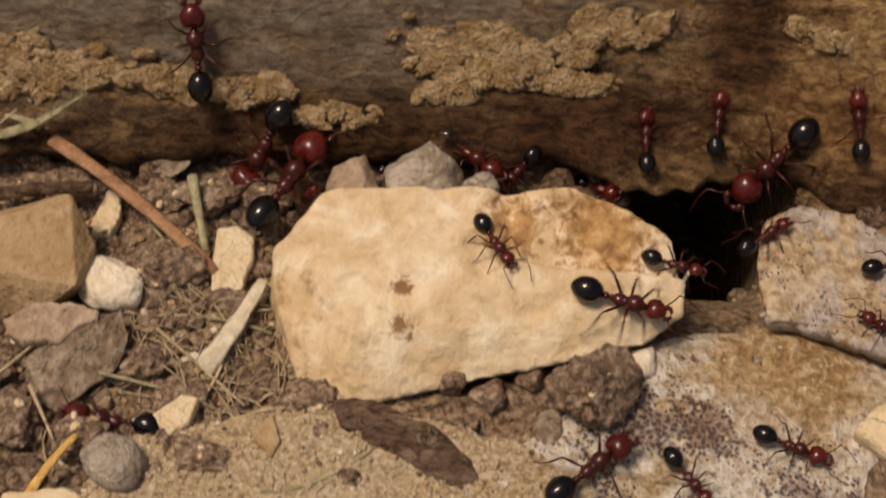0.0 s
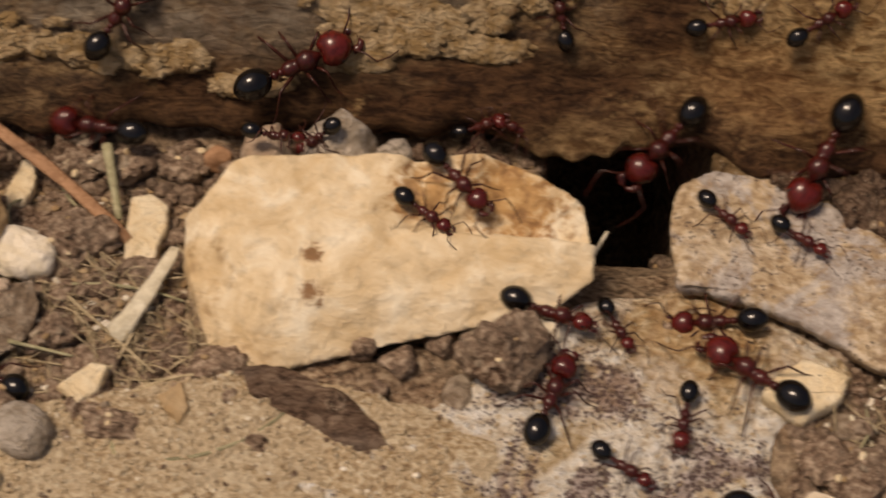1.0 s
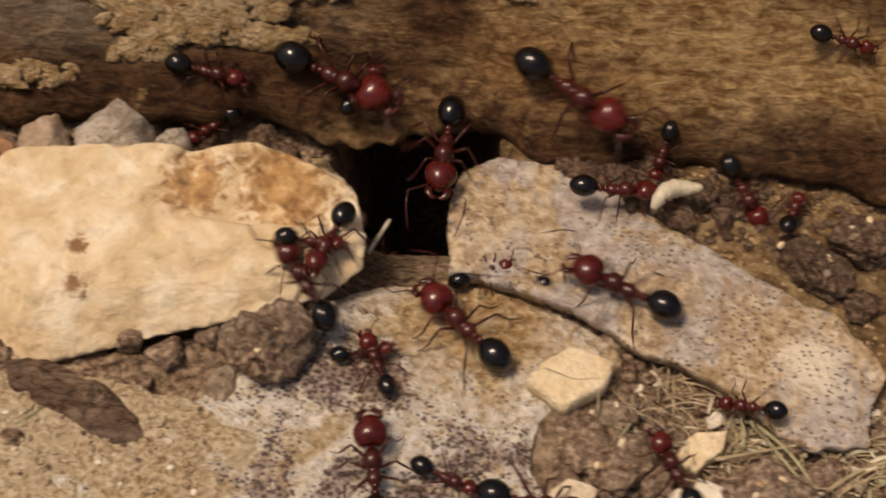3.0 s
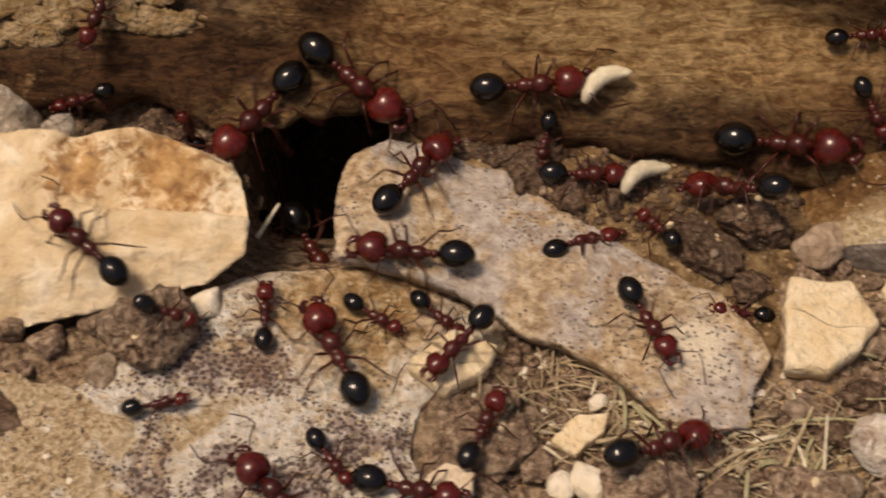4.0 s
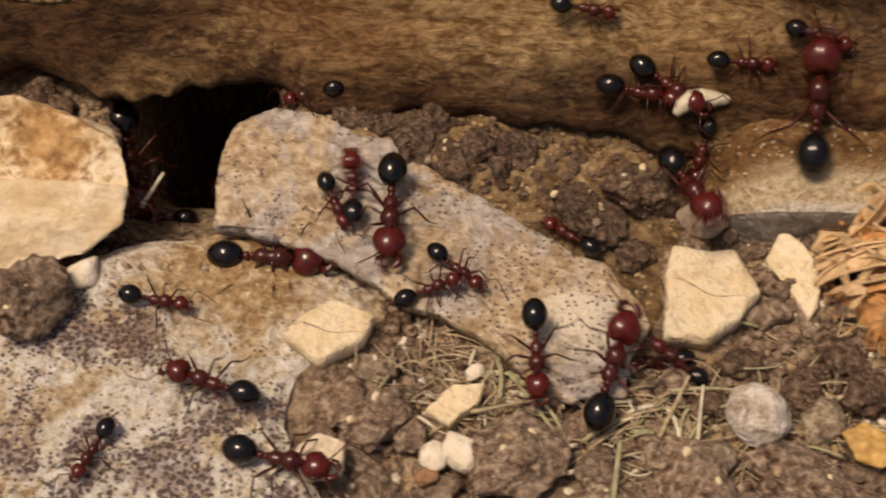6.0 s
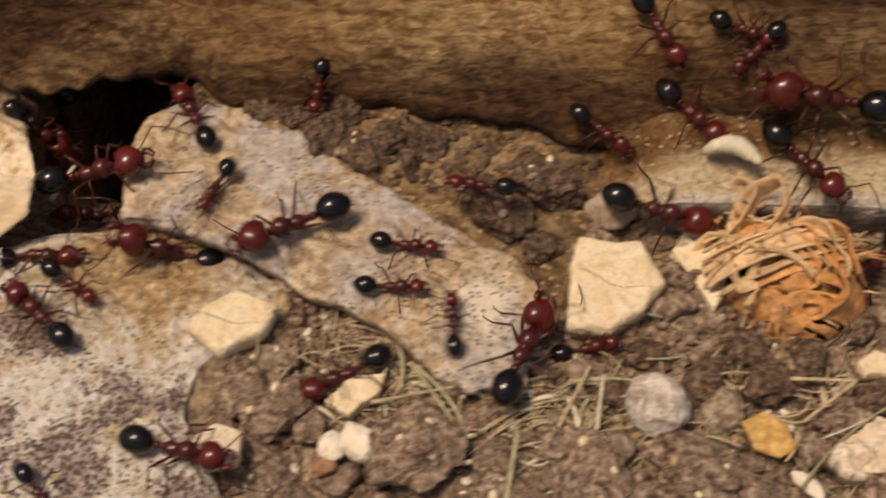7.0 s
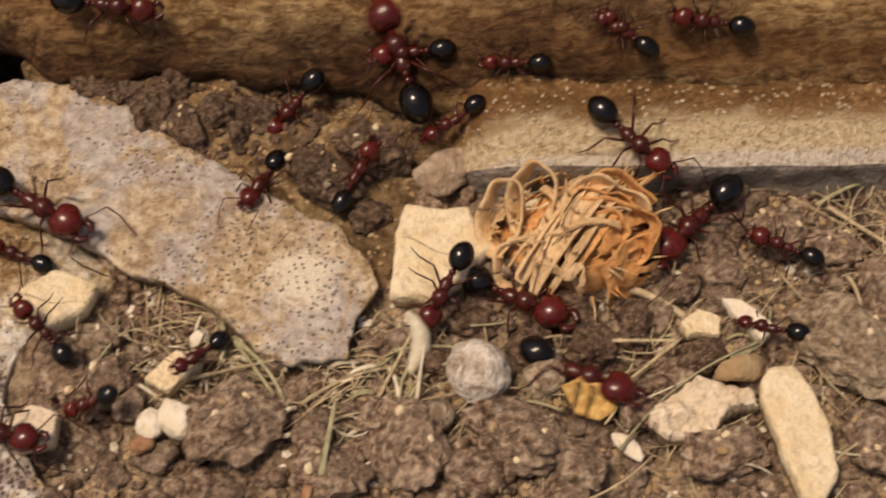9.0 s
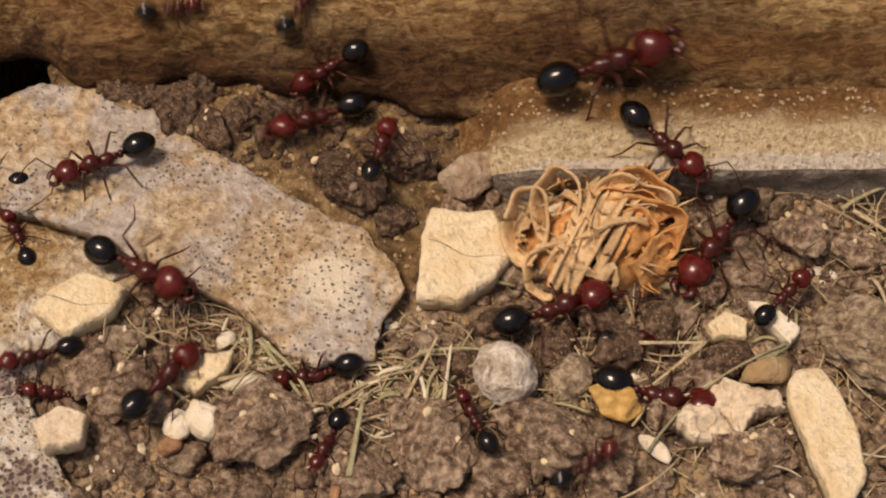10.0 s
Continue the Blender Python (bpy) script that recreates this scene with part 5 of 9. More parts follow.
def litter(name, count, seed, mat, label, area, keep, length, radius):
    """Fine broken stalks that lie about on the soil."""
    rnd = np.random.RandomState(seed)
    pieces = []
    while len(pieces) < count:
        x, y = rnd.uniform(area[0], area[1]), rnd.uniform(area[2], area[3])
        if not keep(x, y):
            continue
        t, s = rnd.uniform(0, 6.3), rnd.uniform(*length)
        a = np.array([x, y, soil_at(x, y) + rnd.uniform(0.3, 1.2)])
        bx, by = x + s * math.cos(t), y + s * math.sin(t)
        b = np.array([bx, by, soil_at(bx, by) + rnd.uniform(0.2, 1.4)])
        pieces.append(tube(curve_line(a, b, rnd.uniform(0, 0.8), rnd.normal() * s * 0.12, 6), rnd.uniform(*radius), 4))
    v, f = joined(pieces)
    return solid(name, v, f, mat, label, "litter", kind="stuff")


def left_litter(x, y):
    return math.exp(-((x + 22) / 10) ** 2 - ((y + 9) / 8) ** 2) > random.random()


def mid_litter(x, y):
    return (math.exp(-((x - 60) / 9) ** 2 - ((y + 18) / 4.5) ** 2) + math.exp(-((x - 74) / 9) ** 2 - ((y + 23) / 4) ** 2)) > random.random() and open_soil(x, y)


def right_litter(x, y):
    return (math.exp(-((x - 124) / 8) ** 2 - ((y + 8) / 7) ** 2) + 0.5 * math.exp(-((x - 98) / 14) ** 2 - ((y + 22) / 7) ** 2)) > random.random()


litter("straw_litter", 240, 11, STRAW, "fine broken yellow straw over the soil", (-44, 0, -26, 6), left_litter, (1.5, 7), (0.03, 0.09))
litter("straw_litter", 340, 12, STRAW, "fine broken yellow straw beside the grey plate", (46, 88, -30, -10), mid_litter, (1.5, 7), (0.03, 0.1))
litter("straw_litter", 240, 13, STRAW, "fine broken yellow straw by the ledge", (84, 136, -34, -1), right_litter, (2, 9), (0.03, 0.1))
litter("pale_litter", 60, 14, WHITE_STRAW, "pale broken straw beside the grey plate", (46, 88, -30, -10), mid_litter, (1, 3), (0.1, 0.3))
litter("green_litter", 40, 15, GREEN_STRAW, "faded green broken stalks over the soil", (-44, 136, -34, 6), open_soil, (2, 8), (0.1, 0.24))


# ---- the dry seed burr that the ants drag along ----
def ribbon(points, across, wide, seed, thick=0.1, ragged=0.35, cup=0.0):
    """A papery strip along points, as wide as told, with a ragged edge and a skin on both sides."""
    p, w = np.array(points, float), np.array(across, float)
    n, nv = len(p), 6
    t = np.gradient(p, axis=0)
    t /= np.linalg.norm(t, axis=1)[:, None] + 1e-9
    w = np.broadcast_to(w, p.shape)
    w = w - t * (w * t).sum(1)[:, None]
    w = w / (np.linalg.norm(w, axis=1)[:, None] + 1e-9)
    normal = np.cross(t, w)
    wide = np.broadcast_to(np.asarray(wide, float), (n,))
    edge = 1 + ragged * fractal(np.c_[np.arange(n) * 0.9, np.full(n, seed), np.zeros(n)], 2.0, 3, seed, 0.7)
    s = np.linspace(-0.5, 0.5, nv)
    mid = p[:, None] + w[:, None] * (s[None] * (wide * edge)[:, None])[..., None] + normal[:, None] * (cup * (s ** 2 - 0.1)[None] * wide[:, None])[..., None]
    mid = mid + 0.12 * fractal(mid.reshape(-1, 3), 0.8, 2, seed + 3).reshape(n, nv, 1) * normal[:, None]
    v = np.vstack([(mid + 0.5 * thick * normal[:, None]).reshape(-1, 3), (mid - 0.5 * thick * normal[:, None]).reshape(-1, 3)])
    top = grid_faces(n, nv)
    f = [tuple(q) for q in top] + [tuple(q[::-1] + n * nv) for q in top]
    m = n * nv
    for i in range(n - 1):
        for k in (0, nv - 1):
            a, b = i * nv + k, (i + 1) * nv + k
            f.append((a, b, b + m, a + m))
    return v, f


def build_burr():
    burr = new("seed_burr")
    tagged(burr, "dry orange seed burr of papery arched ribs and spines, hollow inside", "seed burr")
    rnd = np.random.RandomState(9)
    rx, ry, rz = 9.0, 7.4, 8.0
    # papery bands that arch from the near foot over the open middle to the far side
    for k in range(8):
        x0 = -2.4 + 6.0 * k / 7 + rnd.normal() * 0.25
        t = np.linspace(0.5 + rnd.uniform(0, 0.35), math.pi - rnd.uniform(0.2, 0.7), 26)
        wide = math.sqrt(max(0.2, 1 - (x0 / 10.5) ** 2)) * rnd.uniform(0.88, 1.0)
        lean = 4.8 + rnd.uniform(-1.4, 1.2)
        p = np.stack([x0 - lean * np.cos(t) + 0.5 * np.sin(t * 1.7 + k), -ry * wide * np.cos(t), 0.4 + rz * 0.84 * wide * np.sin(t)], 1)
        out = p / np.linalg.norm(p, axis=1)[:, None]
        turn = rnd.uniform(0.8, 1.4)
        across = out * math.cos(turn) + np.array([1.0, 0.1, 0.0]) * math.sin(turn)
        body = np.sin(np.linspace(0.08, 0.92, len(t)) * math.pi) ** 0.4
        v, f = ribbon(p, across, body * rnd.choice([0.6, 1.0, 2.0]), 40 + k, 0.2, 0.45, rnd.uniform(0.2, 0.7))
        part("rib", v, f, PALE_BURR if k < 6 else BURR, burr)
        for e in range(3):
            i = rnd.randint(5, 21)
            tip = p[i] + out[i] * rnd.uniform(0.8, 1.7) + rnd.normal(size=3) * 0.5
            part("spine", *tube([p[i] - 0.2 * out[i], 0.5 * (p[i] + tip), tip], [0.28, 0.14, 0.03], 5, 0.6), PALE_BURR, burr)
    # two large open cups of thick pale paper at the broad end
    face = np.array([-0.35, -0.5, 0.8]) / np.linalg.norm([-0.35, -0.5, 0.8])
    right = np.cross(face, (0.25, 0.9, 0.3))
    right /= np.linalg.norm(right)
    up = np.cross(face, right)
    for k, (cx, cy, cz, ra, rb, deep) in enumerate(((-6.4, 1.6, 4.6, 1.9, 3.3, 2.6), (-3.4, 2.6, 6.0, 1.9, 3.4, 2.4), (-5.6, -3.2, 3.2, 1.5, 2.4, 1.4))):
        t = np.linspace(0.2 * k, 0.2 * k + 6.2, 40)
        wave = 1 + 0.07 * np.sin(2 * t + k) + 0.05 * np.sin(5 * t + 2 * k)
        p = np.array([cx, cy, cz]) + (ra * wave * np.cos(t))[:, None] * right + (rb * wave * np.sin(t))[:, None] * up
        v, f = ribbon(p, face * 1.0 + 0.45 * (p - np.array([cx, cy, cz])) / rb, deep * (0.8 + 0.2 * np.sin(t + k)), 130 + k, 0.22, 0.25, 0.3)
        part("cup", v, f, PALE_BURR, burr, "open cup of pale dry paper")
    # a torn outer net of pale veins, and a broad orange petal with gaps at the closed end
    for k, (name, mat, a0, a1, low, top, gap, label) in enumerate((("net", PALE_BURR, -2.7, -1.35, 0.6, 1.25, 0.12, "torn net of pale veins"), ("petal", BURR, -1.2, 0.75, 0.0, 1.0, 0.3, "broad orange petal with gaps"))):
        nu, nv = 110, 70
        A, W = np.meshgrid(np.linspace(a0, a1, nu), np.linspace(low, top, nv), indexing="ij")
        v = np.stack([rx * np.cos(A) * np.cos(W), ry * np.sin(A) * np.cos(W), 0.3 + rz * 0.9 * np.sin(W)], -1).reshape(-1, 3)
        along, over = v @ np.array([0.72, 0.6, 0.3]), v @ np.array([0.66, -0.74, 0.1])
        net = fractal(np.stack([over * 1.1, along * 0.36, 0 * over], 1), 1.7, 3, 61 + k, 0.5)
        v = v * (1 + 0.09 * fractal(v, 2.4, 3, 62 + k))[:, None]
        edge = np.minimum.reduce([A - a0, a1 - A, top - W]).ravel() + 0.22 * net
        keep = [q for q in grid_faces(nu, nv) if abs(net[q].mean()) < gap and edge[q].min() > 0.04]
        skin = part(name, v, keep, mat, burr, label)
        skin.modifiers.new("thickness", "SOLIDIFY").thickness = 0.24 * MM
    # nested orange lamellae round the closed half, like the leaves of a cup
    axis = np.array([-0.25, -0.55, 0.8])
    axis = axis / np.linalg.norm(axis)
    side = np.cross(axis, (0, 1, 0.2))
    side /= np.linalg.norm(side)
    over = np.cross(axis, side)
    for k, r in enumerate((0.9, 1.6, 2.3, 3.0, 3.7, 4.4, 5.0, 5.6)):
        a0 = rnd.uniform(0, 6.3) if r < 5 else -2.4 + rnd.normal() * 0.3
        t = np.linspace(a0, a0 + rnd.uniform(3.0, 4.8), 30)
        wave = 1 + 0.1 * np.sin(t * 3 + k) + 0.06 * np.sin(t * 7 + 2 * k)
        p = np.array([3.0, -0.6, 4.6]) + (r * wave)[:, None] * (np.cos(t)[:, None] * side + 0.86 * np.sin(t)[:, None] * over) + axis * (0.9 - 0.07 * r * r)
        p[:, 2] = np.maximum(p[:, 2], 0.6)
        across = axis * 0.75 + 0.6 * (p - np.array([3.0, -0.6, 4.6])) / r
        v, f = ribbon(p, across, rnd.uniform(1.3, 2.4), 70 + k, 0.2, 0.6, rnd.uniform(-0.5, 0.5))
        part("leaf", v, f, BURR if k % 3 else PALE_BURR, burr, "orange papery leaf" if k % 3 else "bleached papery leaf")
    # a torn inner skin shows between the ribs
    nu, nv = 48, 26
    A, W = np.meshgrid(np.linspace(-math.pi, math.pi, nu), np.linspace(-0.1, 1.5, nv), indexing="ij")
    v = np.stack([rx * 0.8 * np.cos(A) * np.cos(W), ry * 0.78 * np.sin(A) * np.cos(W), 0.3 + rz * 0.66 * np.sin(W)], -1).reshape(-1, 3)
    rag = fractal(v, 3.0, 4, 51, 0.6)
    v = v * (1 + 0.16 * rag)[:, None]
    skin = part("inner_skin", v, [q for q in grid_faces(nu, nv) if rag[q].mean() < 0.1 and not (v[q, 0].mean() > 0.5 and W.ravel()[q[0]] > 1.0)], BURR, burr, "torn orange inner skin")
    skin.modifiers.new("thickness", "SOLIDIFY").thickness = 0.12 * MM
    # a branched node where the ribs meet
    hub = np.array([-0.4, -1.0, 7.0])
    for k, tip in enumerate(((-3.4, -5.0, 3.6), (-2.6, 4.0, 5.2), (2.6, 4.4, 5.4), (4.6, -0.6, 6.2), (0.8, -6.0, 3.0), (-6.0, -1.0, 4.6))):
        p = curve_line(hub, tip, 0.6, rnd.normal() * 0.5, 12)
        v, f = ribbon(p, (0.5, 0.7, -0.3), np.interp(np.arange(12), [0, 2, 8, 11], [1.5, 0.9, 0.5, 0.9]), 90 + k, 0.16, 0.5, 0.4)
        part("branch", v, f, PALE_BURR, burr, "bleached branching rib")
    # ragged papery skin, bleached at the broad end
    for k, (a, b, c, d) in enumerate(((1.7, 3.1, 0.0, 0.8), (-3.4, -2.7, 0.1, 0.7))):
        nu, nv = 30, 22
        A, W = np.meshgrid(np.linspace(a, b, nu), np.linspace(c, d, nv), indexing="ij")
        v = np.stack([rx * 0.95 * np.cos(A) * np.cos(W), ry * 0.95 * np.sin(A) * np.cos(W), 0.4 + rz * 0.86 * np.sin(W)], -1).reshape(-1, 3)
        rag = fractal(v + 30 * k, 2.2, 4, 16 + k, 0.65)
        v = v * (1 + 0.1 * rag)[:, None]
        rim = np.minimum.reduce([A - a, b - A, (d - W) * 1.2]).ravel()
        keep = [q for q in grid_faces(nu, nv) if rag[q].mean() < -0.02 and rim[q].min() + 0.25 * rag[q].mean() > -0.02]
        skin = part("papery_skin", v, keep, PALE_BURR, burr)
        skin.modifiers.new("thickness", "SOLIDIFY").thickness = 0.12 * MM
    # cross fibres that tie the ribs together
    for k in range(8):
        u, t0 = rnd.uniform(-0.85, 0.3), rnd.uniform(0.4, 2.7)
        ends = []
        for e in (0, 1):
            q, s = t0 + e * rnd.normal() * 0.3, u + e * rnd.uniform(0.12, 0.32)
            w = math.sqrt(max(0.1, 1 - s * s)) * rnd.uniform(0.8, 1.0)
            ends.append((rx * s - 2.5 * math.cos(q), -ry * w * math.cos(q), 0.5 + rz * 0.84 * w * math.sin(q)))
        v, f = tube(curve_line(ends[0], ends[1], rnd.uniform(-0.8, 0.2), 0.4 * rnd.normal(), 6), [0.16, 0.1, 0.07, 0.07, 0.1, 0.15], 4)
        part("fibre", v, f, PALE_BURR if k % 3 else WHITE_STRAW, burr)
    # spines along the rim
    for k in range(40):
        t, w = rnd.uniform(-math.pi, math.pi) if k < 26 else rnd.uniform(-1.5, 1.4), rnd.uniform(-0.05, 0.9)
        a = np.array([rx * math.cos(t) * math.cos(w), ry * math.sin(t) * math.cos(w), 0.5 + rz * 0.86 * math.sin(w)]) * 0.93
        d = a / np.linalg.norm(a) + 0.45 * rnd.normal(size=3)
        size = rnd.uniform(0.8, 2.4)
        v, f = tube([a, a + d * 0.4 * size, a + d * size + 0.2 * rnd.normal(size=3)], [0.3, 0.14, 0.02], 4, 0.5)
        v[:, 2] = np.maximum(v[:, 2], 0.1)
        part("spine", v, f, BURR if k % 3 else PALE_BURR, burr)
    v, f = tube(curve_line((5.0, -5.0, 1.6), (12.5, -9.8, 0.6), 0.4, 0.5), 0.42, 6)
    part("stalk", v, f, STRAW, burr, "short yellow stalk")
    v, f = lump((3.0, -0.2, 0.2), (7.0, 6.0, 4.4), 31, 0.6, 0.5, 4, 0, 0)
    part("core", v, f, BURR, burr, "shaggy orange core")
    return burr


# ---- ants ----
def ant_material(name, base, rough, coat, specular=0.32):
    mat, tree, shader = material(name, rough, specular)
    fine = noise_tex(tree, coords(tree), 2.2, 5, 0.6, 0, 2.5)
    finish(tree, shader, per_object(tree, ramp(tree, fine, (0.3, tuple(c * 0.6 for c in base)), (0.65, base)), 0.3))
    shader.inputs["Coat Weight"].default_value, shader.inputs["Coat Roughness"].default_value = coat, 0.12
    relief(tree, shader, noise_tex(tree, coords(tree), 9.0, 3), 0.02, 0.35)
    return mat


ANT_HEAD = ant_material("red_head", (0.115, 0.011, 0.008), 0.26, 0.3)
ANT_BODY = ant_material("dark_red_body", (0.075, 0.011, 0.008), 0.32, 0.25)
ANT_GASTER = ant_material("black_gaster", (0.005, 0.004, 0.004), 0.1, 0.0, 0.5)
ANT_LEG = ant_material("red_brown_leg", (0.065, 0.014, 0.008), 0.4, 0.2)
ANT_EYE = ant_material("black_eye", (0.01, 0.008, 0.008), 0.15, 0.5)

FEET = ((3.3, 2.9), (0.9, 3.7), (-2.6, 3.9))
HIPS = ((1.55, 0.42), (0.75, 0.45), (0.0, 0.42))


def build_ant(kind, head):
    """An ant 10 mm long that faces +x, its feet at z = 0. head: how large its head is."""
    ant = new("ant")
    tagged(ant, {"major": "large harvester ant with a big dark red head and black gaster",
                 "media": "middle-sized harvester ant, dark red with a glossy black gaster",
                 "minor": "small slender harvester ant, dark red with a black gaster"}[kind], "ant", "harvester ants")
    v, f = BALLS[3]
    # gaster: an egg with a pointed end and faint rings
    w = v * np.array([1.68, 1.32, 1.25])
    w[:, 1:] *= (1 - 0.16 * np.clip(-v[:, :1], 0, 1) ** 2) * (1 + 0.012 * np.sin(v[:, :1] * 9))
    part("gaster", w + np.array([-3.55, 0, 1.75]), f, ANT_GASTER, ant, "glossy black gaster", at=(-1.9, 0, 1.5))
    # waist of two nodes
    a, b = BALLS[2]
    part("petiole", *joined([(a * np.array([0.36, 0.36, 0.46]) + np.array([-1.05, 0, 1.5]), b), (a * np.array([0.36, 0.42, 0.42]) + np.array([-1.62, 0, 1.5]), b),
                             tube([(-2.0, 0, 1.5), (-0.3, 0, 1.4)], 0.14, 6)]), ANT_BODY, ant, at=(-1.3, 0, 1.5))
    # mesosoma: a low rear hump and a rounder front
    xs = np.array([-1.0, -0.85, -0.55, -0.2, 0.15, 0.42, 0.62, 0.95, 1.3, 1.65, 1.95, 2.2, 2.5])
    thorax = tube(np.stack([xs, 0 * xs, 1.42 + 0.22 * step(0.2, 1.2, xs) + 0.03 * np.sin(xs * 9)], 1),
                  [0.2, 0.46, 0.66, 0.7, 0.64, 0.56, 0.64, 0.85, 0.94, 0.86, 0.64, 0.4, 0.28], 16, 1.0)
    part("mesosoma", *thorax, ANT_BODY, ant, at=(0.5, 0, 1.5))
    h = head
    w = v.copy()
    w[:, 1] *= 1 - 0.22 * step(0.0, 1.0, v[:, 0]) + 0.05 * step(0, 1, -v[:, 0])
    w[:, 0] += 0.28 * np.exp(-(v[:, 1] / 0.35) ** 2) * step(0.3, 1.0, -v[:, 0])
    w = w * np.array([1.22, 1.16, 0.92]) * h
    hx = 2.45 + 1.0 * h
    skull = part("head", w + np.array([hx, 0, 1.75]), f, ANT_HEAD, ant, "glossy dark red head", at=(2.4, 0, 1.75))
    for s in (1, -1):
        part("eye", a * np.array([0.2, 0.1, 0.2]) * h + np.array([hx + 0.15, s * 1.02 * h, 2.0]) - np.array([2.4, 0, 1.75]), b, ANT_EYE, skull)
        jaw = tube(np.array([(1.0, s * 0.62, -0.1), (1.45, s * 0.62, -0.2), (1.72, s * 0.3, -0.25), (1.66, s * 0.04, -0.25)]) * h + np.array([hx, 0, 1.75]),
                   np.array([0.3, 0.28, 0.2, 0.06]) * h, 6, 0.6)
        part("mandible", jaw[0] - np.array([2.4, 0, 1.75]), jaw[1], ANT_BODY, skull)
        feeler = np.array([(0.75 * h, s * 0.42 * h, 0.2), (1.5 * h, s * 1.15 * h, 0.7), (2.0 * h, s * 2.0 * h, 0.75), (2.5 * h + 0.5, s * 2.0 * h, 0.2), (3.0 * h + 1.0, s * 1.75 * h, -0.6), (3.2 * h + 1.4, s * 1.6 * h, -1.1)])
        part("antenna", *tube(feeler + np.array([hx - 2.4, 0, 0.0]), (0.075, 0.075, 0.08, 0.065, 0.07, 0.055), 6), ANT_LEG, skull)
    for k, ((fx, fy), (px, py)) in enumerate(zip(FEET, HIPS)):
        for s in (1, -1):
            hip, foot = np.array([px, s * py, 1.2]), np.array([fx, s * fy, 0.06])
            out = foot - hip
            knee = hip + out * np.array([0.5, 0.5, 0]) + np.array([0.15 if k == 0 else -0.1 * k, 0, 1.25])
            shin = hip + out * np.array([0.82, 0.82, 0]) + np.array([0, 0, -0.75])
            toe = foot + np.array([out[0], out[1], 0]) * 0.12
            leg = tube([hip, hip + (knee - hip) * 0.3 + np.array([0, 0, -0.12]), knee * 0.6 + hip * 0.4, knee, knee * 0.5 + shin * 0.5, shin, foot, toe],
                       [0.18, 0.14, 0.16, 0.1, 0.11, 0.09, 0.055, 0.04], 6)
            part("leg", *leg, ANT_LEG, ant, at=tuple(hip))
    return ant


def build_larva():
    t = np.linspace(0, 1, 14)
    p = np.stack([5.6 * (t - 0.5), 1.35 * np.sin(t * 3.0), 0.9 + 0.3 * np.sin(t * 6)], 1)
    v, f = tube(p, 0.95 * np.sin(np.clip(t * 0.9 + 0.07, 0, 1) * math.pi) ** 0.6 * (1 + 0.07 * np.sin(t * 50)), 10)
    return solid("larva", v, f, LARVA, "cream ant larva carried in the jaws", "larva", "larvae")


def herd(count, kind, head):
    first = build_ant(kind, head)
    return [first] + [copy_thing(first, Matrix()) for _ in range(count - 1)]


BURR_THING = build_burr()
ANTS = {"major": herd(14, "major", 1.3), "media": herd(37, "media", 1.12), "minor": herd(38, "minor", 0.92)}
LARVAE = [build_larva()]
LARVAE += [copy_thing(LARVAE[0], Matrix()) for _ in range(2)]


# ---- what moves ----
def crawl(kind, size, rows, load=None):
    """An ant's way: seconds, place in mm, turn in degrees. Its legs step in two sets of three while it goes."""
    ant = ANTS[kind].pop()
    ant.scale = (size, size, size)
    poses = [(t, pose(x * MM, y * MM, z * MM, a, b, c)) for t, x, y, z, a, b, c in rows]
    walk(ant, poses)
    if load:
        walk(load, [(t, m @ pose(6.9 * size * MM, 0, 1.0 * size * MM, 0, -12, 25)) for t, m in poses])
    steps, side = [], 1
    for (t0, m0), (t1, m1) in zip(poses, poses[1:]):
        if t1 - t0 < 1.6 and (m1.translation - m0.translation).length > 0.8 * MM:
            t = max(t0, steps[-1][0] + 0.12 if steps else 0.05)
            while t < t1:
                steps.append((t, side))
                t, side = t + 0.14, -side
    for leg in [c for c in ant.children if c.name.split(".")[0] == "leg"]:
        x, y, z = leg.location
        hip = 0 if x > 1.2 * MM else 1 if x > 0.4 * MM else 2
        phase = (1 if y > 0 else -1) * (1 if hip != 1 else -1)
        swing = phase * (1 if y > 0 else -1)
        beat = [(t, pose(x, y, z, (7 if s * phase > 0 else 0) * (1 if y > 0 else -1), 0, 13 * s * swing)) for t, s in steps if t < 9.9]
        rest = pose(x, y, z)
        walk(leg, [(0.0, rest)] + beat + [(10.0, rest)])


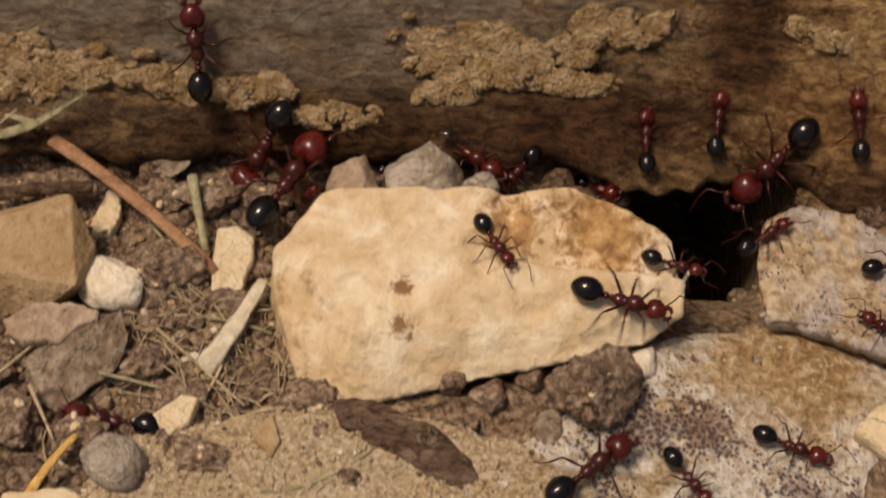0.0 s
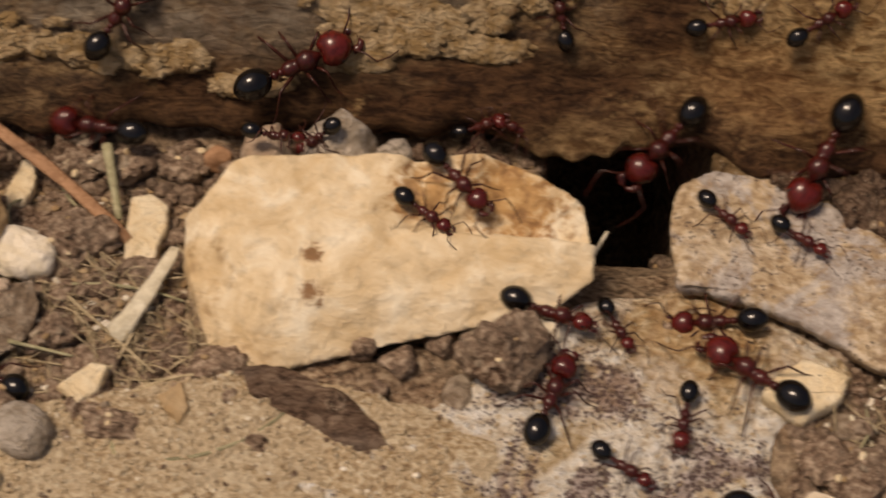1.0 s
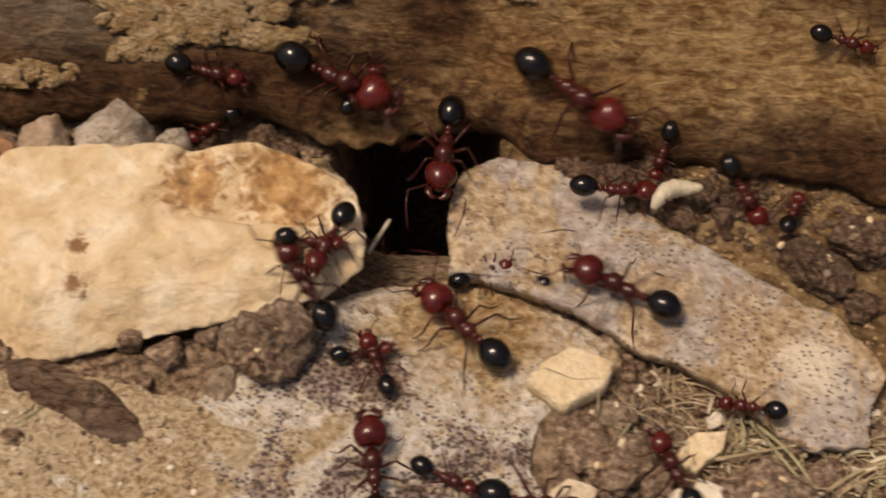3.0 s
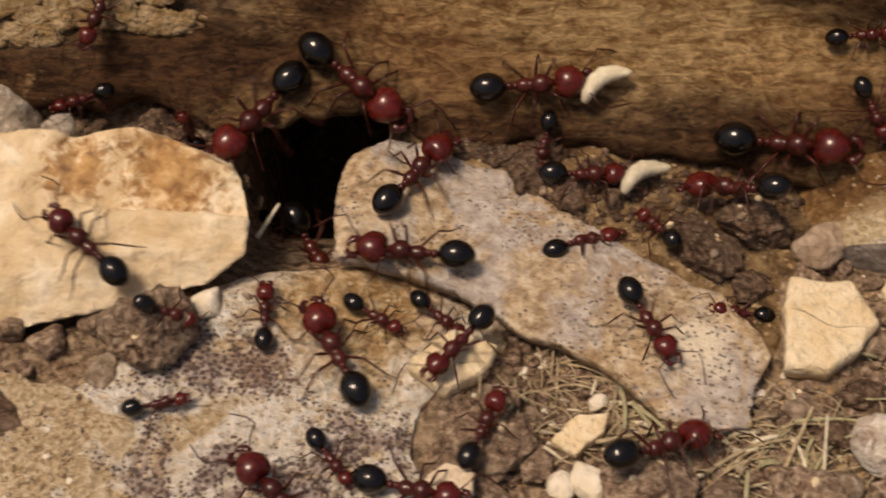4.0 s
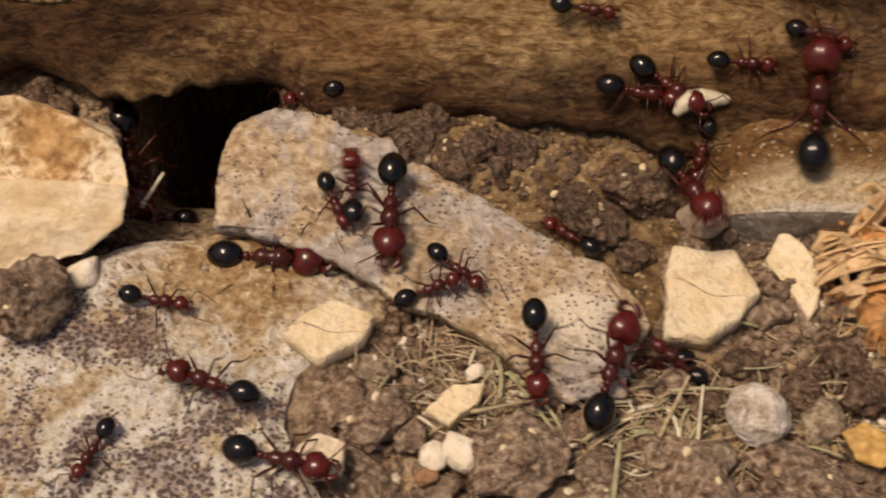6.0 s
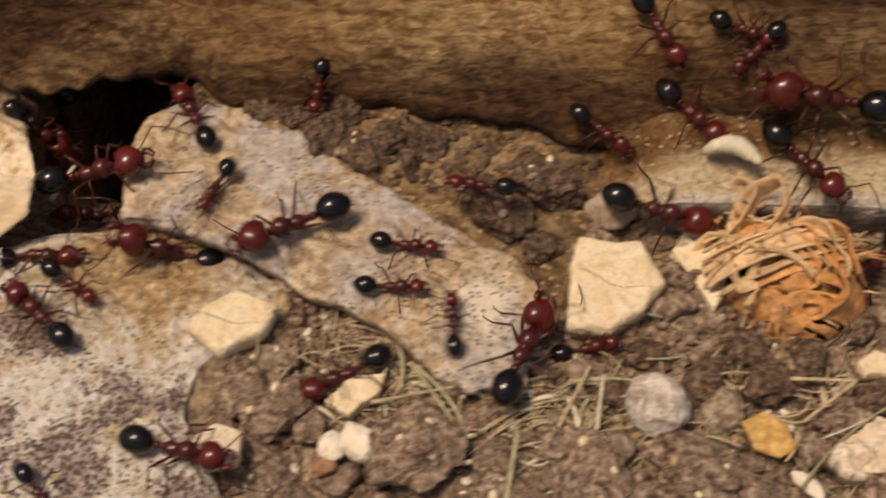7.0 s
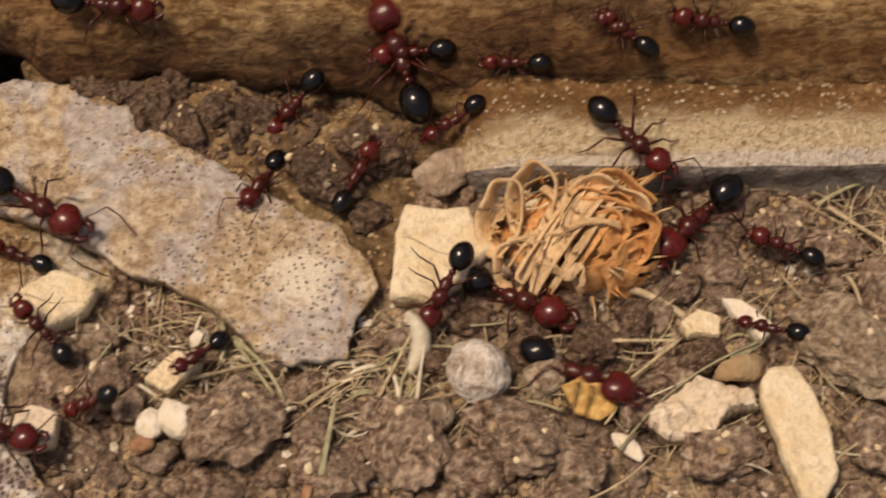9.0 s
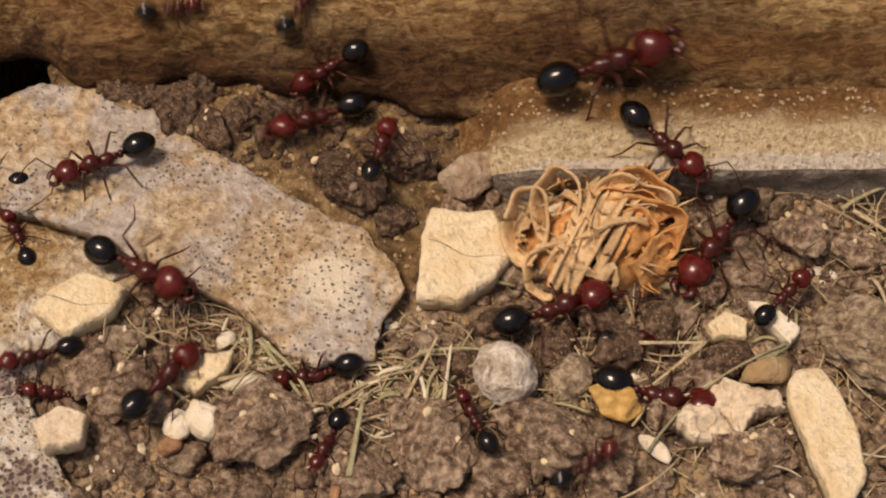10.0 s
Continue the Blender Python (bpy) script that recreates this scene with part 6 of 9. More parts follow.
def motions():
    walk(BURR_THING, [(t, pose(x * MM, y * MM, z * MM, a, b, c)) for t, x, y, z, a, b, c in [
        (0.0, 105.5, -6.3, 0.2, 14, -4, -66),
        (5.2, 102.5, -6.7, 0.2, 14, -4, -58),
        (6.5, 96.5, -7.3, 0.2, 14, -4, -50),
        (7, 96.4, -6.7, 0.2, 14, -4, -42),
        (7.5, 95.7, -6.3, 0.2, 14, -4, -38),
        (8, 93.9, -7.3, 0.2, 14, -4, -12),
        (8.5, 93.1, -8.0, 0.2, 14, -4, 0),
        (9, 92.9, -7.5, 0.2, 14, -4, -3),
        (9.5, 92.1, -7.1, 0.2, 14, -4, -5),
        (10, 92.8, -7.3, 0.2, 14, -4, 4)]])
    crawl("media", 1.05, [
        (0, -26.85, 22.99, 13.99, -6, -56, 100), (0.5, -26.38, 23.29, 13.41, 29, -50, 57), (1, -26.2, 23.7, 13.72, 38, -42, 42), (1.5, -24.7, 24.5, 14.52, 43, -40, 37),
        (1.67, -24.1, 27.3, 20.52, 32, -46, 50), (1.8, -23.7, 30.7, 26.02, 18, -48, 68), (1.93, -23.6, 35.2, 30.72, 1, -18, 86), (10, -23.6, 35.2, 30.72, 1, -18, 86)])
    crawl("major", 1.16, [
        (0, -19.66, 18.83, 4.23, -27, 53, -139), (0.5, -23.39, 19.45, 1.46, -25, 45, 178), (1, -27.77, 17.22, 3.48, -50, 10, 161), (1.5, -34.32, 16.27, 4.15, -56, 5, -161),
        (1.73, -40.3, 18.5, 1.55, 0, 9, -165), (1.93, -44.2, 16.7, 3.25, -17, 1, -177), (10, -44.2, 16.7, 3.25, -17, 1, -177)])
    crawl("major", 1.30, [
        (0, -17, 13.2, 2.69, 1, -9, 62), (0.5, -14.03, 16.33, 3.95, 47, -30, 40), (0.73, -11.1, 19.6, 5.39, 17, -10, 30), (1, -7.87, 20.98, 8.91, 34, -12, 25),
        (1.27, -3.61, 20.67, 6.63, 52, -10, 6), (1.5, 0.9, 18.59, 6.19, -7, -15, -30), (1.73, 4.88, 20.65, 6.92, 28, 3, -2), (2, 9.13, 21.74, 8.74, 33, 3, -3),
        (2.27, 13.43, 21.8, 9.18, 28, 2, 2), (2.5, 17.7, 22, 9.59, 40, -5, 1), (3, 19.8, 19.9, 7.69, 29, 9, -23), (3.5, 21.82, 17.92, 5.85, -13, 24, -104),
        (4, 23.81, 15.51, 4.3, -18, 14, -130), (4.27, 22.14, 14.82, 3.31, -27, 38, -114), (4.5, 19.38, 19.03, -3.23, -46, -15, -100), (4.73, 19.5, 20.4, -9.81, -53, 2, -94),
        (5, 20, 20.5, -15.11, -52, 15, -83), (5.73, 20.85, 13.75, -6.89, -3, 19, -79), (6.5, 20.4, 12.04, -4.64, -41, 24, -65), (7, 20.27, 18.6, -7.52, -44, 7, -84),
        (10, 19.7, 20.1, -9.21, -53, 8, -89)])
    crawl("minor", 0.70, [
        (0, -6.92, 20.96, -0.27, -39, 11, 97), (0.5, -5.3, 21, 0.1, -7, 4, 130), (0.73, -4.7, 17.2, 3.5, -75, 15, -133), (1, -3.93, 12.17, 8.22, -43, 47, -179),
        (1.17, -2.45, 10.87, 8.86, -7, -3, 162), (1.33, -1.16, 10.52, 8.42, 19, 4, 52), (1.5, 0, 11.5, 6.7, 4, 14, 36), (1.55, 0, 11.5, 6.7, 4, 14, 36),
        (1.67, -0.1, 19.6, 14.8, 24, -24, 42), (1.8, -0.5, 29.1, 21.6, 26, -50, 58), (1.93, -0.5, 35.7, 30.9, 0, -18, 91), (10, -0.5, 35.7, 30.9, 0, -18, 91)])
    crawl("media", 0.92, [
        (0, 1.94, 17.59, 3.8, -2, 4, -40), (0.17, 3.85, 12.38, 7.76, 20, 7, -45), (0.33, 5.88, 15.58, 2.57, 20, 13, -41), (0.5, 7.71, 8.22, 8.83, 20, 8, -49),
        (1, 10.21, 6.43, 8.42, 24, 14, -46), (1.5, 10.12, 5.88, 7.98, 18, 19, -64), (2, 9.86, 6.03, 8.02, 9, 22, -91), (2.5, 8.41, 4.05, 7.61, -8, 9, -104),
        (2.73, 14.37, 2.02, 5.97, 2, 2, -110), (3, 20.54, -1.68, 6.33, -5, -3, -110), (3.27, 26.5, -4, 4.88, 113, 136, 16), (3.5, 32.5, -5, 1.58, 0, 6, -122),
        (3.73, 38.7, -8.6, 1.68, -3, 5, -125), (4, 44.8, -13.2, 3.48, 2, 3, -129), (4.5, 44.2, -16.3, 3.28, -33, 12, -152), (4.73, 40.3, -18.5, 0.78, -13, -3, -142),
        (5, 36.7, -22.4, 1.08, -5, 6, -137), (5.73, 33.8, -20, 1.28, -7, 0, -179), (6.5, 31, -17.5, 1.28, -3, -5, 139), (7, 26.1, -13.2, 1.38, -5, -5, 137),
        (10, 26.1, -13.2, 1.38, -5, -5, 137)])
    crawl("minor", 0.72, [
        (0, 4.98, 2.38, 7.56, -4, 3, -59), (0.5, 5.75, 2.41, 7.66, 9, 11, -58), (1, 6.86, 2.3, 7.57, 11, 14, -33), (1.5, 11.44, -0.1, 6.88, 3, 2, -3),
        (2, 14.78, 2.12, 6.02, 12, -5, 22), (2.5, 19.73, 3.09, 6.12, 25, 6, 0), (3, 18.87, -1.98, 6.61, 1, 7, -4), (3.5, 17.6, -5.3, 4.91, -4, -2, 6),
        (4, 16.6, -10.3, 5.31, 36, 41, 7), (4.27, 21.26, -10.92, 3.04, 129, 28, 38), (4.5, 26, -12, 1.41, 7, -2, 24), (5.73, 27.2, -10.7, 1.41, 6, 2, -7),
        (7, 28.3, -9.3, 1.31, 3, 4, -37), (7.13, 25.8, -9.4, 1.51, 1, 5, -63), (7.3, 23.2, -9.4, 1.41, -5, 4, -154), (7.47, 20.5, -9.2, 1.31, -18, 0, 180),
        (10, 20.5, -9.2, 1.31, -18, 0, 180)])
    crawl("minor", 0.70, [
        (0, 7.34, 17.84, 2.14, -27, 30, -138), (0.5, 9.37, 17.4, 2.49, 123, 124, -8), (1, 16.25, 17.06, 3.88, -1, -19, 177), (1.5, 15.72, 16.94, 4.97, -32, -1, 172),
        (1.73, 17.18, 17.47, 5.9, -39, -21, 119), (2, 18.61, 18.32, 6.4, 10, -16, 83), (2.27, 21.89, 19.82, 6.69, 24, -17, 52), (2.5, 25.19, 20.51, 7.8, 35, -11, 25),
        (3.27, 20.6, 17.7, 5.81, 2, -28, 70), (4, 16.1, 15.91, 2.82, 75, -102, 21), (4.5, 13.4, 18.02, 5.06, -5, -8, 149), (5, 9.62, 19.17, 5.51, -34, -8, 165),
        (5.13, 4.42, 18.59, 6.2, 3, 12, 159), (5.3, -3, 23.4, 1.11, 0, -7, 176), (5.47, -9, 24.2, 0.31, -18, 0, -179), (10, -9, 24.2, 0.31, -18, 0, -179)])
    crawl("minor", 0.70, [
        (0, 10.7, 37.7, 32.69, 1, 18, -85), (0.53, 10.7, 37.7, 32.69, 1, 18, -85), (0.7, 11.3, 30.2, 23.39, 34, 44, -44), (0.87, 12, 24.8, 12.79, 61, 17, -11),
        (0.95, 12.73, 18.07, 3.65, 21, -31, -4), (1, 12.76, 18.06, 3.66, 22, -30, -3), (1.5, 12.06, 18.82, 3.52, 41, -36, 16), (1.67, 10.64, 18.99, 3.42, 45, -47, 13),
        (1.83, 9.37, 18.64, 3.87, -37, -32, 150), (2, 8.08, 18.25, 4.28, -8, -7, 169), (2.5, 6.94, 18.1, 1.38, -37, 17, -147), (4, 4.73, 17.34, 3.92, -6, 0, -152),
        (4.5, 4.2, 17.17, 3.17, -41, 26, 172), (5, 4.2, 18.5, 0.49, -9, 5, -150), (5.23, 0.6, 13.4, 5.89, -9, -16, -149), (5.47, -5.1, 13.4, 5.89, -17, 5, -162),
        (10, -5.1, 13.4, 5.89, -17, 5, -162)])
    crawl("media", 0.74, [
        (0, 20.64, 18.74, 6.27, 11, -23, 91), (0.5, 21.5, 22, 10.42, 7, -41, 77), (1, 20.5, 25, 14.22, -20, -54, 112), (1.5, 20.5, 26.3, 16.82, -14, -57, 105),
        (1.67, 20.3, 28.9, 22.12, -10, -51, 99), (1.8, 20.2, 32.2, 26.82, -5, -50, 96), (1.93, 20, 36, 31.12, -1, -18, 92), (10, 20, 36, 31.12, -1, -18, 92)])
    crawl("media", 0.74, [
        (0, 28.4, 20.39, 7.72, 3, -27, 83), (0.5, 30.5, 23.1, 12.82, 48, -38, 23), (0.73, 33.8, 23.2, 14.12, 53, -28, 10), (1, 37.1, 23, 15.72, 55, -17, -1),
        (1.05, 37.1, 23, 15.72, 55, -17, -1), (1.13, 36.4, 26.4, 22.02, 43, -35, 18), (1.3, 35.9, 30.3, 27.72, 15, -48, 57), (1.47, 35.7, 35.6, 32.52, -1, -18, 95),
        (10, 35.7, 35.6, 32.52, -1, -18, 95)])
    crawl("major", 1.13, [
        (0, 34.73, 17.79, 5.62, -31, 36, -146), (0.5, 34.48, 17.35, 5.16, -29, 44, -150), (1, 32.15, 16.78, 4.07, -29, 27, -137), (1.5, 28.5, 17.1, 5.61, -32, 22, -141),
        (2, 27.35, 17.09, 5.62, -19, 30, -136), (2.5, 27.5, 16.13, 4.64, -20, 42, -119), (3, 31.6, 12.2, 5.14, -5, 7, -97), (3.5, 35.7, 9.5, 4.24, 5, -2, 41),
        (4, 39.8, 6.7, 3.64, 4, -2, 53), (4.5, 42.7, 9.8, 3.54, 1, 0, 41), (5, 44.8, 7.9, 3.34, 5, 2, -6), (5.5, 47.2, 3.4, 3.64, 3, 3, -35),
        (6, 49.5, -0.9, 3.64, -2, 7, -91), (6.5, 51.8, -4.9, 3.34, -3, 5, -121), (7, 49.5, -3.9, 3.44, -7, 2, -155), (7.5, 48.2, -0.9, 3.54, -5, -3, 151),
        (8, 42.3, 2.6, 3.54, -3, -5, 149), (8.05, 42.3, 2.6, 3.54, -3, -5, 149), (8.23, 31.7, 11.4, -6.96, -9, -7, 149), (8.43, 21.1, 20.2, -17.36, -16, -7, 155),
        (10, 21.1, 20.2, -17.36, -16, -7, 155)])
    crawl("media", 0.74, [
        (0, 42.7, 18.2, 10.72, -20, -45, 100), (0.5, 42.5, 20.2, 14.12, -16, -53, 99), (0.73, 44.4, 20.6, 16.02, 30, -55, 46), (1, 46.4, 21.1, 17.82, 51, -30, 19),
        (1.05, 46.4, 21.1, 17.82, 51, -30, 19), (1.13, 45.8, 24.9, 23.62, 38, -45, 35), (1.3, 45.1, 28.6, 29.42, 11, -49, 67), (1.47, 44.8, 33.6, 34.22, -2, -18, 96),
        (10, 44.8, 33.6, 34.22, -2, -18, 96)])
    crawl("major", 1.30, [
        (0, 62, 21.5, -1.41, -17, 1, -177), (0.53, 62, 21.5, -1.41, -17, 1, -177), (0.77, 55.9, 20.6, -0.71, -8, 2, -145), (1, 47.77, 13.51, 6.62, -29, 40, -124),
        (1.27, 50.2, 19.7, 1.79, -20, 80, -125), (1.5, 49.28, 15.89, 7.72, 0, 28, -91), (2, 50.04, 16.46, 9.03, 5, 37, -78), (2.5, 50.2, 17.1, 10.29, 39, 21, -22),
        (3, 44.57, 16.94, 9.76, 39, 16, -31), (3.5, 39.1, 17.96, 8.15, 28, 8, -47), (4, 33.44, 18.83, 6.54, 33, 18, -36), (4.27, 37.75, 17.68, 7.33, 34, 10, -44),
        (4.5, 41.96, 16.97, 7.85, 25, 10, -36), (4.73, 40.91, 15.77, 6.68, 16, -1, -49), (5, 40.06, 14.59, 5.67, 20, 8, -61), (5.05, 40.06, 14.58, 5.67, 20, 8, -61),
        (5.13, 40, 24.9, 8.59, 10, 18, -61), (5.3, 40.6, 24.9, 21.79, 22, -49, 53), (5.47, 40.8, 30.6, 30.19, 1, -18, 86), (10, 40.8, 30.6, 30.19, 1, -18, 86)])
    crawl("minor", 1.00, [
        (0, 17.6, -2.85, 5.79, 18, 5, -15), (0.5, 18.72, -4.93, 4.46, -2, 8, -22), (1, 19.29, -6.47, 2.19, -11, 7, -17), (1.5, 18.76, -5.51, 1.61, 26, 29, 2),
        (2, 18.39, -8.87, 5.76, -10, 27, -5), (2.5, 19.44, -6.61, 2.72, 34, 33, -10), (2.8, 19.7, -0.5, -4.24, -6, -2, -31), (3.07, 20.1, 3.9, -8.94, -2, 1, -27),
        (3.37, 20.5, 8.3, -13.64, 2, 2, -23), (3.63, 20.8, 12.8, -18.34, 7, 3, -19), (3.93, 21.2, 17.2, -23.04, 11, 3, -14), (4.2, 25.06, 4.88, -6.18, 17, -1, -8),
        (4.5, 26.27, 5.37, -6.09, 20, 1, -2), (4.55, 26.27, 5.38, -6.1, 20, 1, -2), (4.67, 24.69, 2.59, -4.72, 4, 2, -23), (4.83, 21.8, 3.6, -8.84, -1, -1, -149),
        (4.95, 21.7, -7.6, 2.96, 9, -4, -167), (5, 21.7, -7.6, 2.96, 9, -4, -167), (5.05, 21.7, -7.6, 2.96, 9, -4, -167), (5.13, 15.1, -10.58, 7.03, -14, -8, -168),
        (5.3, 6.3, -7.78, 3.07, -63, -3, -171), (5.47, -1.5, -7.5, 2.66, -18, 0, 180), (10, -1.5, -7.5, 2.66, -18, 0, 180)])
    crawl("minor", 0.66, [
        (0, 23.12, 2, 5.83, 13, -3, -21), (0.05, 23.12, 2, 5.83, 13, -3, -21), (0.17, 27.2, 11.2, -8.03, 11, -22, -40), (0.33, 31.4, 21.5, -23.23, 34, -16, -65),
        (0.45, 29.6, 8.33, -8.46, 7, -3, -78), (0.5, 29.61, 8.35, -8.47, 7, -3, -78), (0.55, 29.64, 8.35, -8.48, 9, -3, -78), (0.67, 32.5, 19, -25.13, 34, -2, -74),
        (0.83, 29.4, 6.2, -11.93, 17, 1, -69), (0.95, 26.3, -6.6, 1.27, 2, 5, -64), (1, 26.3, -6.6, 1.27, 2, 5, -64), (1.5, 25.8, -12.4, 1.27, -1, 7, -91),
        (2, 25.9, -11.2, 1.37, 2, 6, -63), (2.27, 26.6, -9.7, 1.47, 4, 4, -28), (2.5, 27.4, -7.9, 1.17, 6, 0, 7), (3.17, 22.8, -12.6, 1.27, 6, -3, 9),
        (3.83, 18.2, -17.3, 1.27, 6, 0, 12), (4.5, 13.6, -22.1, 1.27, 8, 0, 15), (5.17, 18, -24, 1.17, 7, 0, -12), (5.83, 22.4, -25.9, 0.97, -1, 6, -102),
        (6.5, 26.8, -27.9, 0.97, -4, 5, -129), (6.73, 27.8, -29.6, 0.97, 0, 6, -90), (7, 28.7, -31.4, 0.87, 4, 4, -51), (10, 28.7, -31.4, 0.87, 4, 4, -51)])
    crawl("media", 0.96, [
        (0, 55.4, -0.7, 3.09, -17, 1, -176), (0.03, 55.4, -0.7, 3.09, -17, 1, -176), (0.2, 48.4, -1.4, 3.59, -7, -1, 179), (0.33, 41.4, -2, 3.89, -6, -4, 174),
        (0.5, 34.5, -2.4, 4.09, -27, 2, 168), (1, 36.74, -4.9, 0.92, -33, 15, 175), (1.05, 36.73, -4.9, 0.92, -33, 15, 175), (1.13, 34.3, 0, -6.81, -14, -2, 171),
        (1.3, 32, 5.3, -15.21, -15, -6, 159), (1.47, 29.7, 10.7, -23.61, -12, -12, 133), (10, 29.7, 10.7, -23.61, -12, -12, 133)])
    crawl("media", 0.97, [
        (0, -31.3, -15.7, -0.31, 8, -7, 176), (0.5, -35, -13.5, 0.19, -15, -10, 161), (1, -34.41, -13.91, -0.3, -6, 5, 151), (1.23, -37.7, -15.8, 2.19, 11, -26, 173),
        (1.47, -41.6, -16.5, 3.09, -17, 3, -171), (10, -41.6, -16.5, 3.09, -17, 3, -171)])
    crawl("media", 1.03, [
        (0, 14.5, -19.8, 1.21, 4, -3, 41), (0.5, 18, -18.4, 1.21, 3, -5, 65), (1, 19.6, -15.7, 1.21, 3, -5, 69), (1.5, 20.3, -14.2, 1.21, 3, -5, 63),
        (2, 21.6, -11, 1.31, 2, -8, 67), (2.5, 21.53, -6.58, 2.87, 21, -53, 111), (3.27, 15.48, -5.12, 4.44, -10, -5, 121), (4, 9.18, -3.83, 6.15, -18, -15, 140),
        (4.5, 6.61, 0.23, 6.99, 14, 20, 116), (5, 5.24, 0.91, 7.27, 10, 3, 121), (10, 4.9, 1.7, 6.31, 10, -11, 120)])
    crawl("minor", 0.70, [
        (0, 23.8, -20, 1.21, 5, 5, -54), (0.5, 27.4, -21.8, 1.31, 7, 4, -27), (1, 26.3, -22.5, 1.21, 7, 4, -36), (1.5, 24.7, -22.6, 1.11, 8, 0, -10),
        (2, 30.2, -25, 1.01, 6, 2, -16), (4, 33.1, -24.1, 0.91, 3, 5, -53), (4.17, 33.4, -30.2, 0.91, 2, 5, -64), (4.3, 33.8, -36.2, 0.81, 1, 7, -75),
        (4.47, 34.2, -42.3, 0.71, 1, 17, -86), (10, 34.2, -42.3, 0.71, 1, 17, -86)])
    crawl("media", 0.73, [
        (0, 33.6, -15.9, 1.02, 7, 3, -22), (0.5, 34.2, -17, 1.12, 5, 4, -40), (0.73, 33.3, -16.9, 1.12, 1, 6, -71), (1, 32.3, -16.8, 1.12, -3, 6, -102),
        (1.5, 29.9, -15.2, 1.22, -5, 1, -159), (2, 26.3, -16.4, 1.32, -5, 0, -175), (2.5, 25.6, -14.6, 1.22, -5, -4, 145), (4, 25.9, -8.7, 1.32, 1, -5, 92),
        (4.5, 22.44, -6.59, 2.29, -17, -50, 138), (4.73, 24.1, -6.4, 1.32, 1, -4, 87), (5, 25.9, -6.8, 1.32, 3, -3, 52), (5.05, 25.9, -6.8, 1.32, 3, -3, 52),
        (5.13, 25.3, -1.4, -7.28, 5, -7, 59), (5.3, 24.8, 4.1, -15.78, 4, -12, 70), (5.47, 24.2, 9.6, -24.28, -4, -16, 102), (10, 24.2, 9.6, -24.28, -4, -16, 102)])
    crawl("major", 1.14, [
        (0, 54.2, -12.3, -0.06, -17, 2, -172), (0.03, 54.2, -12.3, -0.06, -17, 2, -172), (0.27, 49.2, -12.9, 0.44, -6, -27, 167), (0.5, 43.4, -15, 3.34, -6, -6, 139),
        (1, 39.7, -12.8, 1.64, -7, 6, 138), (1.5, 38.2, -12.4, 1.54, -6, -3, 147), (2, 36.9, -9.9, 1.54, -5, -4, 130), (2.5, 34.8, -7, 1.64, -6, -5, 135),
        (4, 33.3, -13.6, 1.44, -4, -5, 117), (4.5, 32, -8.4, 1.34, -4, -7, 105), (4.55, 32, -8.4, 1.34, -4, -7, 105), (4.67, 29.7, 5.2, -14.16, 6, -12, 111),
        (4.83, 27.4, 18.8, -29.56, 15, -19, 118), (4.95, 25.1, 32.5, -45.06, 22, -29, 124), (5, 25.1, 32.5, -45.06, 22, -29, 124),
        (5.05, 25.1, 32.5, -45.06, 22, -29, 124), (5.13, 25.7, 24.7, -37.96, 3, -26, 145), (5.3, 26.3, 16.9, -30.86, -18, -6, -161),
        (5.47, 26.9, 9.1, -23.76, 2, 17, -84), (10, 26.9, 9.1, -23.76, 2, 17, -84)])
    crawl("major", 1.09, [
        (0, 20.7, -40.3, 0.93, 0, -17, 89), (1.07, 20.7, -40.3, 0.93, 0, -17, 89), (1.2, 20.8, -35.4, 0.93, -3, -6, 112), (1.33, 20.8, -30.5, 1.03, -5, -4, 141),
        (1.5, 20.9, -25.7, 1.13, -6, -3, 164), (2, 20.1, -22.6, 1.33, -2, -7, 111), (2.5, 23.9, -23.2, 1.13, 0, -7, 84), (3.27, 26.5, -26, 1.23, -2, -6, 110),
        (4, 29.1, -28.7, 1.13, -3, -5, 135), (4.27, 25.9, -27, 1.23, -5, -5, 135), (4.5, 22.6, -25.1, 1.03, -4, -5, 134), (5, 21, -22.6, 1.23, -5, -6, 135),
        (5.05, 21, -22.6, 1.23, -5, -6, 135), (5.13, 21.9, -29.6, 1.13, -7, -1, 162), (5.3, 22.8, -36.6, 0.93, -3, 6, -110), (5.47, 23.7, -43.6, 0.93, 2, 17, -82),
        (10, 23.7, -43.6, 0.93, 2, 17, -82)])
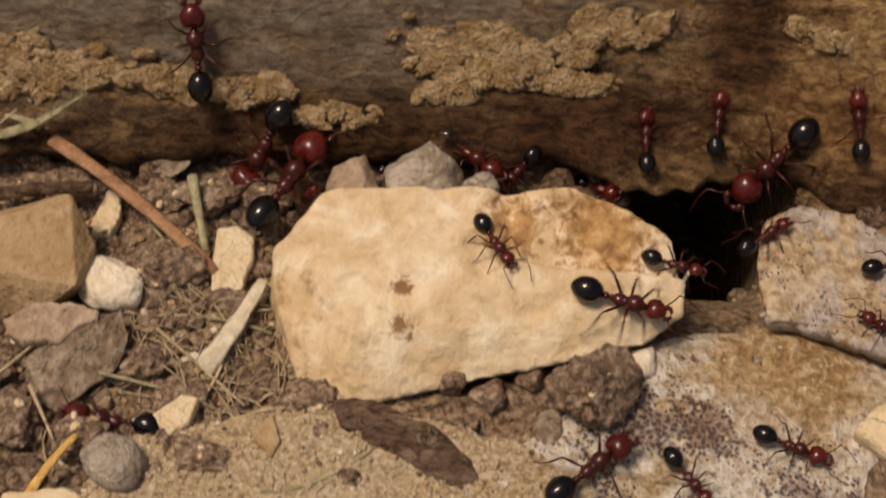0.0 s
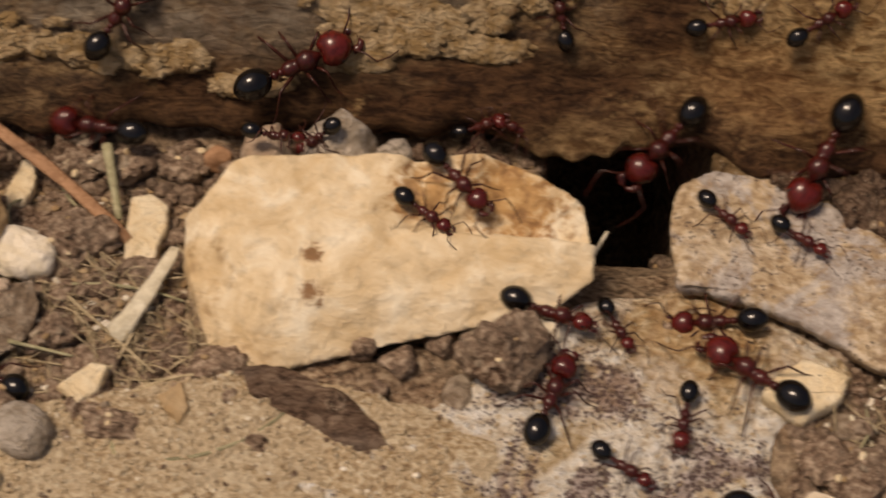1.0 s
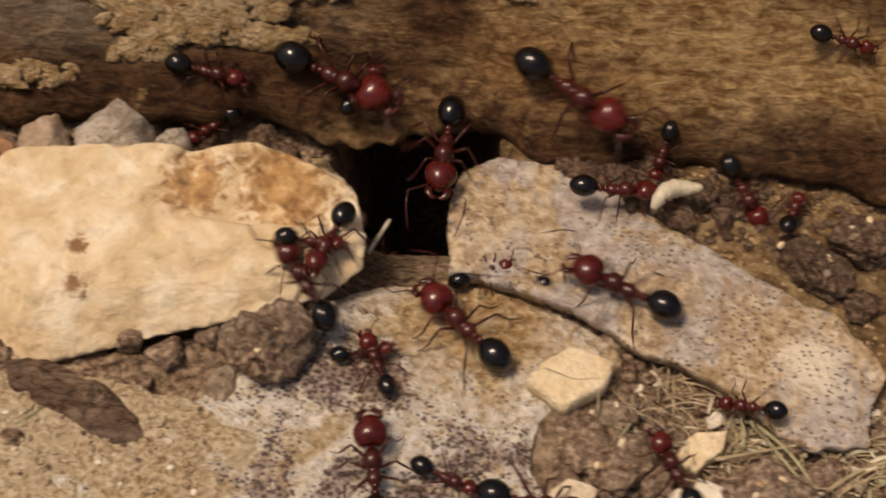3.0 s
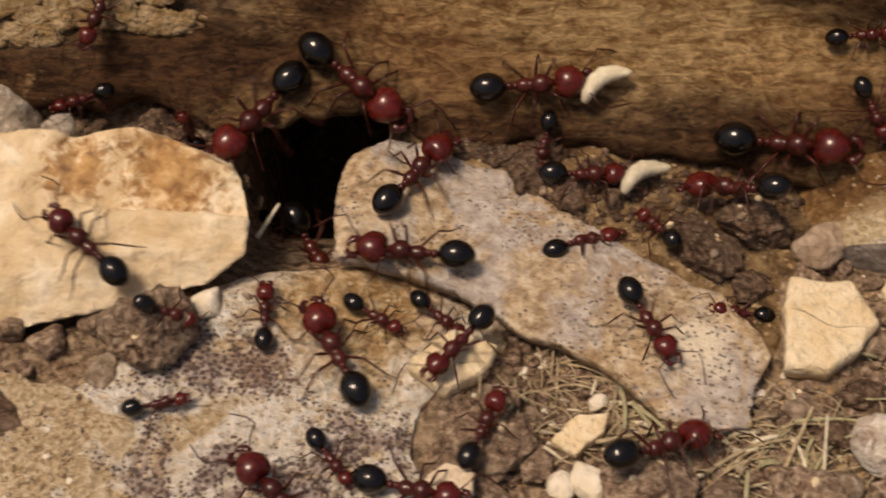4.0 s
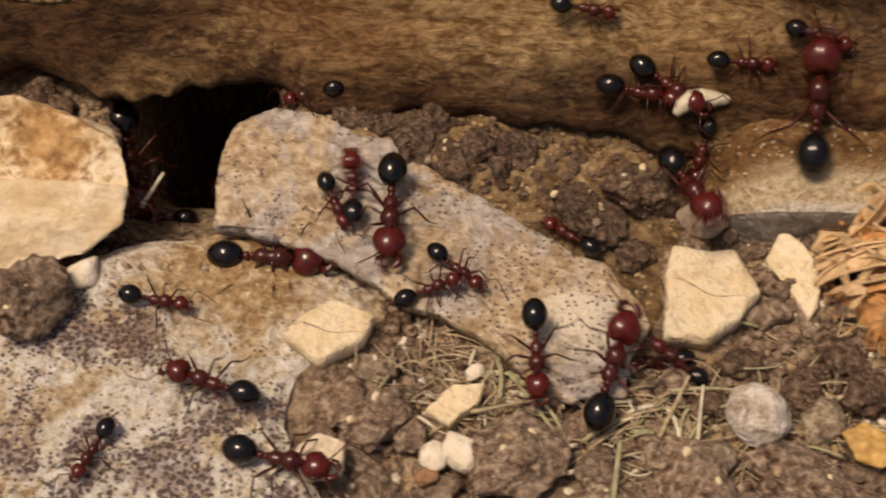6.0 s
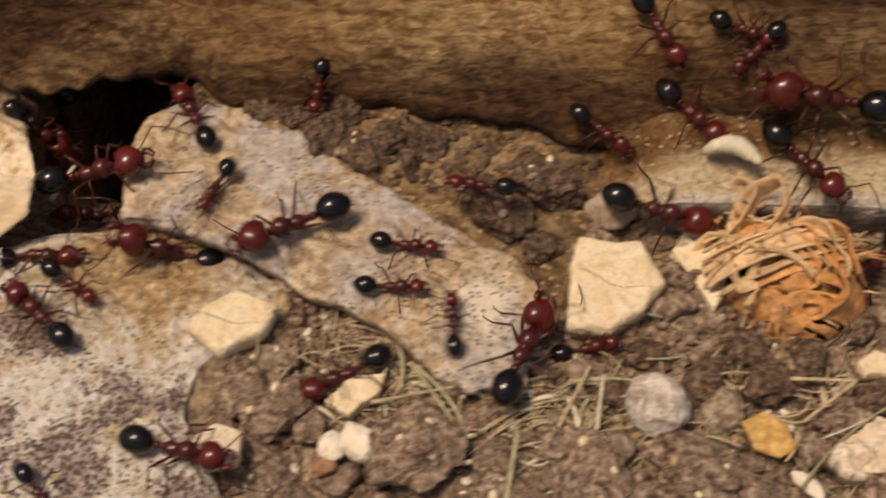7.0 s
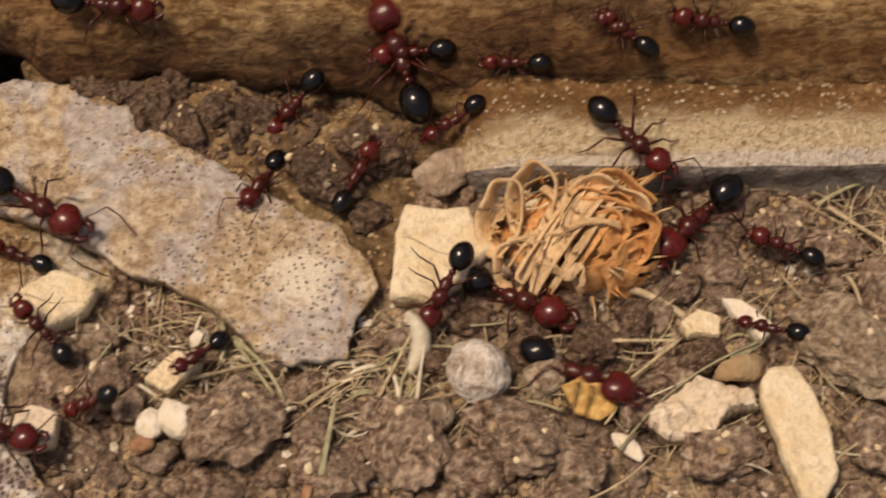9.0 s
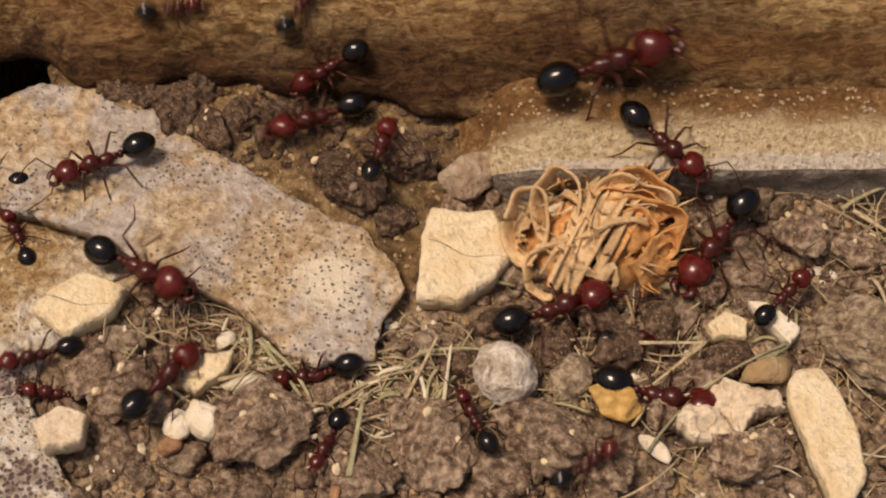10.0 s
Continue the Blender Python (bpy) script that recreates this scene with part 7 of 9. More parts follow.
    crawl("minor", 0.70, [
        (0, 45.9, 4.9, 3.3, 4, -1, 14), (0.5, 46.4, 2.8, 3.4, 4, 1, 0), (1, 45.1, 3.6, 3.4, 3, 3, -39), (1.27, 46.8, 5.1, 3.4, 4, 1, -6),
        (1.5, 48.5, 6.6, 3.4, -1, 2, 27), (1.73, 52.43, 6.54, 3.92, 20, 3, 21), (2, 56.44, 6.74, 4.31, 6, 5, 20), (2.27, 62.26, 7.24, 3.23, 17, 17, 30),
        (2.5, 68.05, 8.17, 1.78, 9, 13, 42), (3.27, 66.23, 3.7, 3.8, -8, 12, 80), (4, 65, 1.93, 2.33, -29, 16, 120), (4.27, 65.44, -1.4, 1.63, 6, -10, 152),
        (4.5, 65.7, -6, 2.6, 4, -9, 164), (5, 66.7, -8.1, 2.4, -1, -6, 134), (6, 67.21, -2.46, 1.57, -10, 5, 140), (7, 67.26, -0.63, 5.73, -2, -3, 175),
        (7.27, 62.1, 2.21, 2.02, -39, 27, 160), (7.5, 57, 1.2, 3, 7, -13, -173), (7.55, 57, 1.2, 3, 7, -13, -173), (7.67, 45.1, 5.5, -1.9, 0, -8, 179),
        (7.8, 33.1, 9.7, -6.8, -8, -5, 172), (7.93, 21.1, 14, -11.7, -17, -3, 168), (10, 21.1, 14, -11.7, -17, -3, 168)])
    crawl("minor", 0.70, [
        (0, 58.4, 8.1, 2.5, -17, 1, -176), (0.53, 58.4, 8.1, 2.5, -17, 1, -176), (0.7, 51.3, 7.2, 3.1, -5, -2, -145), (0.87, 44.5, 6.8, 3.3, 0, 5, -76),
        (0.95, 37.5, 6.1, 3.7, 1, 6, -46), (1, 37.5, 6.1, 3.7, 1, 6, -46), (1.5, 38.7, 3.7, 3.6, 1, 5, -48), (2, 41.4, 1.9, 3.5, 3, 4, -16),
        (2.5, 46.4, -2, 3.4, 6, 3, -29), (3.27, 41.5, -4, 0.7, 44, 15, -20), (4, 36.5, -8.5, 1.4, 6, 3, -33), (4.5, 40.8, -10.4, 1.6, -3, -3, 27),
        (5, 41.9, -10, 1.7, -2, 6, 54), (5.5, 43, -5.5, 3.3, 46, -20, -4), (6, 44, 0, 3.5, 0, 6, -67), (6.5, 44.9, 6, 3.2, -1, 5, -92), (7, 41.4, 0.7, 3.7, -4, 3, -114),
        (7.5, 38.4, -3.5, 2.4, -30, 21, -166), (7.73, 33.1, -2.7, 1.6, -26, 13, -177), (7.93, 27.8, -2, 0.8, -17, -1, 175), (10, 27.8, -2, 0.8, -17, -1, 175)])
    crawl("major", 1.12, [
        (0, 66.1, -5.3, 2.64, -17, 1, -177), (1.53, 66.1, -5.3, 2.64, -17, 1, -177), (1.77, 59.8, -5.7, 2.84, -4, -2, 172), (2, 53.4, -6.3, 3.34, -5, -2, 159),
        (2.5, 53, -5.8, 3.24, -4, -3, 145), (3.27, 46.7, -4.4, 3.44, -6, -3, 160), (4, 40.4, -3.1, 3.94, -8, -1, 175), (4.5, 39.2, -3.3, 3.94, -14, 0, 163),
        (5, 36.1, 0.2, 4.24, -4, -4, 156), (5.5, 36.7, -2.8, 4.14, -30, 0, 163), (6, 37.17, -5.48, 3.59, -159, -3, -6), (6.5, 37.4, -7.1, 1.64, 4, 4, -34),
        (6.67, 37.23, -6.23, 1.37, 45, 17, -51), (6.83, 37.07, -5.33, 1.11, -12, 6, -158), (7, 36.84, -4.55, 0.91, -33, -32, -176), (7.13, 31.3, -5, 1.54, -5, 2, 180),
        (7.3, 25.5, -4.9, 1.54, -5, 0, -179), (7.47, 20.3, -6.1, 3.14, -18, 0, -179), (10, 20.3, -6.1, 3.14, -18, 0, -179)])
    crawl("media", 0.89, [
        (0, 26.3, 8, -22.43, -12, -14, -46), (1.07, 26.3, 8, -22.43, -12, -14, -46), (1.2, 28.5, 8.2, -13.63, -10, -1, -2), (1.33, 30.8, 8.4, -4.93, -3, -1, 12),
        (1.45, 33.1, 8.5, 3.87, 3, -4, 15), (1.5, 33.1, 8.5, 3.87, 3, -4, 15), (1.73, 36.7, 9, 3.97, 6, 2, 13), (2, 40.5, 10, 3.47, -1, 1, 10),
        (2.5, 45.3, 8.3, 3.37, -1, 9, -3), (3.27, 50.91, 6.29, 5.42, -3, 0, -2), (4, 56.98, 7.66, 3.58, 12, 6, 4), (4.5, 57.36, 8.15, 3.82, -6, 21, 21),
        (5, 54.35, 10.05, 3.02, 15, 4, 34), (5.3, 60.4, 11.54, 2.85, 14, -11, 13), (5.6, 66.2, 10.4, 5.77, 20, -1, 2), (5.9, 72.2, 10.3, 7.47, -18, -1, -7),
        (6.2, 78.22, 10.83, 8.57, 34, 12, -30), (6.5, 84, 10.1, 10.97, 38, 16, -40), (7, 88.04, 6.72, 8.32, 14, 7, -48), (7.5, 86.92, 4.51, 7.38, 14, -10, -82),
        (7.73, 84.95, 2.06, 6, 18, 2, -94), (8, 83.01, 0.85, 2.96, 29, 27, -96), (8.27, 82.48, -3.23, 3.47, 48, 2, -88), (8.5, 81.9, -6.8, 3.27, -6, -2, -86),
        (9, 80, -13.5, 2.87, -36, 22, -121), (9.27, 75.62, -16.08, 0.41, 39, 21, -134), (9.5, 71.34, -21.87, 2.99, -43, -159, 43), (10, 66.2, -22.87, 1.21, -93, 167, 6)], LARVAE[0])
    crawl("media", 0.72, [
        (0, 16.85, 17.58, -0.11, 44, -27, -49), (0.17, 18.6, 16.71, 1.06, 54, -37, -45), (0.33, 20.3, 15.7, 2.52, -47, 16, 154), (0.5, 22.06, 15.46, 3.12, -28, -12, 172),
        (0.55, 22.06, 15.46, 3.12, -28, -12, 172), (0.63, 24.1, 14.3, -5.58, -28, 12, 167), (0.8, 26.2, 13.4, -14.68, -14, 18, -149), (0.93, 28.3, 12.6, -23.68, 9, 16, -58),
        (10, 28.3, 12.6, -23.68, 9, 16, -58)])
    crawl("media", 0.73, [
        (0, 34.58, 50.18, -39.66, -69, 12, 112), (0.05, 34.58, 50.16, -39.64, -69, 12, 111), (0.13, 31.6, 35, -33.38, -37, -5, 114), (0.3, 29, 22.1, -29.78, 3, 24, -123),
        (0.47, 26.4, 9.2, -26.08, -4, 17, -104), (10, 26.4, 9.2, -26.08, -4, 17, -104)])
    crawl("minor", 0.70, [
        (0, 33, 7.8, 3.66, 2, -6, 36), (0.5, 35.8, 9.4, 3.96, 4, 4, -13), (0.55, 35.8, 9.4, 3.96, 4, 4, -13), (0.67, 35.6, 19, -7.34, 9, 5, -16),
        (0.83, 35.5, 28.6, -18.64, 14, 6, -20), (0.95, 35.54, 38.99, -30.94, 19, 8, -27), (1, 35.54, 39, -30.97, 19, 8, -27), (1.27, 35.8, 34.1, -27.94, 11, 17, -56),
        (1.5, 36.12, 29.52, -25.27, 0, 20, -92), (1.73, 35.82, 32.36, -31.09, 74, 8, -70), (2, 35.1, 31.07, -31.9, 63, -20, -60), (2.05, 35.6, 35.8, -37.64, 48, -20, -60),
        (2.17, 34.8, 23.9, -23.74, 25, -26, -32), (2.33, 34, 12, -9.74, 3, -19, 13), (2.45, 33.2, 0.1, 4.16, 2, -5, 40), (2.5, 33.2, 0.1, 4.16, 2, -5, 40),
        (3.27, 37.8, -3.2, 1.26, 34, -4, -4), (4, 42.5, -8.7, 1.46, -8, 8, -40), (4.5, 45.9, -12.1, 3.26, -14, 4, -31), (5, 49.19, -12.39, 0.94, -9, -2, -29),
        (5.73, 52.7, -10.7, 3.16, 38, -15, -6), (6.5, 56.2, -7.3, 2.96, 6, -1, 43), (7, 60.2, -5.5, 2.66, 5, 1, -8), (7.5, 60, -4.1, 2.66, 6, 1, 0),
        (7.55, 60, -4.1, 2.66, 6, 1, 0), (7.67, 47.4, 0, -2.24, 10, -1, 11), (7.8, 34.8, 4, -7.24, -12, -6, 154), (7.93, 22.1, 8.1, -12.14, -17, -3, 170),
        (10, 22.1, 8.1, -12.14, -17, -3, 170)])
    crawl("media", 0.79, [
        (0, -15.2, -43.1, 0.84, -3, -17, 100), (1.53, -15.2, -43.1, 0.84, -3, -17, 100), (1.7, -16.5, -35.3, 1.14, 3, -7, 80), (1.87, -17.8, -27.4, 1.24, 4, -6, 59),
        (1.95, -19.2, -19.41, 1.04, 7, -1, 41), (2, -19.2, -19.41, 1.04, 7, -1, 41), (2.17, -13.2, -19.6, 1.44, 7, -3, 24), (2.33, -7.4, -19.6, 1.54, 7, 1, 7),
        (2.5, -1.44, -19.67, 1.71, 13, -4, -9), (2.67, -0.4, -26.9, 1.14, 5, 4, -31), (2.8, 0.8, -34.3, 1.04, 4, 4, -58), (2.93, 2, -41.7, 0.74, 3, 17, -80),
        (10, 2, -41.7, 0.74, 3, 17, -80)])
    crawl("minor", 0.70, [
        (0, 69.3, 18.4, -1, -18, 0, -179), (1.07, 69.3, 18.4, -1, -18, 0, -179), (1.27, 62, 15.2, 2.1, 28, 27, -128), (1.5, 57.4, 18.2, -1.4, -4, 4, -99),
        (2, 54.33, 12.31, 4.21, 1, 28, -108), (2.5, 54.52, 12.6, 5.5, -5, 49, -126), (3.5, 53.79, 12.23, 4.73, -6, 36, -102), (4.5, 52.51, 10.92, 4.68, -21, 37, -108),
        (5, 52.14, 11.86, 3.97, -1, 3, -102), (6.5, 52, 16.5, -0.9, 6, -6, -81), (6.55, 52, 16.5, -0.9, 6, -6, -81), (6.67, 52.5, 18.2, 11.7, 57, -19, 9),
        (6.8, 52.8, 23, 21, 11, -52, 76), (6.93, 53, 28.5, 30.1, 1, -18, 87), (10, 53, 28.5, 30.1, 1, -18, 87)])
    crawl("media", 0.85, [
        (0, 62.3, 14, 2.45, 3, 12, -118), (2, 61.31, 11.3, 5.4, -18, 49, -125), (2.5, 64.47, 11.44, 5.08, -10, 58, -89), (3, 62.4, 9.24, 3.35, 27, 37, -51),
        (3.5, 59.54, 5.37, 3.53, 35, 9, -16), (4, 56.64, 1.18, 3.85, 144, 7, 23), (4.5, 59, 2.3, 0.45, -6, 12, 4), (5, 56.1, 0.5, 3.15, 2, 11, 21),
        (5.5, 50.9, 1, 3.45, 5, -3, 49), (6, 45.7, 1.7, 3.55, 0, -5, 94), (6.5, 40.5, 2.4, 3.55, 0, -5, 122), (6.73, 39.5, 6, 3.75, -1, -6, 120),
        (7, 38.4, 9.8, 3.55, 2, -6, 118), (7.05, 38.4, 9.8, 3.55, 2, -6, 118), (7.13, 31.8, 8.9, 4.65, -16, -13, 141), (7.3, 25.2, 8, 5.75, -19, -6, 164),
        (7.47, 18.6, 7.1, 6.85, -17, 1, -176), (10, 18.6, 7.1, 6.85, -17, 1, -176)])
    crawl("minor", 0.70, [
        (0, 64.4, 20.3, 17.67, -18, 0, -180), (1.07, 64.4, 20.3, 17.67, -18, 0, -180), (1.2, 60.5, 20.6, 17.27, -57, 1, 178), (1.33, 56.4, 20.5, 17.17, 57, -3, 5),
        (1.5, 52.4, 20.4, 17.17, 57, -3, 1), (2, 59.2, 21, 18.07, 57, 2, -4), (2.5, 65, 19.6, 16.37, 58, 20, -19), (3, 71.4, 18.4, 16.37, 56, 12, -11),
        (3.5, 78.2, 18.3, 15.47, 60, 2, -3), (4, 84.5, 16.7, 15.87, 62, -15, -9), (4.5, 88.7, 14.8, 15.97, 56, 7, -20), (5, 90.4, 12.7, 15.17, 43, 3, -16),
        (7, 92.8, 11.9, 15.37, 45, 9, -22), (7.17, 98.2, 11.3, 16.17, 40, 23, -32), (7.33, 103.7, 11, 16.47, -40, 11, -171), (7.5, 109.2, 10.6, 17.07, -38, -1, 176),
        (8, 107.4, 12.2, 17.57, -36, -10, 164), (8.23, 106.9, 16.6, 26.47, -34, -39, 141), (8.43, 106.8, 22.9, 33.57, -1, -18, 92),
        (10, 106.8, 22.9, 33.57, -1, -18, 92)])
    crawl("media", 0.74, [
        (0, 28.5, 8.3, -25.58, 0, 18, 88), (1.53, 28.5, 8.3, -25.58, 0, 18, 88), (1.7, 28.9, 22, -31.78, -5, 2, 58), (1.87, 29.3, 35.6, -37.98, 9, -6, 1),
        (1.95, 29.73, 49.67, -44.82, 20, 20, -14), (2, 29.73, 49.67, -44.82, 20, 20, -14), (2.27, 31.84, 50.31, -43.81, 59, -44, -25), (2.5, 33.91, 50.37, -42.2, 48, -79, 14),
        (2.55, 33.9, 50.38, -42.21, 50, -79, 12), (2.67, 31.4, 34.3, -32.18, 19, -5, 16), (2.8, 29, 23.3, -27.78, 8, 17, -64), (2.93, 26.7, 12.2, -23.38, -4, 17, -105),
        (10, 26.7, 12.2, -23.38, -4, 17, -105)], LARVAE[1])
    crawl("minor", 0.70, [
        (0, 69.8, -20, 2.39, -18, 0, 178), (2.03, 69.8, -20, 2.39, -18, 0, 178), (2.27, 63.6, -18.6, -0.21, -44, 22, 162), (2.5, 56.6, -18.7, -0.41, 11, 10, 171),
        (3, 61, -16.9, 2.89, -44, 21, 157), (3.5, 66.1, -12.7, 2.59, -5, -2, 179), (4, 71.8, -7, -0.01, -1, -18, -176), (4.27, 73.6, -11.8, 1.99, 5, -18, 161),
        (4.5, 76.05, -14.78, 1.46, 32, -19, 160), (6.5, 74.53, -15.84, -0.66, -9, -2, -167), (6.67, 75.44, -15.9, 0.05, -4, -3, -172), (6.83, 76.38, -15.41, -0.14, 20, -5, 15),
        (7, 77.3, -14.9, -0.21, 29, -8, 10), (7.17, 75.47, -15.9, 0.05, -1, 3, -9), (7.33, 73.59, -17, 0.39, -6, -3, -125), (7.5, 71.74, -19.51, 2.89, -4, -154, 41),
        (7.67, 73.9, -18.3, -0.01, -5, 2, -171), (7.83, 76.1, -18.9, -0.01, -12, 4, 103), (8, 78.3, -19.7, 0.29, -12, 7, 78), (8.05, 78.3, -19.7, 0.29, -12, 7, 78),
        (8.23, 78.2, -31.5, -0.51, -52, -1, -175), (8.43, 78, -43.6, -0.91, 0, 17, -91), (10, 78, -43.6, -0.91, 0, 17, -91)])
    crawl("media", 0.85, [
        (0, 54.1, -39.7, -1.14, 1, -17, 86), (2.03, 54.1, -39.7, -1.14, 1, -17, 86), (2.27, 55, -32.2, -1.34, -2, -6, 109), (2.5, 55, -26.8, 2.46, -3, 13, 131),
        (3.27, 51.1, -23.54, 0.97, 11, -21, 98), (4, 46.9, -21.8, 2.16, -5, -4, 66), (4.5, 45.9, -22.61, 1.31, -32, 9, 93), (5, 44.3, -27.4, 2.86, -2, 3, 138),
        (5.13, 44.4, -32.3, 1.26, -6, 0, 168), (5.3, 44.6, -37.9, 0.86, -3, 9, -118), (5.47, 44.8, -43.7, 0.96, 0, 17, -88), (10, 44.8, -43.7, 0.96, 0, 17, -88)])
    crawl("minor", 0.90, [
        (0, -7, 35.7, 30.96, 0, 18, -91), (1.53, -7, 35.7, 30.96, 0, 18, -91), (1.7, -7, 30.2, 23.96, -37, 43, -135), (1.87, -7.1, 25.8, 16.36, -57, 0, -175),
        (1.95, -7.31, 21.43, 8.52, -27, -11, 155), (2, -7.31, 21.43, 8.52, -27, -11, 155), (2.17, -2.95, 20.58, 7.46, -19, -19, 126), (2.33, 1.52, 19.36, 6.76, 31, -18, 28),
        (2.5, 5.66, 18.76, 5.55, 39, -14, 6), (3, 6.24, 20.57, 7.3, 21, 9, -10), (3.5, 6.78, 22.02, 9.54, 5, 28, -82), (4, 7.24, 23.02, 12.09, -17, 31, -115),
        (4.5, 7.98, 22.54, 10.59, -8, 50, -106), (5, 10.25, 22.11, 10.03, 6, 39, -83), (5.05, 10.25, 22.11, 10.03, 6, 39, -83), (5.13, 10.9, 25.7, 15.96, 23, 55, -60),
        (5.3, 11.5, 29.4, 21.96, 20, -50, 66), (5.47, 12.1, 33.1, 27.96, 2, -18, 82), (10, 12.1, 33.1, 27.96, 2, -18, 82)])
    crawl("minor", 0.70, [
        (0, -14.4, 13.69, 1.84, 58, -56, -31), (0.5, -15.5, 16, 0.48, 6, 21, 0), (0.73, -11.7, 10.42, 7.61, -2, -2, -25), (1, -8.64, 9.3, 9.7, -38, 4, -6),
        (1.27, -3.3, 9.4, 9.48, -6, -1, -1), (1.5, 2.04, 9.23, 9.53, 94, 7, 10), (1.55, 2.06, 9.22, 9.53, 94, 7, 10), (1.67, 1.31, 22.63, 11.79, 42, -19, 21),
        (1.8, 1.3, 29.1, 21.48, 32, -46, 51), (1.93, 1.4, 35.7, 30.88, 0, -18, 90), (10, 1.4, 35.7, 30.88, 0, -18, 90)])
    crawl("minor", 0.70, [
        (0, 44.2, -3.5, 3.27, -4, -5, 149), (0.5, 44.9, -5.7, 3.27, -17, -3, 148), (0.55, 44.9, -5.7, 3.27, -17, -3, 148), (0.63, 43.6, -17.2, 2.87, -39, -7, -178),
        (0.8, 42.3, -28.6, 2.47, -1, 26, -126), (0.93, 41.4, -39.3, 0.67, -2, 17, -96), (10, 41.4, -39.3, 0.67, -2, 17, -96)])
    crawl("minor", 0.70, [
        (0, -7.3, 35.5, 30.9, -1, 18, -92), (2.03, -7.3, 35.5, 30.9, -1, 18, -92), (2.2, -7.4, 30.6, 24.5, -35, 44, -132), (2.33, -7.7, 26.3, 17.7, -54, -24, 168),
        (2.5, -8.1, 22.4, 10.4, -33, -36, 137), (2.67, -7.4, 26.3, 17.7, -28, -52, 129), (2.8, -6.9, 30.7, 24.6, -11, -54, 106), (2.93, -6.6, 35.7, 31, 1, -18, 85),
        (10, -6.6, 35.7, 31, 1, -18, 85)])
    crawl("major", 1.30, [
        (0, 92.2, 6.8, 9.99, -17, -4, 165), (3.53, 92.2, 6.8, 9.99, -17, -4, 165), (3.7, 87.1, 7.8, 8.79, -47, 21, -176), (3.87, 82.07, 8.76, 7.77, 34, 3, -19),
        (3.95, 77.28, 9.92, 6.3, 31, -8, -14), (4, 77.29, 9.92, 6.3, 32, -8, -14), (4.5, 80.98, 8.72, 6.15, 43, -12, -15), (5, 80.96, 9.17, 7.87, 33, -7, -7),
        (5.67, 87.5, 8.1, 9.59, 44, -15, 1), (6.33, 94.1, 7.1, 11.09, -43, -10, 163), (7, 101, 7, 11.69, -59, -9, 176), (7.27, 97.5, 6.8, 11.49, -59, 1, 179),
        (7.5, 94, 7, 10.89, -44, 11, -177), (7.73, 89.1, 7.5, 9.49, -46, 14, 179), (8, 84.2, 8.7, 7.19, -60, 18, 173), (8.27, 80.63, 7.71, 6.31, -81, 15, 164),
        (8.5, 77.02, 6.76, 5.22, -35, 20, 167), (8.73, 77.16, 8.28, 6.39, -6, 9, 165), (9, 77.21, 10.6, 6.81, -17, -26, 109), (9.27, 80.97, 8.74, 7.32, -2, -31, 74),
        (9.5, 84.76, 7.57, 7.18, 10, -15, 32), (9.73, 89.3, 7.2, 8.99, 41, -30, 15), (10, 93.9, 6.9, 10.89, 42, -15, 9)])
    crawl("major", 1.11, [
        (0, 92.3, 2.7, 6.33, -18, -1, 177), (3.53, 92.3, 2.7, 6.33, -18, -1, 177), (3.7, 86.7, 5.2, 3.23, -12, 3, 167), (3.87, 80.18, 6.09, 1.97, -32, 15, 161),
        (3.95, 72.32, 2.64, 6, 22, 29, 151), (4, 72.33, 2.64, 6, 22, 29, 151), (4.27, 70.06, 1.23, 5.52, 3, -6, 166), (4.5, 67.63, -0.87, 5.88, 21, 14, -168),
        (4.73, 65.9, 1.5, 4.33, -3, 5, 170), (5, 64.33, 4.92, 1.49, 7, -4, 151), (5.37, 70.09, 4.21, 1.62, -5, 24, 135), (5.73, 75.29, 1.36, 4.36, -49, 30, -133),
        (6.13, 80.91, 0.19, 5.01, 13, -36, -62), (6.5, 86.49, -0.79, 5.53, 36, 17, -28), (7, 84.24, -0.89, 2.99, 26, 15, -9), (7.5, 84.8, -3.68, 1.56, 62, 15, -53),
        (7.73, 83.6, -6.9, 3.13, -16, 15, -45), (8, 82.3, -9.1, 3.13, -4, 14, -36), (8.5, 81.7, -11.4, 3.23, 14, 28, -15), (9, 86.97, -13.89, -0.24, 6, -6, -33),
        (9.5, 86.59, -14.73, -0.52, 9, -6, 4), (10, 87.98, -16.33, 0.97, -13, -3, 17)])
    crawl("media", 0.94, [
        (0, 60.2, -40.3, -0.82, 1, -17, 86), (3.53, 60.2, -40.3, -0.82, 1, -17, 86), (3.7, 61.2, -29.6, -0.72, 44, -41, 33), (3.87, 62, -19, -0.12, 22, -4, -42),
        (3.95, 62.4, -9.9, 2.78, 1, 6, -63), (4, 62.4, -9.9, 2.78, 1, 6, -63), (4.5, 62.8, -12.8, 2.88, 0, 6, -66), (5, 63.9, -15.7, 2.78, 1, 6, -58),
        (6.5, 62.7, -17.2, 3.28, 15, 29, -115), (6.73, 58.96, -19.45, 3.77, 34, 144, 20), (7, 55.1, -19.1, 0.08, 12, 7, -153), (7.5, 49.92, -22.55, 2.56, 1, -7, -170),
        (7.67, 49.89, -27.59, -1.14, 18, 5, -143), (7.8, 50.7, -34.9, -0.72, -13, -9, -108), (7.93, 51.8, -42.6, 0.78, 2, 17, -84), (10, 51.8, -42.6, 0.78, 2, 17, -84)])
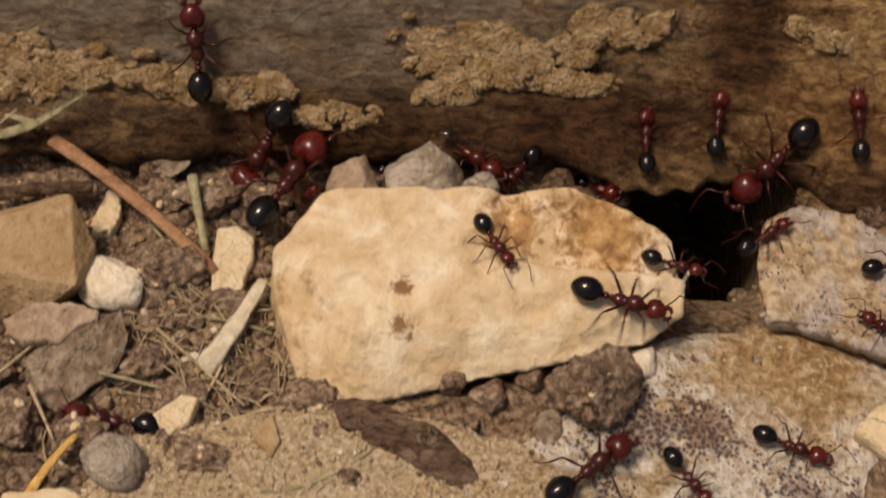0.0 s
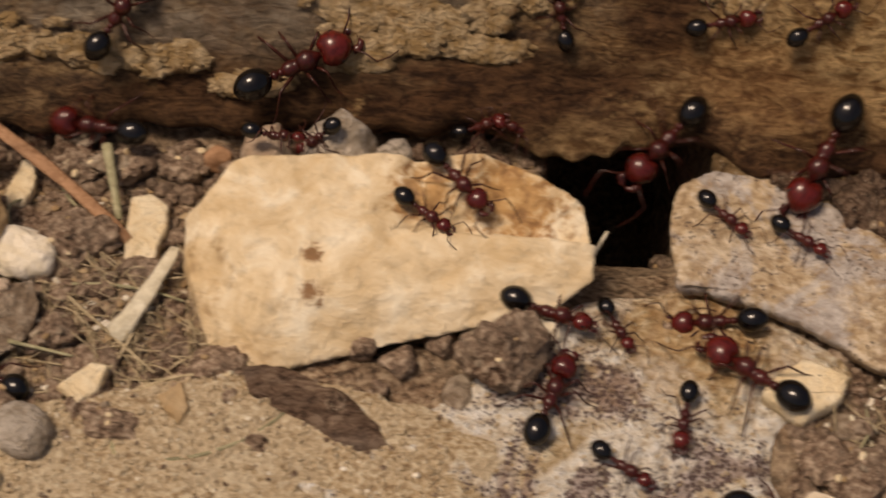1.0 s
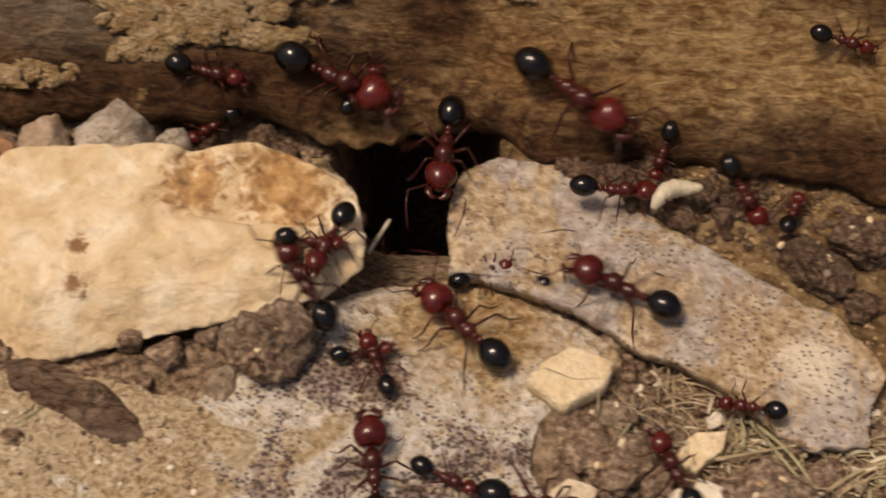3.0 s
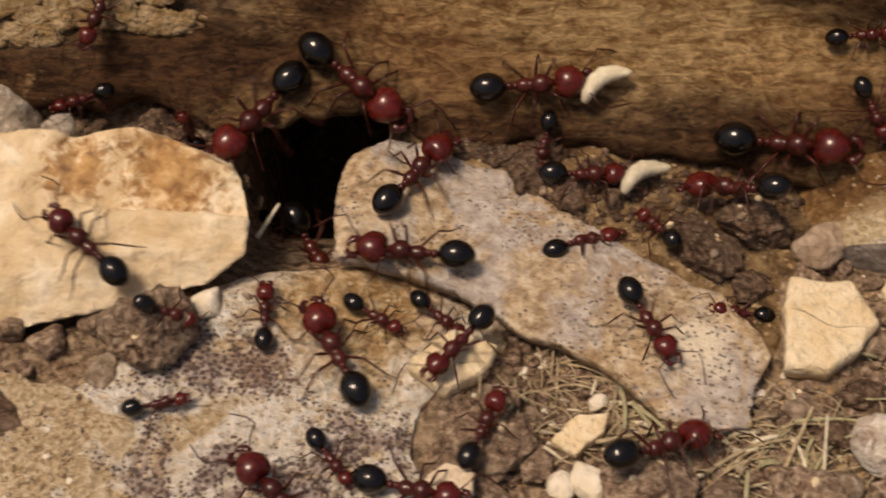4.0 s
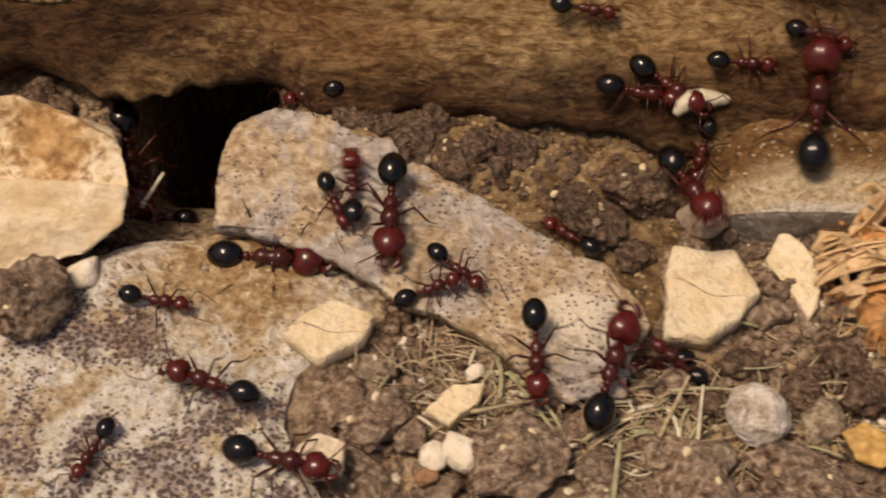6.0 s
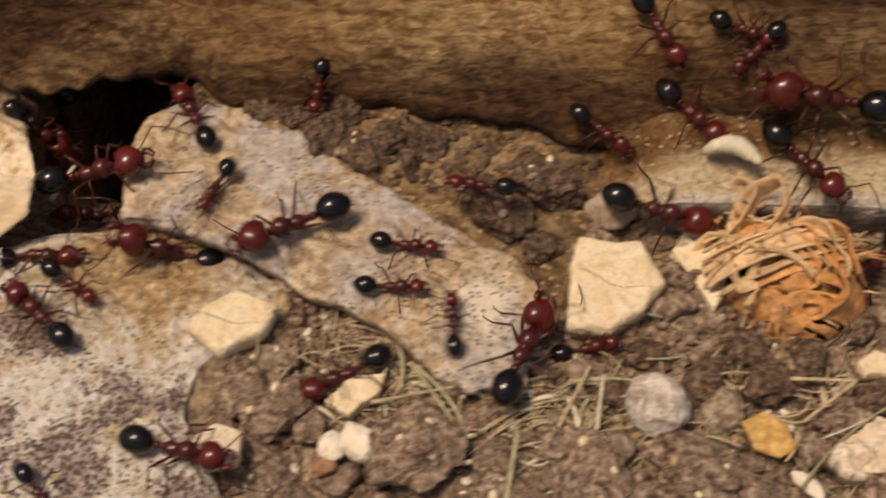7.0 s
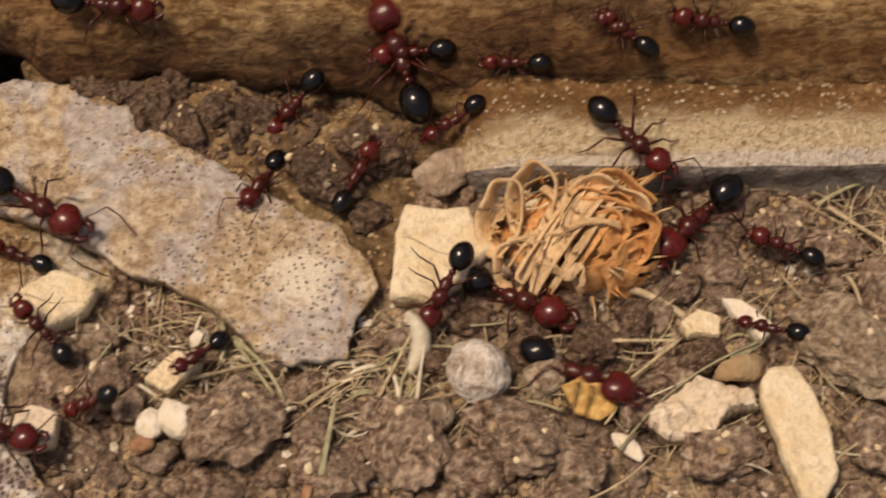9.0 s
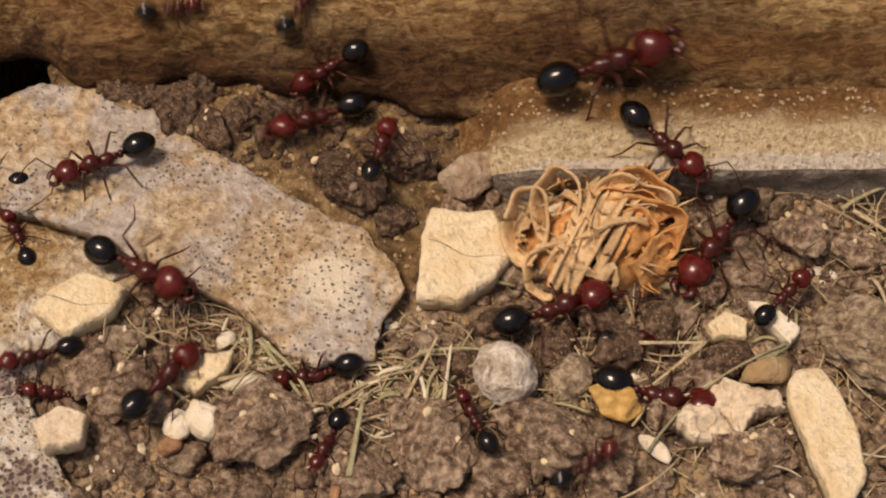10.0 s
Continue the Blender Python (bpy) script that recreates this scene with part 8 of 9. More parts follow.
    crawl("major", 1.12, [
        (0, 61.4, -40.3, -0.76, 1, -17, 87), (3.53, 61.4, -40.3, -0.76, 1, -17, 87), (3.7, 62, -34.5, -0.96, 5, -6, 68), (3.87, 61.8, -30.8, 3.04, 53, -23, 21),
        (4, 62.24, -25.22, 3.42, -27, 17, 26), (4.5, 65.88, -24.68, 2.47, 29, -3, 9), (5, 68.26, -22.75, 0.9, -56, -8, -7), (5.73, 69, -20.2, 2.74, 32, -17, 48),
        (6.5, 70.1, -16.4, 2.64, 9, -7, 94), (7, 70.2, -17.9, 2.74, 29, -3, 67), (7.5, 72.34, -17.18, 4.72, -166, -5, 28), (8, 79, -14.2, 1.44, 43, 5, 3),
        (8.27, 82, -16.7, 1.7, -15, -40, -4), (8.5, 85.03, -17.5, -0.63, 11, -15, 0), (8.73, 88.2, -21.79, 2.4, 4, -21, -27), (9, 91.8, -22.9, 0.24, -11, -3, -32),
        (9.5, 94.3, -24.4, 0.04, -15, 6, -46), (10, 96.4, -24.9, -0.36, -12, 4, -17)])
    crawl("major", 1.14, [
        (0, 50.3, 32.1, 33.44, 1, 18, -87), (3.53, 50.3, 32.1, 33.44, 1, 18, -87), (3.7, 50.6, 25.7, 25.84, 35, 45, -46), (3.87, 51, 20.6, 17.44, 54, 17, -14),
        (3.95, 51.48, 16.06, 8.29, 33, -4, 2), (4, 51.48, 16.06, 8.29, 33, -4, 2), (4.27, 55.66, 15.87, 8.88, 32, 4, -3), (4.5, 59.76, 16.13, 9.12, 34, 8, -16),
        (4.73, 63.6, 16.1, 9.74, 49, 5, -12), (5, 67.4, 15.7, 10.74, 43, -1, -11), (5.05, 67.4, 15.7, 10.74, 43, -1, -11), (5.13, 67, 19.8, 18.04, 57, -23, 7),
        (5.3, 66.7, 24, 25.14, 29, -52, 46), (5.47, 66.4, 29.2, 31.44, -1, -18, 93), (10, 66.4, 29.2, 31.44, -1, -18, 93)], LARVAE[2])
    crawl("minor", 0.70, [
        (0, 85.3, 10.2, 11.78, 35, 39, -55), (4, 85.3, 10.2, 11.78, 35, 39, -55), (4.5, 85.1, 9.7, 11.18, 25, 33, -68), (5, 84.6, 9.9, 11.18, 22, 34, -74),
        (5.73, 84, 11.3, 12.18, 43, 11, -26), (6.5, 83.4, 12.8, 12.98, 32, -17, 16), (6.67, 82.9, 16.7, 19.68, 69, -47, 3), (6.8, 82.3, 19.7, 27.18, 13, -52, 58),
        (6.93, 82.1, 25.1, 32.78, -1, -18, 94), (10, 82.1, 25.1, 32.78, -1, -18, 94)])
    crawl("minor", 0.70, [
        (0, 25.5, 8.9, -22.91, 2, 17, 96), (3.53, 25.5, 8.9, -22.91, 2, 17, 96), (3.7, 24.3, 20.6, -26.01, 18, 0, 115), (3.87, 23.2, 32.2, -29.21, -30, -20, -128),
        (3.95, 21.94, 44.91, -33.45, -52, -9, -109), (4, 21.94, 44.9, -33.44, -52, -9, -109), (4.27, 23.73, 51.48, -38.29, -77, -33, -130),
        (4.5, 26.3, 52.9, -37.51, -49, -14, -163), (4.55, 26.3, 52.9, -37.51, -49, -14, -163), (4.67, 28.2, 39.9, -23.61, -36, -25, 174),
        (4.83, 30.1, 27, -9.61, -16, -30, 139), (4.95, 32, 14, 4.29, -4, -26, 111), (5, 32, 14, 4.29, -4, -26, 111), (5.67, 38.1, 15.7, 2.39, 7, 2, 142),
        (6.33, 44.66, 13.3, 4.89, -36, 45, -144), (7, 51.01, 13.02, 5.1, 0, 12, -97), (7.27, 49.04, 12.41, 5.14, -32, 12, -119), (7.5, 46.56, 12.35, 4.62, -42, 18, -158),
        (7.73, 47.74, 11.89, 4.31, -17, 22, -125), (8, 47.5, 16.1, -1.11, -25, -2, -81), (8.5, 47.09, 13.82, 5.97, -15, 51, -97), (8.55, 47.09, 13.82, 5.97, -15, 51, -97),
        (8.73, 48.4, 20.4, 16.79, 58, 5, -6), (8.93, 49.7, 27.2, 27.99, 3, -18, 78), (10, 49.7, 27.2, 27.99, 3, -18, 78)])
    crawl("media", 0.88, [
        (0, 67.6, 30.1, 32.66, 1, 18, -86), (4.53, 67.6, 30.1, 32.66, 1, 18, -86), (4.7, 68, 22.7, 23.46, 40, 41, -51), (4.87, 68.7, 17, 12.86, 54, 13, -19),
        (4.95, 69.35, 10.61, 2.94, 63, -8, 5), (5, 69.35, 10.61, 2.95, 63, -8, 5), (5.67, 74.46, 11.17, 6.84, 23, 6, -28), (6.33, 79.6, 11.8, 10.76, 38, 18, -35),
        (7, 84.9, 13.5, 13.66, 25, 25, -56), (7.5, 82.1, 13.9, 13.66, -6, 33, -107), (8, 76.9, 12.4, 10.26, -20, 47, -136), (8.5, 73.8, 13.4, 9.96, -32, 38, -154),
        (8.73, 70, 12.8, 4.76, -36, 33, -149), (9, 66.51, 9.35, 2.78, -20, 41, -149), (9.05, 66.51, 9.35, 2.78, -20, 41, -149), (9.23, 67.1, 18.2, 14.06, -35, -48, 126),
        (9.47, 68, 25, 27.66, 2, -18, 85), (10, 68, 25, 27.66, 2, -18, 85)])
    crawl("media", 0.72, [
        (0, 97.7, 4.4, 8.12, -17, -2, 172), (4.07, 97.7, 4.4, 8.12, -17, -2, 172), (4.27, 93.4, 4.8, 7.62, -26, 12, 175), (4.5, 88.94, 4.35, 7.97, -15, 2, -173),
        (4.73, 85.24, 3.63, 6.81, 22, 3, 158), (5, 81.82, 3.59, 4.73, -2, 33, 142), (5.67, 81.37, 6.31, 3.58, 7, 26, -172), (6.33, 80.54, 7.35, 4.4, 49, 44, -38),
        (7, 79.59, 7.37, 6.32, 55, 21, -32), (7.27, 83.18, 6.66, 5.47, 47, -5, -55), (7.5, 86.28, 3.71, 7.23, 5, -9, -75), (7.55, 86.31, 3.7, 7.24, 5, -9, -75),
        (7.67, 86.8, 12.9, 13.82, 35, 15, -38), (7.8, 86.7, 17.2, 25.42, 23, -56, 56), (7.93, 86.9, 24.9, 34.12, 0, -18, 90), (10, 86.9, 24.9, 34.12, 0, -18, 90)])
    crawl("minor", 0.70, [
        (0, 49.8, -42.4, 0.67, 0, -17, 89), (4.53, 49.8, -42.4, 0.67, 0, -17, 89), (4.7, 50, -28.8, -1.03, 0, -7, 117), (4.87, 50.15, -17.32, 1.39, 4, -3, 156),
        (4.95, 50.2, -5.6, 3.07, -6, 0, -178), (5, 50.2, -5.6, 3.07, -6, 0, -178), (5.5, 53.1, -6.7, 3.17, -6, 2, -158), (6, 55.9, -7.7, 3.17, 2, 5, -41),
        (6.5, 58.8, -8.5, 2.87, 3, 3, -21), (7, 58.9, -10.6, 2.87, 5, 2, 0), (7.5, 60.2, -8.7, 2.77, 5, 0, 23), (7.55, 60.2, -8.7, 2.77, 5, 0, 23),
        (7.67, 60.54, -18.77, -0.16, -23, -20, -10), (7.8, 61.2, -30.4, -0.83, 41, 36, -34), (7.93, 61.9, -42.2, -0.83, 1, 17, -87), (10, 61.9, -42.2, -0.83, 1, 17, -87)])
    crawl("major", 1.10, [
        (0, 26.8, 8.8, -24.09, 2, 18, 96), (3.53, 26.8, 8.8, -24.09, 2, 18, 96), (3.7, 25.7, 17.3, -30.69, 6, 14, 61), (3.87, 24.7, 25.8, -37.29, -9, 23, -24), (3.95, 28.08, 5.81, -6.88, -21, 31, -54), (4, 28.19, 5.83, -6.91, -21, 31, -54), (4.27, 27.75, 8.04, -8.75, -42, 11, -92), (4.5, 26.85, 10.76, -11.12, -45, -19, -121), (5.17, 22.1, 33, -38.09, -48, -14, -114), (5.83, 21.7, 32.3, -36.19, 43, 32, 48), (6.3, 25.7, 1.3, 3.3, 4, -12, 5), (6.6, 27, 1.7, 3.3, 4, -12, 0), (7, 29.2, 2.4, 3.3, 4, -12, 8), (7.4, 33.2, -0.3, 3.3, 4, -12, -5), (7.6, 34.5, 1, 3.3, 4, -12, -8), (7.9, 27.5, 9, -5, 0, 40, 60), (10, 27.5, 9, -5, 0, 40, 60)])
    crawl("minor", 0.70, [
        (0, 73.4, 28.9, 33.46, 2, 18, -85), (4.53, 73.4, 28.9, 33.46, 2, 18, -85), (4.7, 73.6, 24.2, 28.56, 10, 47, -87), (4.87, 74, 20.5, 22.96, 13, 57, -85),
        (4.95, 74.8, 18.4, 15.86, 1, 54, -87), (5, 74.8, 18.4, 15.86, 1, 54, -87), (5.73, 70.7, 17.6, 14.76, 51, 25, -25), (6.5, 66.8, 17.5, 12.96, 52, -18, 6),
        (6.55, 66.8, 17.5, 12.96, 52, -18, 6), (6.67, 75.8, 15.2, 13.26, 43, -1, -9), (6.83, 85, 13.1, 13.36, -7, 34, -117), (6.95, 94, 10.2, 14.26, -28, 33, -146),
        (7, 94, 10.2, 14.26, -28, 33, -146), (7.05, 94, 10.2, 14.26, -28, 33, -146), (7.13, 93.4, 14.3, 22.06, -63, 17, -178), (7.3, 93.1, 18.7, 29.46, -31, -36, 129),
        (7.47, 93, 24.9, 35.46, -1, -18, 93), (10, 93, 24.9, 35.46, -1, -18, 93)])
    crawl("minor", 0.70, [
        (0, 88.9, -19.3, 1.96, 9, 3, -159), (4.5, 88.9, -19.3, 1.96, 9, 3, -159), (5, 86.95, -19.98, 1.91, 17, -12, -161), (5.5, 81.91, -17.4, 0.17, -22, 13, 174),
        (6, 76.1, -16.33, 0.8, -2, -26, 151), (6.5, 70.2, -16, 2.46, 1, -7, 112), (7, 64.6, -14.5, 2.56, 3, -5, 93), (7.5, 60.7, -15, 2.96, -11, -20, 68),
        (7.55, 60.7, -15, 2.96, -11, -20, 68), (7.67, 61.34, -25.19, 3.68, -15, -3, 42), (7.8, 61.3, -32.4, -1.04, 2, 7, -68), (7.93, 61.9, -42.2, -0.84, 1, 17, -87),
        (10, 61.9, -42.2, -0.84, 1, 17, -87)])
    crawl("media", 1.02, [
        (0, 109.4, 2.1, 7.3, -18, 0, -180), (6.07, 109.4, 2.1, 7.3, -18, 0, -180), (6.2, 105.3, 2.1, 7.2, -16, 10, -153), (6.33, 101.2, 2.1, 7.2, 6, 20, -73),
        (6.5, 97, 2.1, 7.2, 15, 14, -44), (7, 98.4, 1.7, 7.1, 14, 15, -44), (7.5, 100.2, 0.6, 6.4, 16, 15, -42), (8, 99.3, 0.1, 6, 14, 17, -46),
        (8.5, 98.9, 0.7, 6.4, 15, 15, -41), (9, 98.6, 0.5, 6.2, 15, 15, -44), (9.5, 98, 0.1, 6.2, 14, 16, -47), (10, 99.3, 0.4, 6.1, 15, 15, -43)])
    crawl("major", 1.17, [
        (0, 112, -8.3, 3.15, -17, -2, 173), (6.53, 112, -8.3, 3.15, -17, -2, 173), (6.77, 109, -6.6, 0.75, 0, 15, -164), (7, 105, -6.7, 0.85, -4, 5, -137),
        (7.5, 104.96, -4.1, 1.39, -4, 15, -125), (8, 104.09, -6.39, 2.03, 0, -6, -119), (8.5, 105.6, -5.3, 0.85, -3, 4, -143), (9, 105, -6.2, 0.95, -4, 4, -137),
        (9.5, 103.47, -6.95, 1.96, -8, 23, -127), (10, 104.51, -8.59, 1.75, 4, 12, -129)])
    crawl("media", 0.83, [
        (0, 92.1, 23.7, 34.05, 2, 18, -85), (7.07, 92.1, 23.7, 34.05, 2, 18, -85), (7.2, 92.3, 17.8, 28.65, -12, 49, -111), (7.33, 93, 14.2, 21.45, -47, 53, -150),
        (7.5, 93.6, 10.3, 14.25, -30, 31, -151), (8, 96.2, 8.9, 13.85, -44, 1, 175), (8.5, 90.9, 9, 12.75, -46, 9, 177), (8.73, 84.5, 9.7, 10.85, -41, 12, 173),
        (9, 78.2, 10.84, 8.24, -36, 6, 180), (9.05, 78.2, 10.84, 8.24, -36, 6, 180), (9.23, 78.4, 18.3, 17.25, -70, -36, 162), (9.47, 78.7, 22.5, 29.35, 1, -18, 88),
        (10, 78.7, 22.5, 29.35, 1, -18, 88)])
    crawl("media", 0.72, [
        (0, 91.4, 25, 35.52, 1, 18, -88), (7.53, 91.4, 25, 35.52, 1, 18, -88), (7.7, 91.5, 17.3, 27.32, -29, 52, -131), (7.87, 92.1, 13.1, 15.92, -44, 28, -170),
        (7.95, 92.21, 5.12, 8.11, -13, -5, 177), (8, 92.21, 5.12, 8.11, -13, -5, 177), (8.5, 88.37, 5.1, 8.01, 5, -2, 175), (8.73, 85.41, 3.88, 7.11, 13, 1, -170),
        (9, 82.47, 3.69, 5.04, 29, 22, -155), (9.05, 82.47, 3.69, 5.04, 29, 22, -155), (9.23, 82.8, 16, 14.22, -34, -15, 150), (9.47, 82.9, 21.9, 29.72, 0, -18, 89),
        (10, 82.9, 21.9, 29.72, 0, -18, 89)])
    crawl("media", 0.83, [
        (0, 72.6, 27.2, 31.45, 1, 18, -88), (7.07, 72.6, 27.2, 31.45, 1, 18, -88), (7.2, 72.8, 20.3, 22.25, 39, 48, -53), (7.33, 73.1, 14.9, 11.85, 53, 4, -16),
        (7.45, 73.39, 8.53, 2.37, 29, -39, 8), (7.5, 73.4, 8.53, 2.37, 29, -38, 8), (7.67, 71.77, 7.75, 2.27, 19, -25, 7), (7.83, 70.02, 6.96, 2.04, -15, -16, -144),
        (8, 68.27, 5.67, 2.54, 3, -11, -145), (8.5, 65.75, 5.29, 1.43, -5, 4, -171), (8.73, 64.48, 1.83, 2.15, 24, 40, -138), (9, 63.05, -0.19, 1.12, 2, -11, -113),
        (9.05, 63.05, -0.19, 1.12, 2, -11, -113), (9.23, 63.3, 16.4, 10.45, -29, -37, 125), (9.47, 64.5, 25.8, 27.15, 1, -18, 87), (10, 64.5, 25.8, 27.15, 1, -18, 87)])
    crawl("minor", 0.70, [
        (0, 53.8, -41.5, -1.29, -1, -17, 94), (7.53, 53.8, -41.5, -1.29, -1, -17, 94), (7.7, 52.8, -29.5, -1.09, -15, -12, 123), (7.87, 51.8, -17.47, -0.47, -3, -21, -158),
        (7.95, 51.5, -7.6, 3.21, -4, 4, -128), (8, 51.5, -7.6, 3.21, -4, 4, -128), (8.27, 50.5, -8.3, 3.31, -5, 14, -157), (8.5, 49.4, -8.6, 2.91, -35, 25, 171),
        (8.73, 44.67, -7.89, 1.34, 6, 3, 162), (9, 40.4, -8.4, 1.41, -2, -3, 155), (9.23, 33.1, -8.2, 1.41, -8, 0, 166), (9.47, 25.7, -7.9, 1.41, -18, -1, 178),
        (10, 25.7, -7.9, 1.41, -18, -1, 178)])
    crawl("media", 0.74, [
        (0, 49, -42.3, 0.82, -2, -17, 97), (7.53, 49, -42.3, 0.82, -2, -17, 97), (7.7, 47.4, -30.4, -0.78, 20, -1, 114), (7.87, 46.8, -21, 1.92, -10, 1, 134),
        (7.95, 45.62, -10.01, 1.76, 12, 2, 152), (8, 45.62, -10.01, 1.76, 12, 2, 152), (8.23, 38.7, -9.7, 1.62, -7, -1, 166), (8.43, 31.7, -9.2, 1.22, -18, 0, 180),
        (10, 31.7, -9.2, 1.22, -18, 0, 180)])
    crawl("media", 0.73, [
        (0, 66, -41.8, -0.98, 0, -17, 91), (7.53, 66, -41.8, -0.98, 0, -17, 91), (7.7, 65.7, -30.6, -0.68, -14, -17, 64), (7.87, 65.6, -20.9, 2.12, 18, -28, -2),
        (7.95, 65.3, -9.8, 2.62, 5, 5, -23), (8, 65.3, -9.8, 2.62, 5, 5, -23), (8.27, 68.3, -7.8, 2.32, 6, 2, 6), (8.5, 71.2, -4.9, 0.62, 4, 5, 36),
        (8.55, 71.2, -4.9, 0.62, 4, 5, 36), (8.73, 71.9, 10, 14.82, 19, -29, 55), (8.93, 72.6, 24.9, 29.12, 1, -18, 88), (10, 72.6, 24.9, 29.12, 1, -18, 88)])
    crawl("minor", 0.70, [
        (0, 71.5, -41.8, -1.04, 0, -17, 90), (7.53, 71.5, -41.8, -1.04, 0, -17, 90), (7.7, 71.5, -32.8, -0.44, 34, -3, 57), (7.87, 71.37, -23.44, -0.39, -10, -10, 16),
        (7.95, 71.5, -15.7, 2.46, 0, 32, -27), (8, 71.5, -15.7, 2.46, 0, 32, -27), (8.5, 73.93, -19.72, 0.39, -19, 12, -78), (8.55, 73.93, -19.73, 0.39, -19, 12, -78),
        (8.73, 73.9, -33, -0.54, 3, 1, -84), (8.93, 73.8, -46.4, -1.44, 0, 17, -90), (10, 73.8, -46.4, -1.44, 0, 17, -90)])
    crawl("media", 0.77, [
        (0, 48.4, -42.3, 0.83, -2, -17, 96), (7.53, 48.4, -42.3, 0.83, -2, -17, 96), (7.7, 47.6, -35.3, 1.13, 1, -7, 117), (7.87, 46.42, -27.34, -0.33, 61, -26, 99),
        (8, 46.2, -21.5, 2.33, -13, 17, 168), (8.5, 45.71, -20.41, 1.53, 2, 11, 150), (9, 44.3, -17.3, 3.03, -34, -26, 136), (9.5, 44.3, -16.6, 3.03, -27, -19, 143),
        (10, 40.7, -18.7, 0.63, -12, -7, -160)])
    crawl("major", 1.12, [
        (0, 43.1, 30.4, 30.84, -1, 18, -93), (8.07, 43.1, 30.4, 30.84, -1, 18, -93), (8.27, 42.2, 15.2, 17.34, 8, 33, -76), (8.45, 41.3, 0, 3.94, -1, 5, -66),
        (8.5, 41.3, 0, 3.94, -1, 5, -66), (9, 41.8, -3.9, 3.84, 14, 5, -33), (9.5, 46.44, -7.61, 3.86, 148, 21, -33), (10, 49.9, -9.6, 2.44, 44, -3, -32)])
    crawl("minor", 0.70, [
        (0, 51.3, -43.8, 0.59, -2, -17, 97), (8.53, 51.3, -43.8, 0.59, -2, -17, 97), (8.77, 49.8, -32.9, -0.91, 10, -5, 134), (9, 49.41, -24.41, 2.24, -35, 38, 174),
        (9.5, 46.41, -22.9, 0.83, -39, 31, 160), (10, 42.27, -22.12, -0.77, -2, -12, 177)])
    crawl("media", 1.03, [
        (0, 40.4, -27.3, 1.11, 9, -7, -17), (9, 40.4, -27.3, 1.11, 9, -7, -17), (9.27, 44.7, -28.5, 1.31, 14, 29, -2), (9.5, 48.6, -28.6, -0.69, 6, 2, -2),
        (10, 51.9, -22.89, 1.52, 18, 14, 58)])
    crawl("minor", 0.70, [
        (0, 128.2, -13, 0.01, -18, 0, 180), (7.53, 128.2, -13, 0.01, -18, 0, 180), (7.7, 120.97, -15.43, 3.86, -26, -3, 161), (7.87, 116.54, -13.26, 0.65, -9, 15, 91),
        (8, 110.99, -12.66, -0.15, -8, -16, 71), (8.5, 110.2, -13.6, 0.41, 7, -2, 56), (8.67, 110.15, -15.76, 1.12, 14, 3, 88), (8.83, 109.9, -18, 2.11, 6, -20, 147),
        (9, 110.22, -19.07, 1.06, 18, 10, 158), (9.27, 106.15, -19.32, 1.37, 42, 10, 138), (9.5, 102.51, -18.27, -0.32, -16, 21, 145),
        (9.67, 99.58, -19.8, 2.19, -9, -5, 98), (9.83, 97.2, -19.5, 1.71, 37, 5, 21), (10, 95.1, -18.4, 0.01, -4, 3, 6)])
    crawl("media", 0.72, [
        (0, 135.7, -13, -0.48, -18, 0, 179), (8.07, 135.7, -13, -0.48, -18, 0, 179), (8.27, 127.04, -12.92, -0.2, -1, -31, 159), (8.5, 118.16, -13.34, 0.82, -16, 24, 128),
        (9, 112.74, -10.04, 2.21, -19, -8, 156), (9.27, 111.91, -11.39, -0.42, 0, 9, 95), (9.5, 110.15, -14.86, 0, 16, 14, 54), (10, 109, -15.09, 2.06, 25, -13, 41)])
    crawl("media", 0.80, [
        (0, 73.2, 26.7, 31.14, -1, 18, -93), (8.53, 73.2, 26.7, 31.14, -1, 18, -93), (8.77, 72.2, 16.5, 13.54, 47, 24, -29), (8.95, 71.64, 0.03, 2.59, 49, -16, 61),
        (9, 71.66, -0.35, 3.06, 43, -25, 57), (9.5, 71.71, 3.42, 4.93, -2, -10, 88), (10, 72.18, 0.23, 5.5, -2, 2, 75)])
    crawl("minor", 0.70, [
        (0, 88.4, 23.6, 33.01, 0, 18, -91), (8.53, 88.4, 23.6, 33.01, 0, 18, -91), (8.77, 88.2, 15.2, 21.91, -57, 45, -164), (8.95, 88.1, 8.1, 9.61, -46, 6, 172),
        (9, 88.1, 8.1, 9.61, -46, 6, 172), (9.17, 86.7, 7.9, 8.61, -49, 10, 174), (9.33, 85.3, 8, 7.51, 57, -4, -14), (9.5, 83.96, 8.01, 6.37, 26, -12, -21),
        (9.55, 83.96, 8.01, 6.37, 26, -12, -21), (9.73, 84.2, 16.9, 16.91, 65, -50, 6), (9.93, 84.1, 22.3, 30.71, 0, -18, 90), (10, 84.1, 22.3, 30.71, 0, -18, 90)])
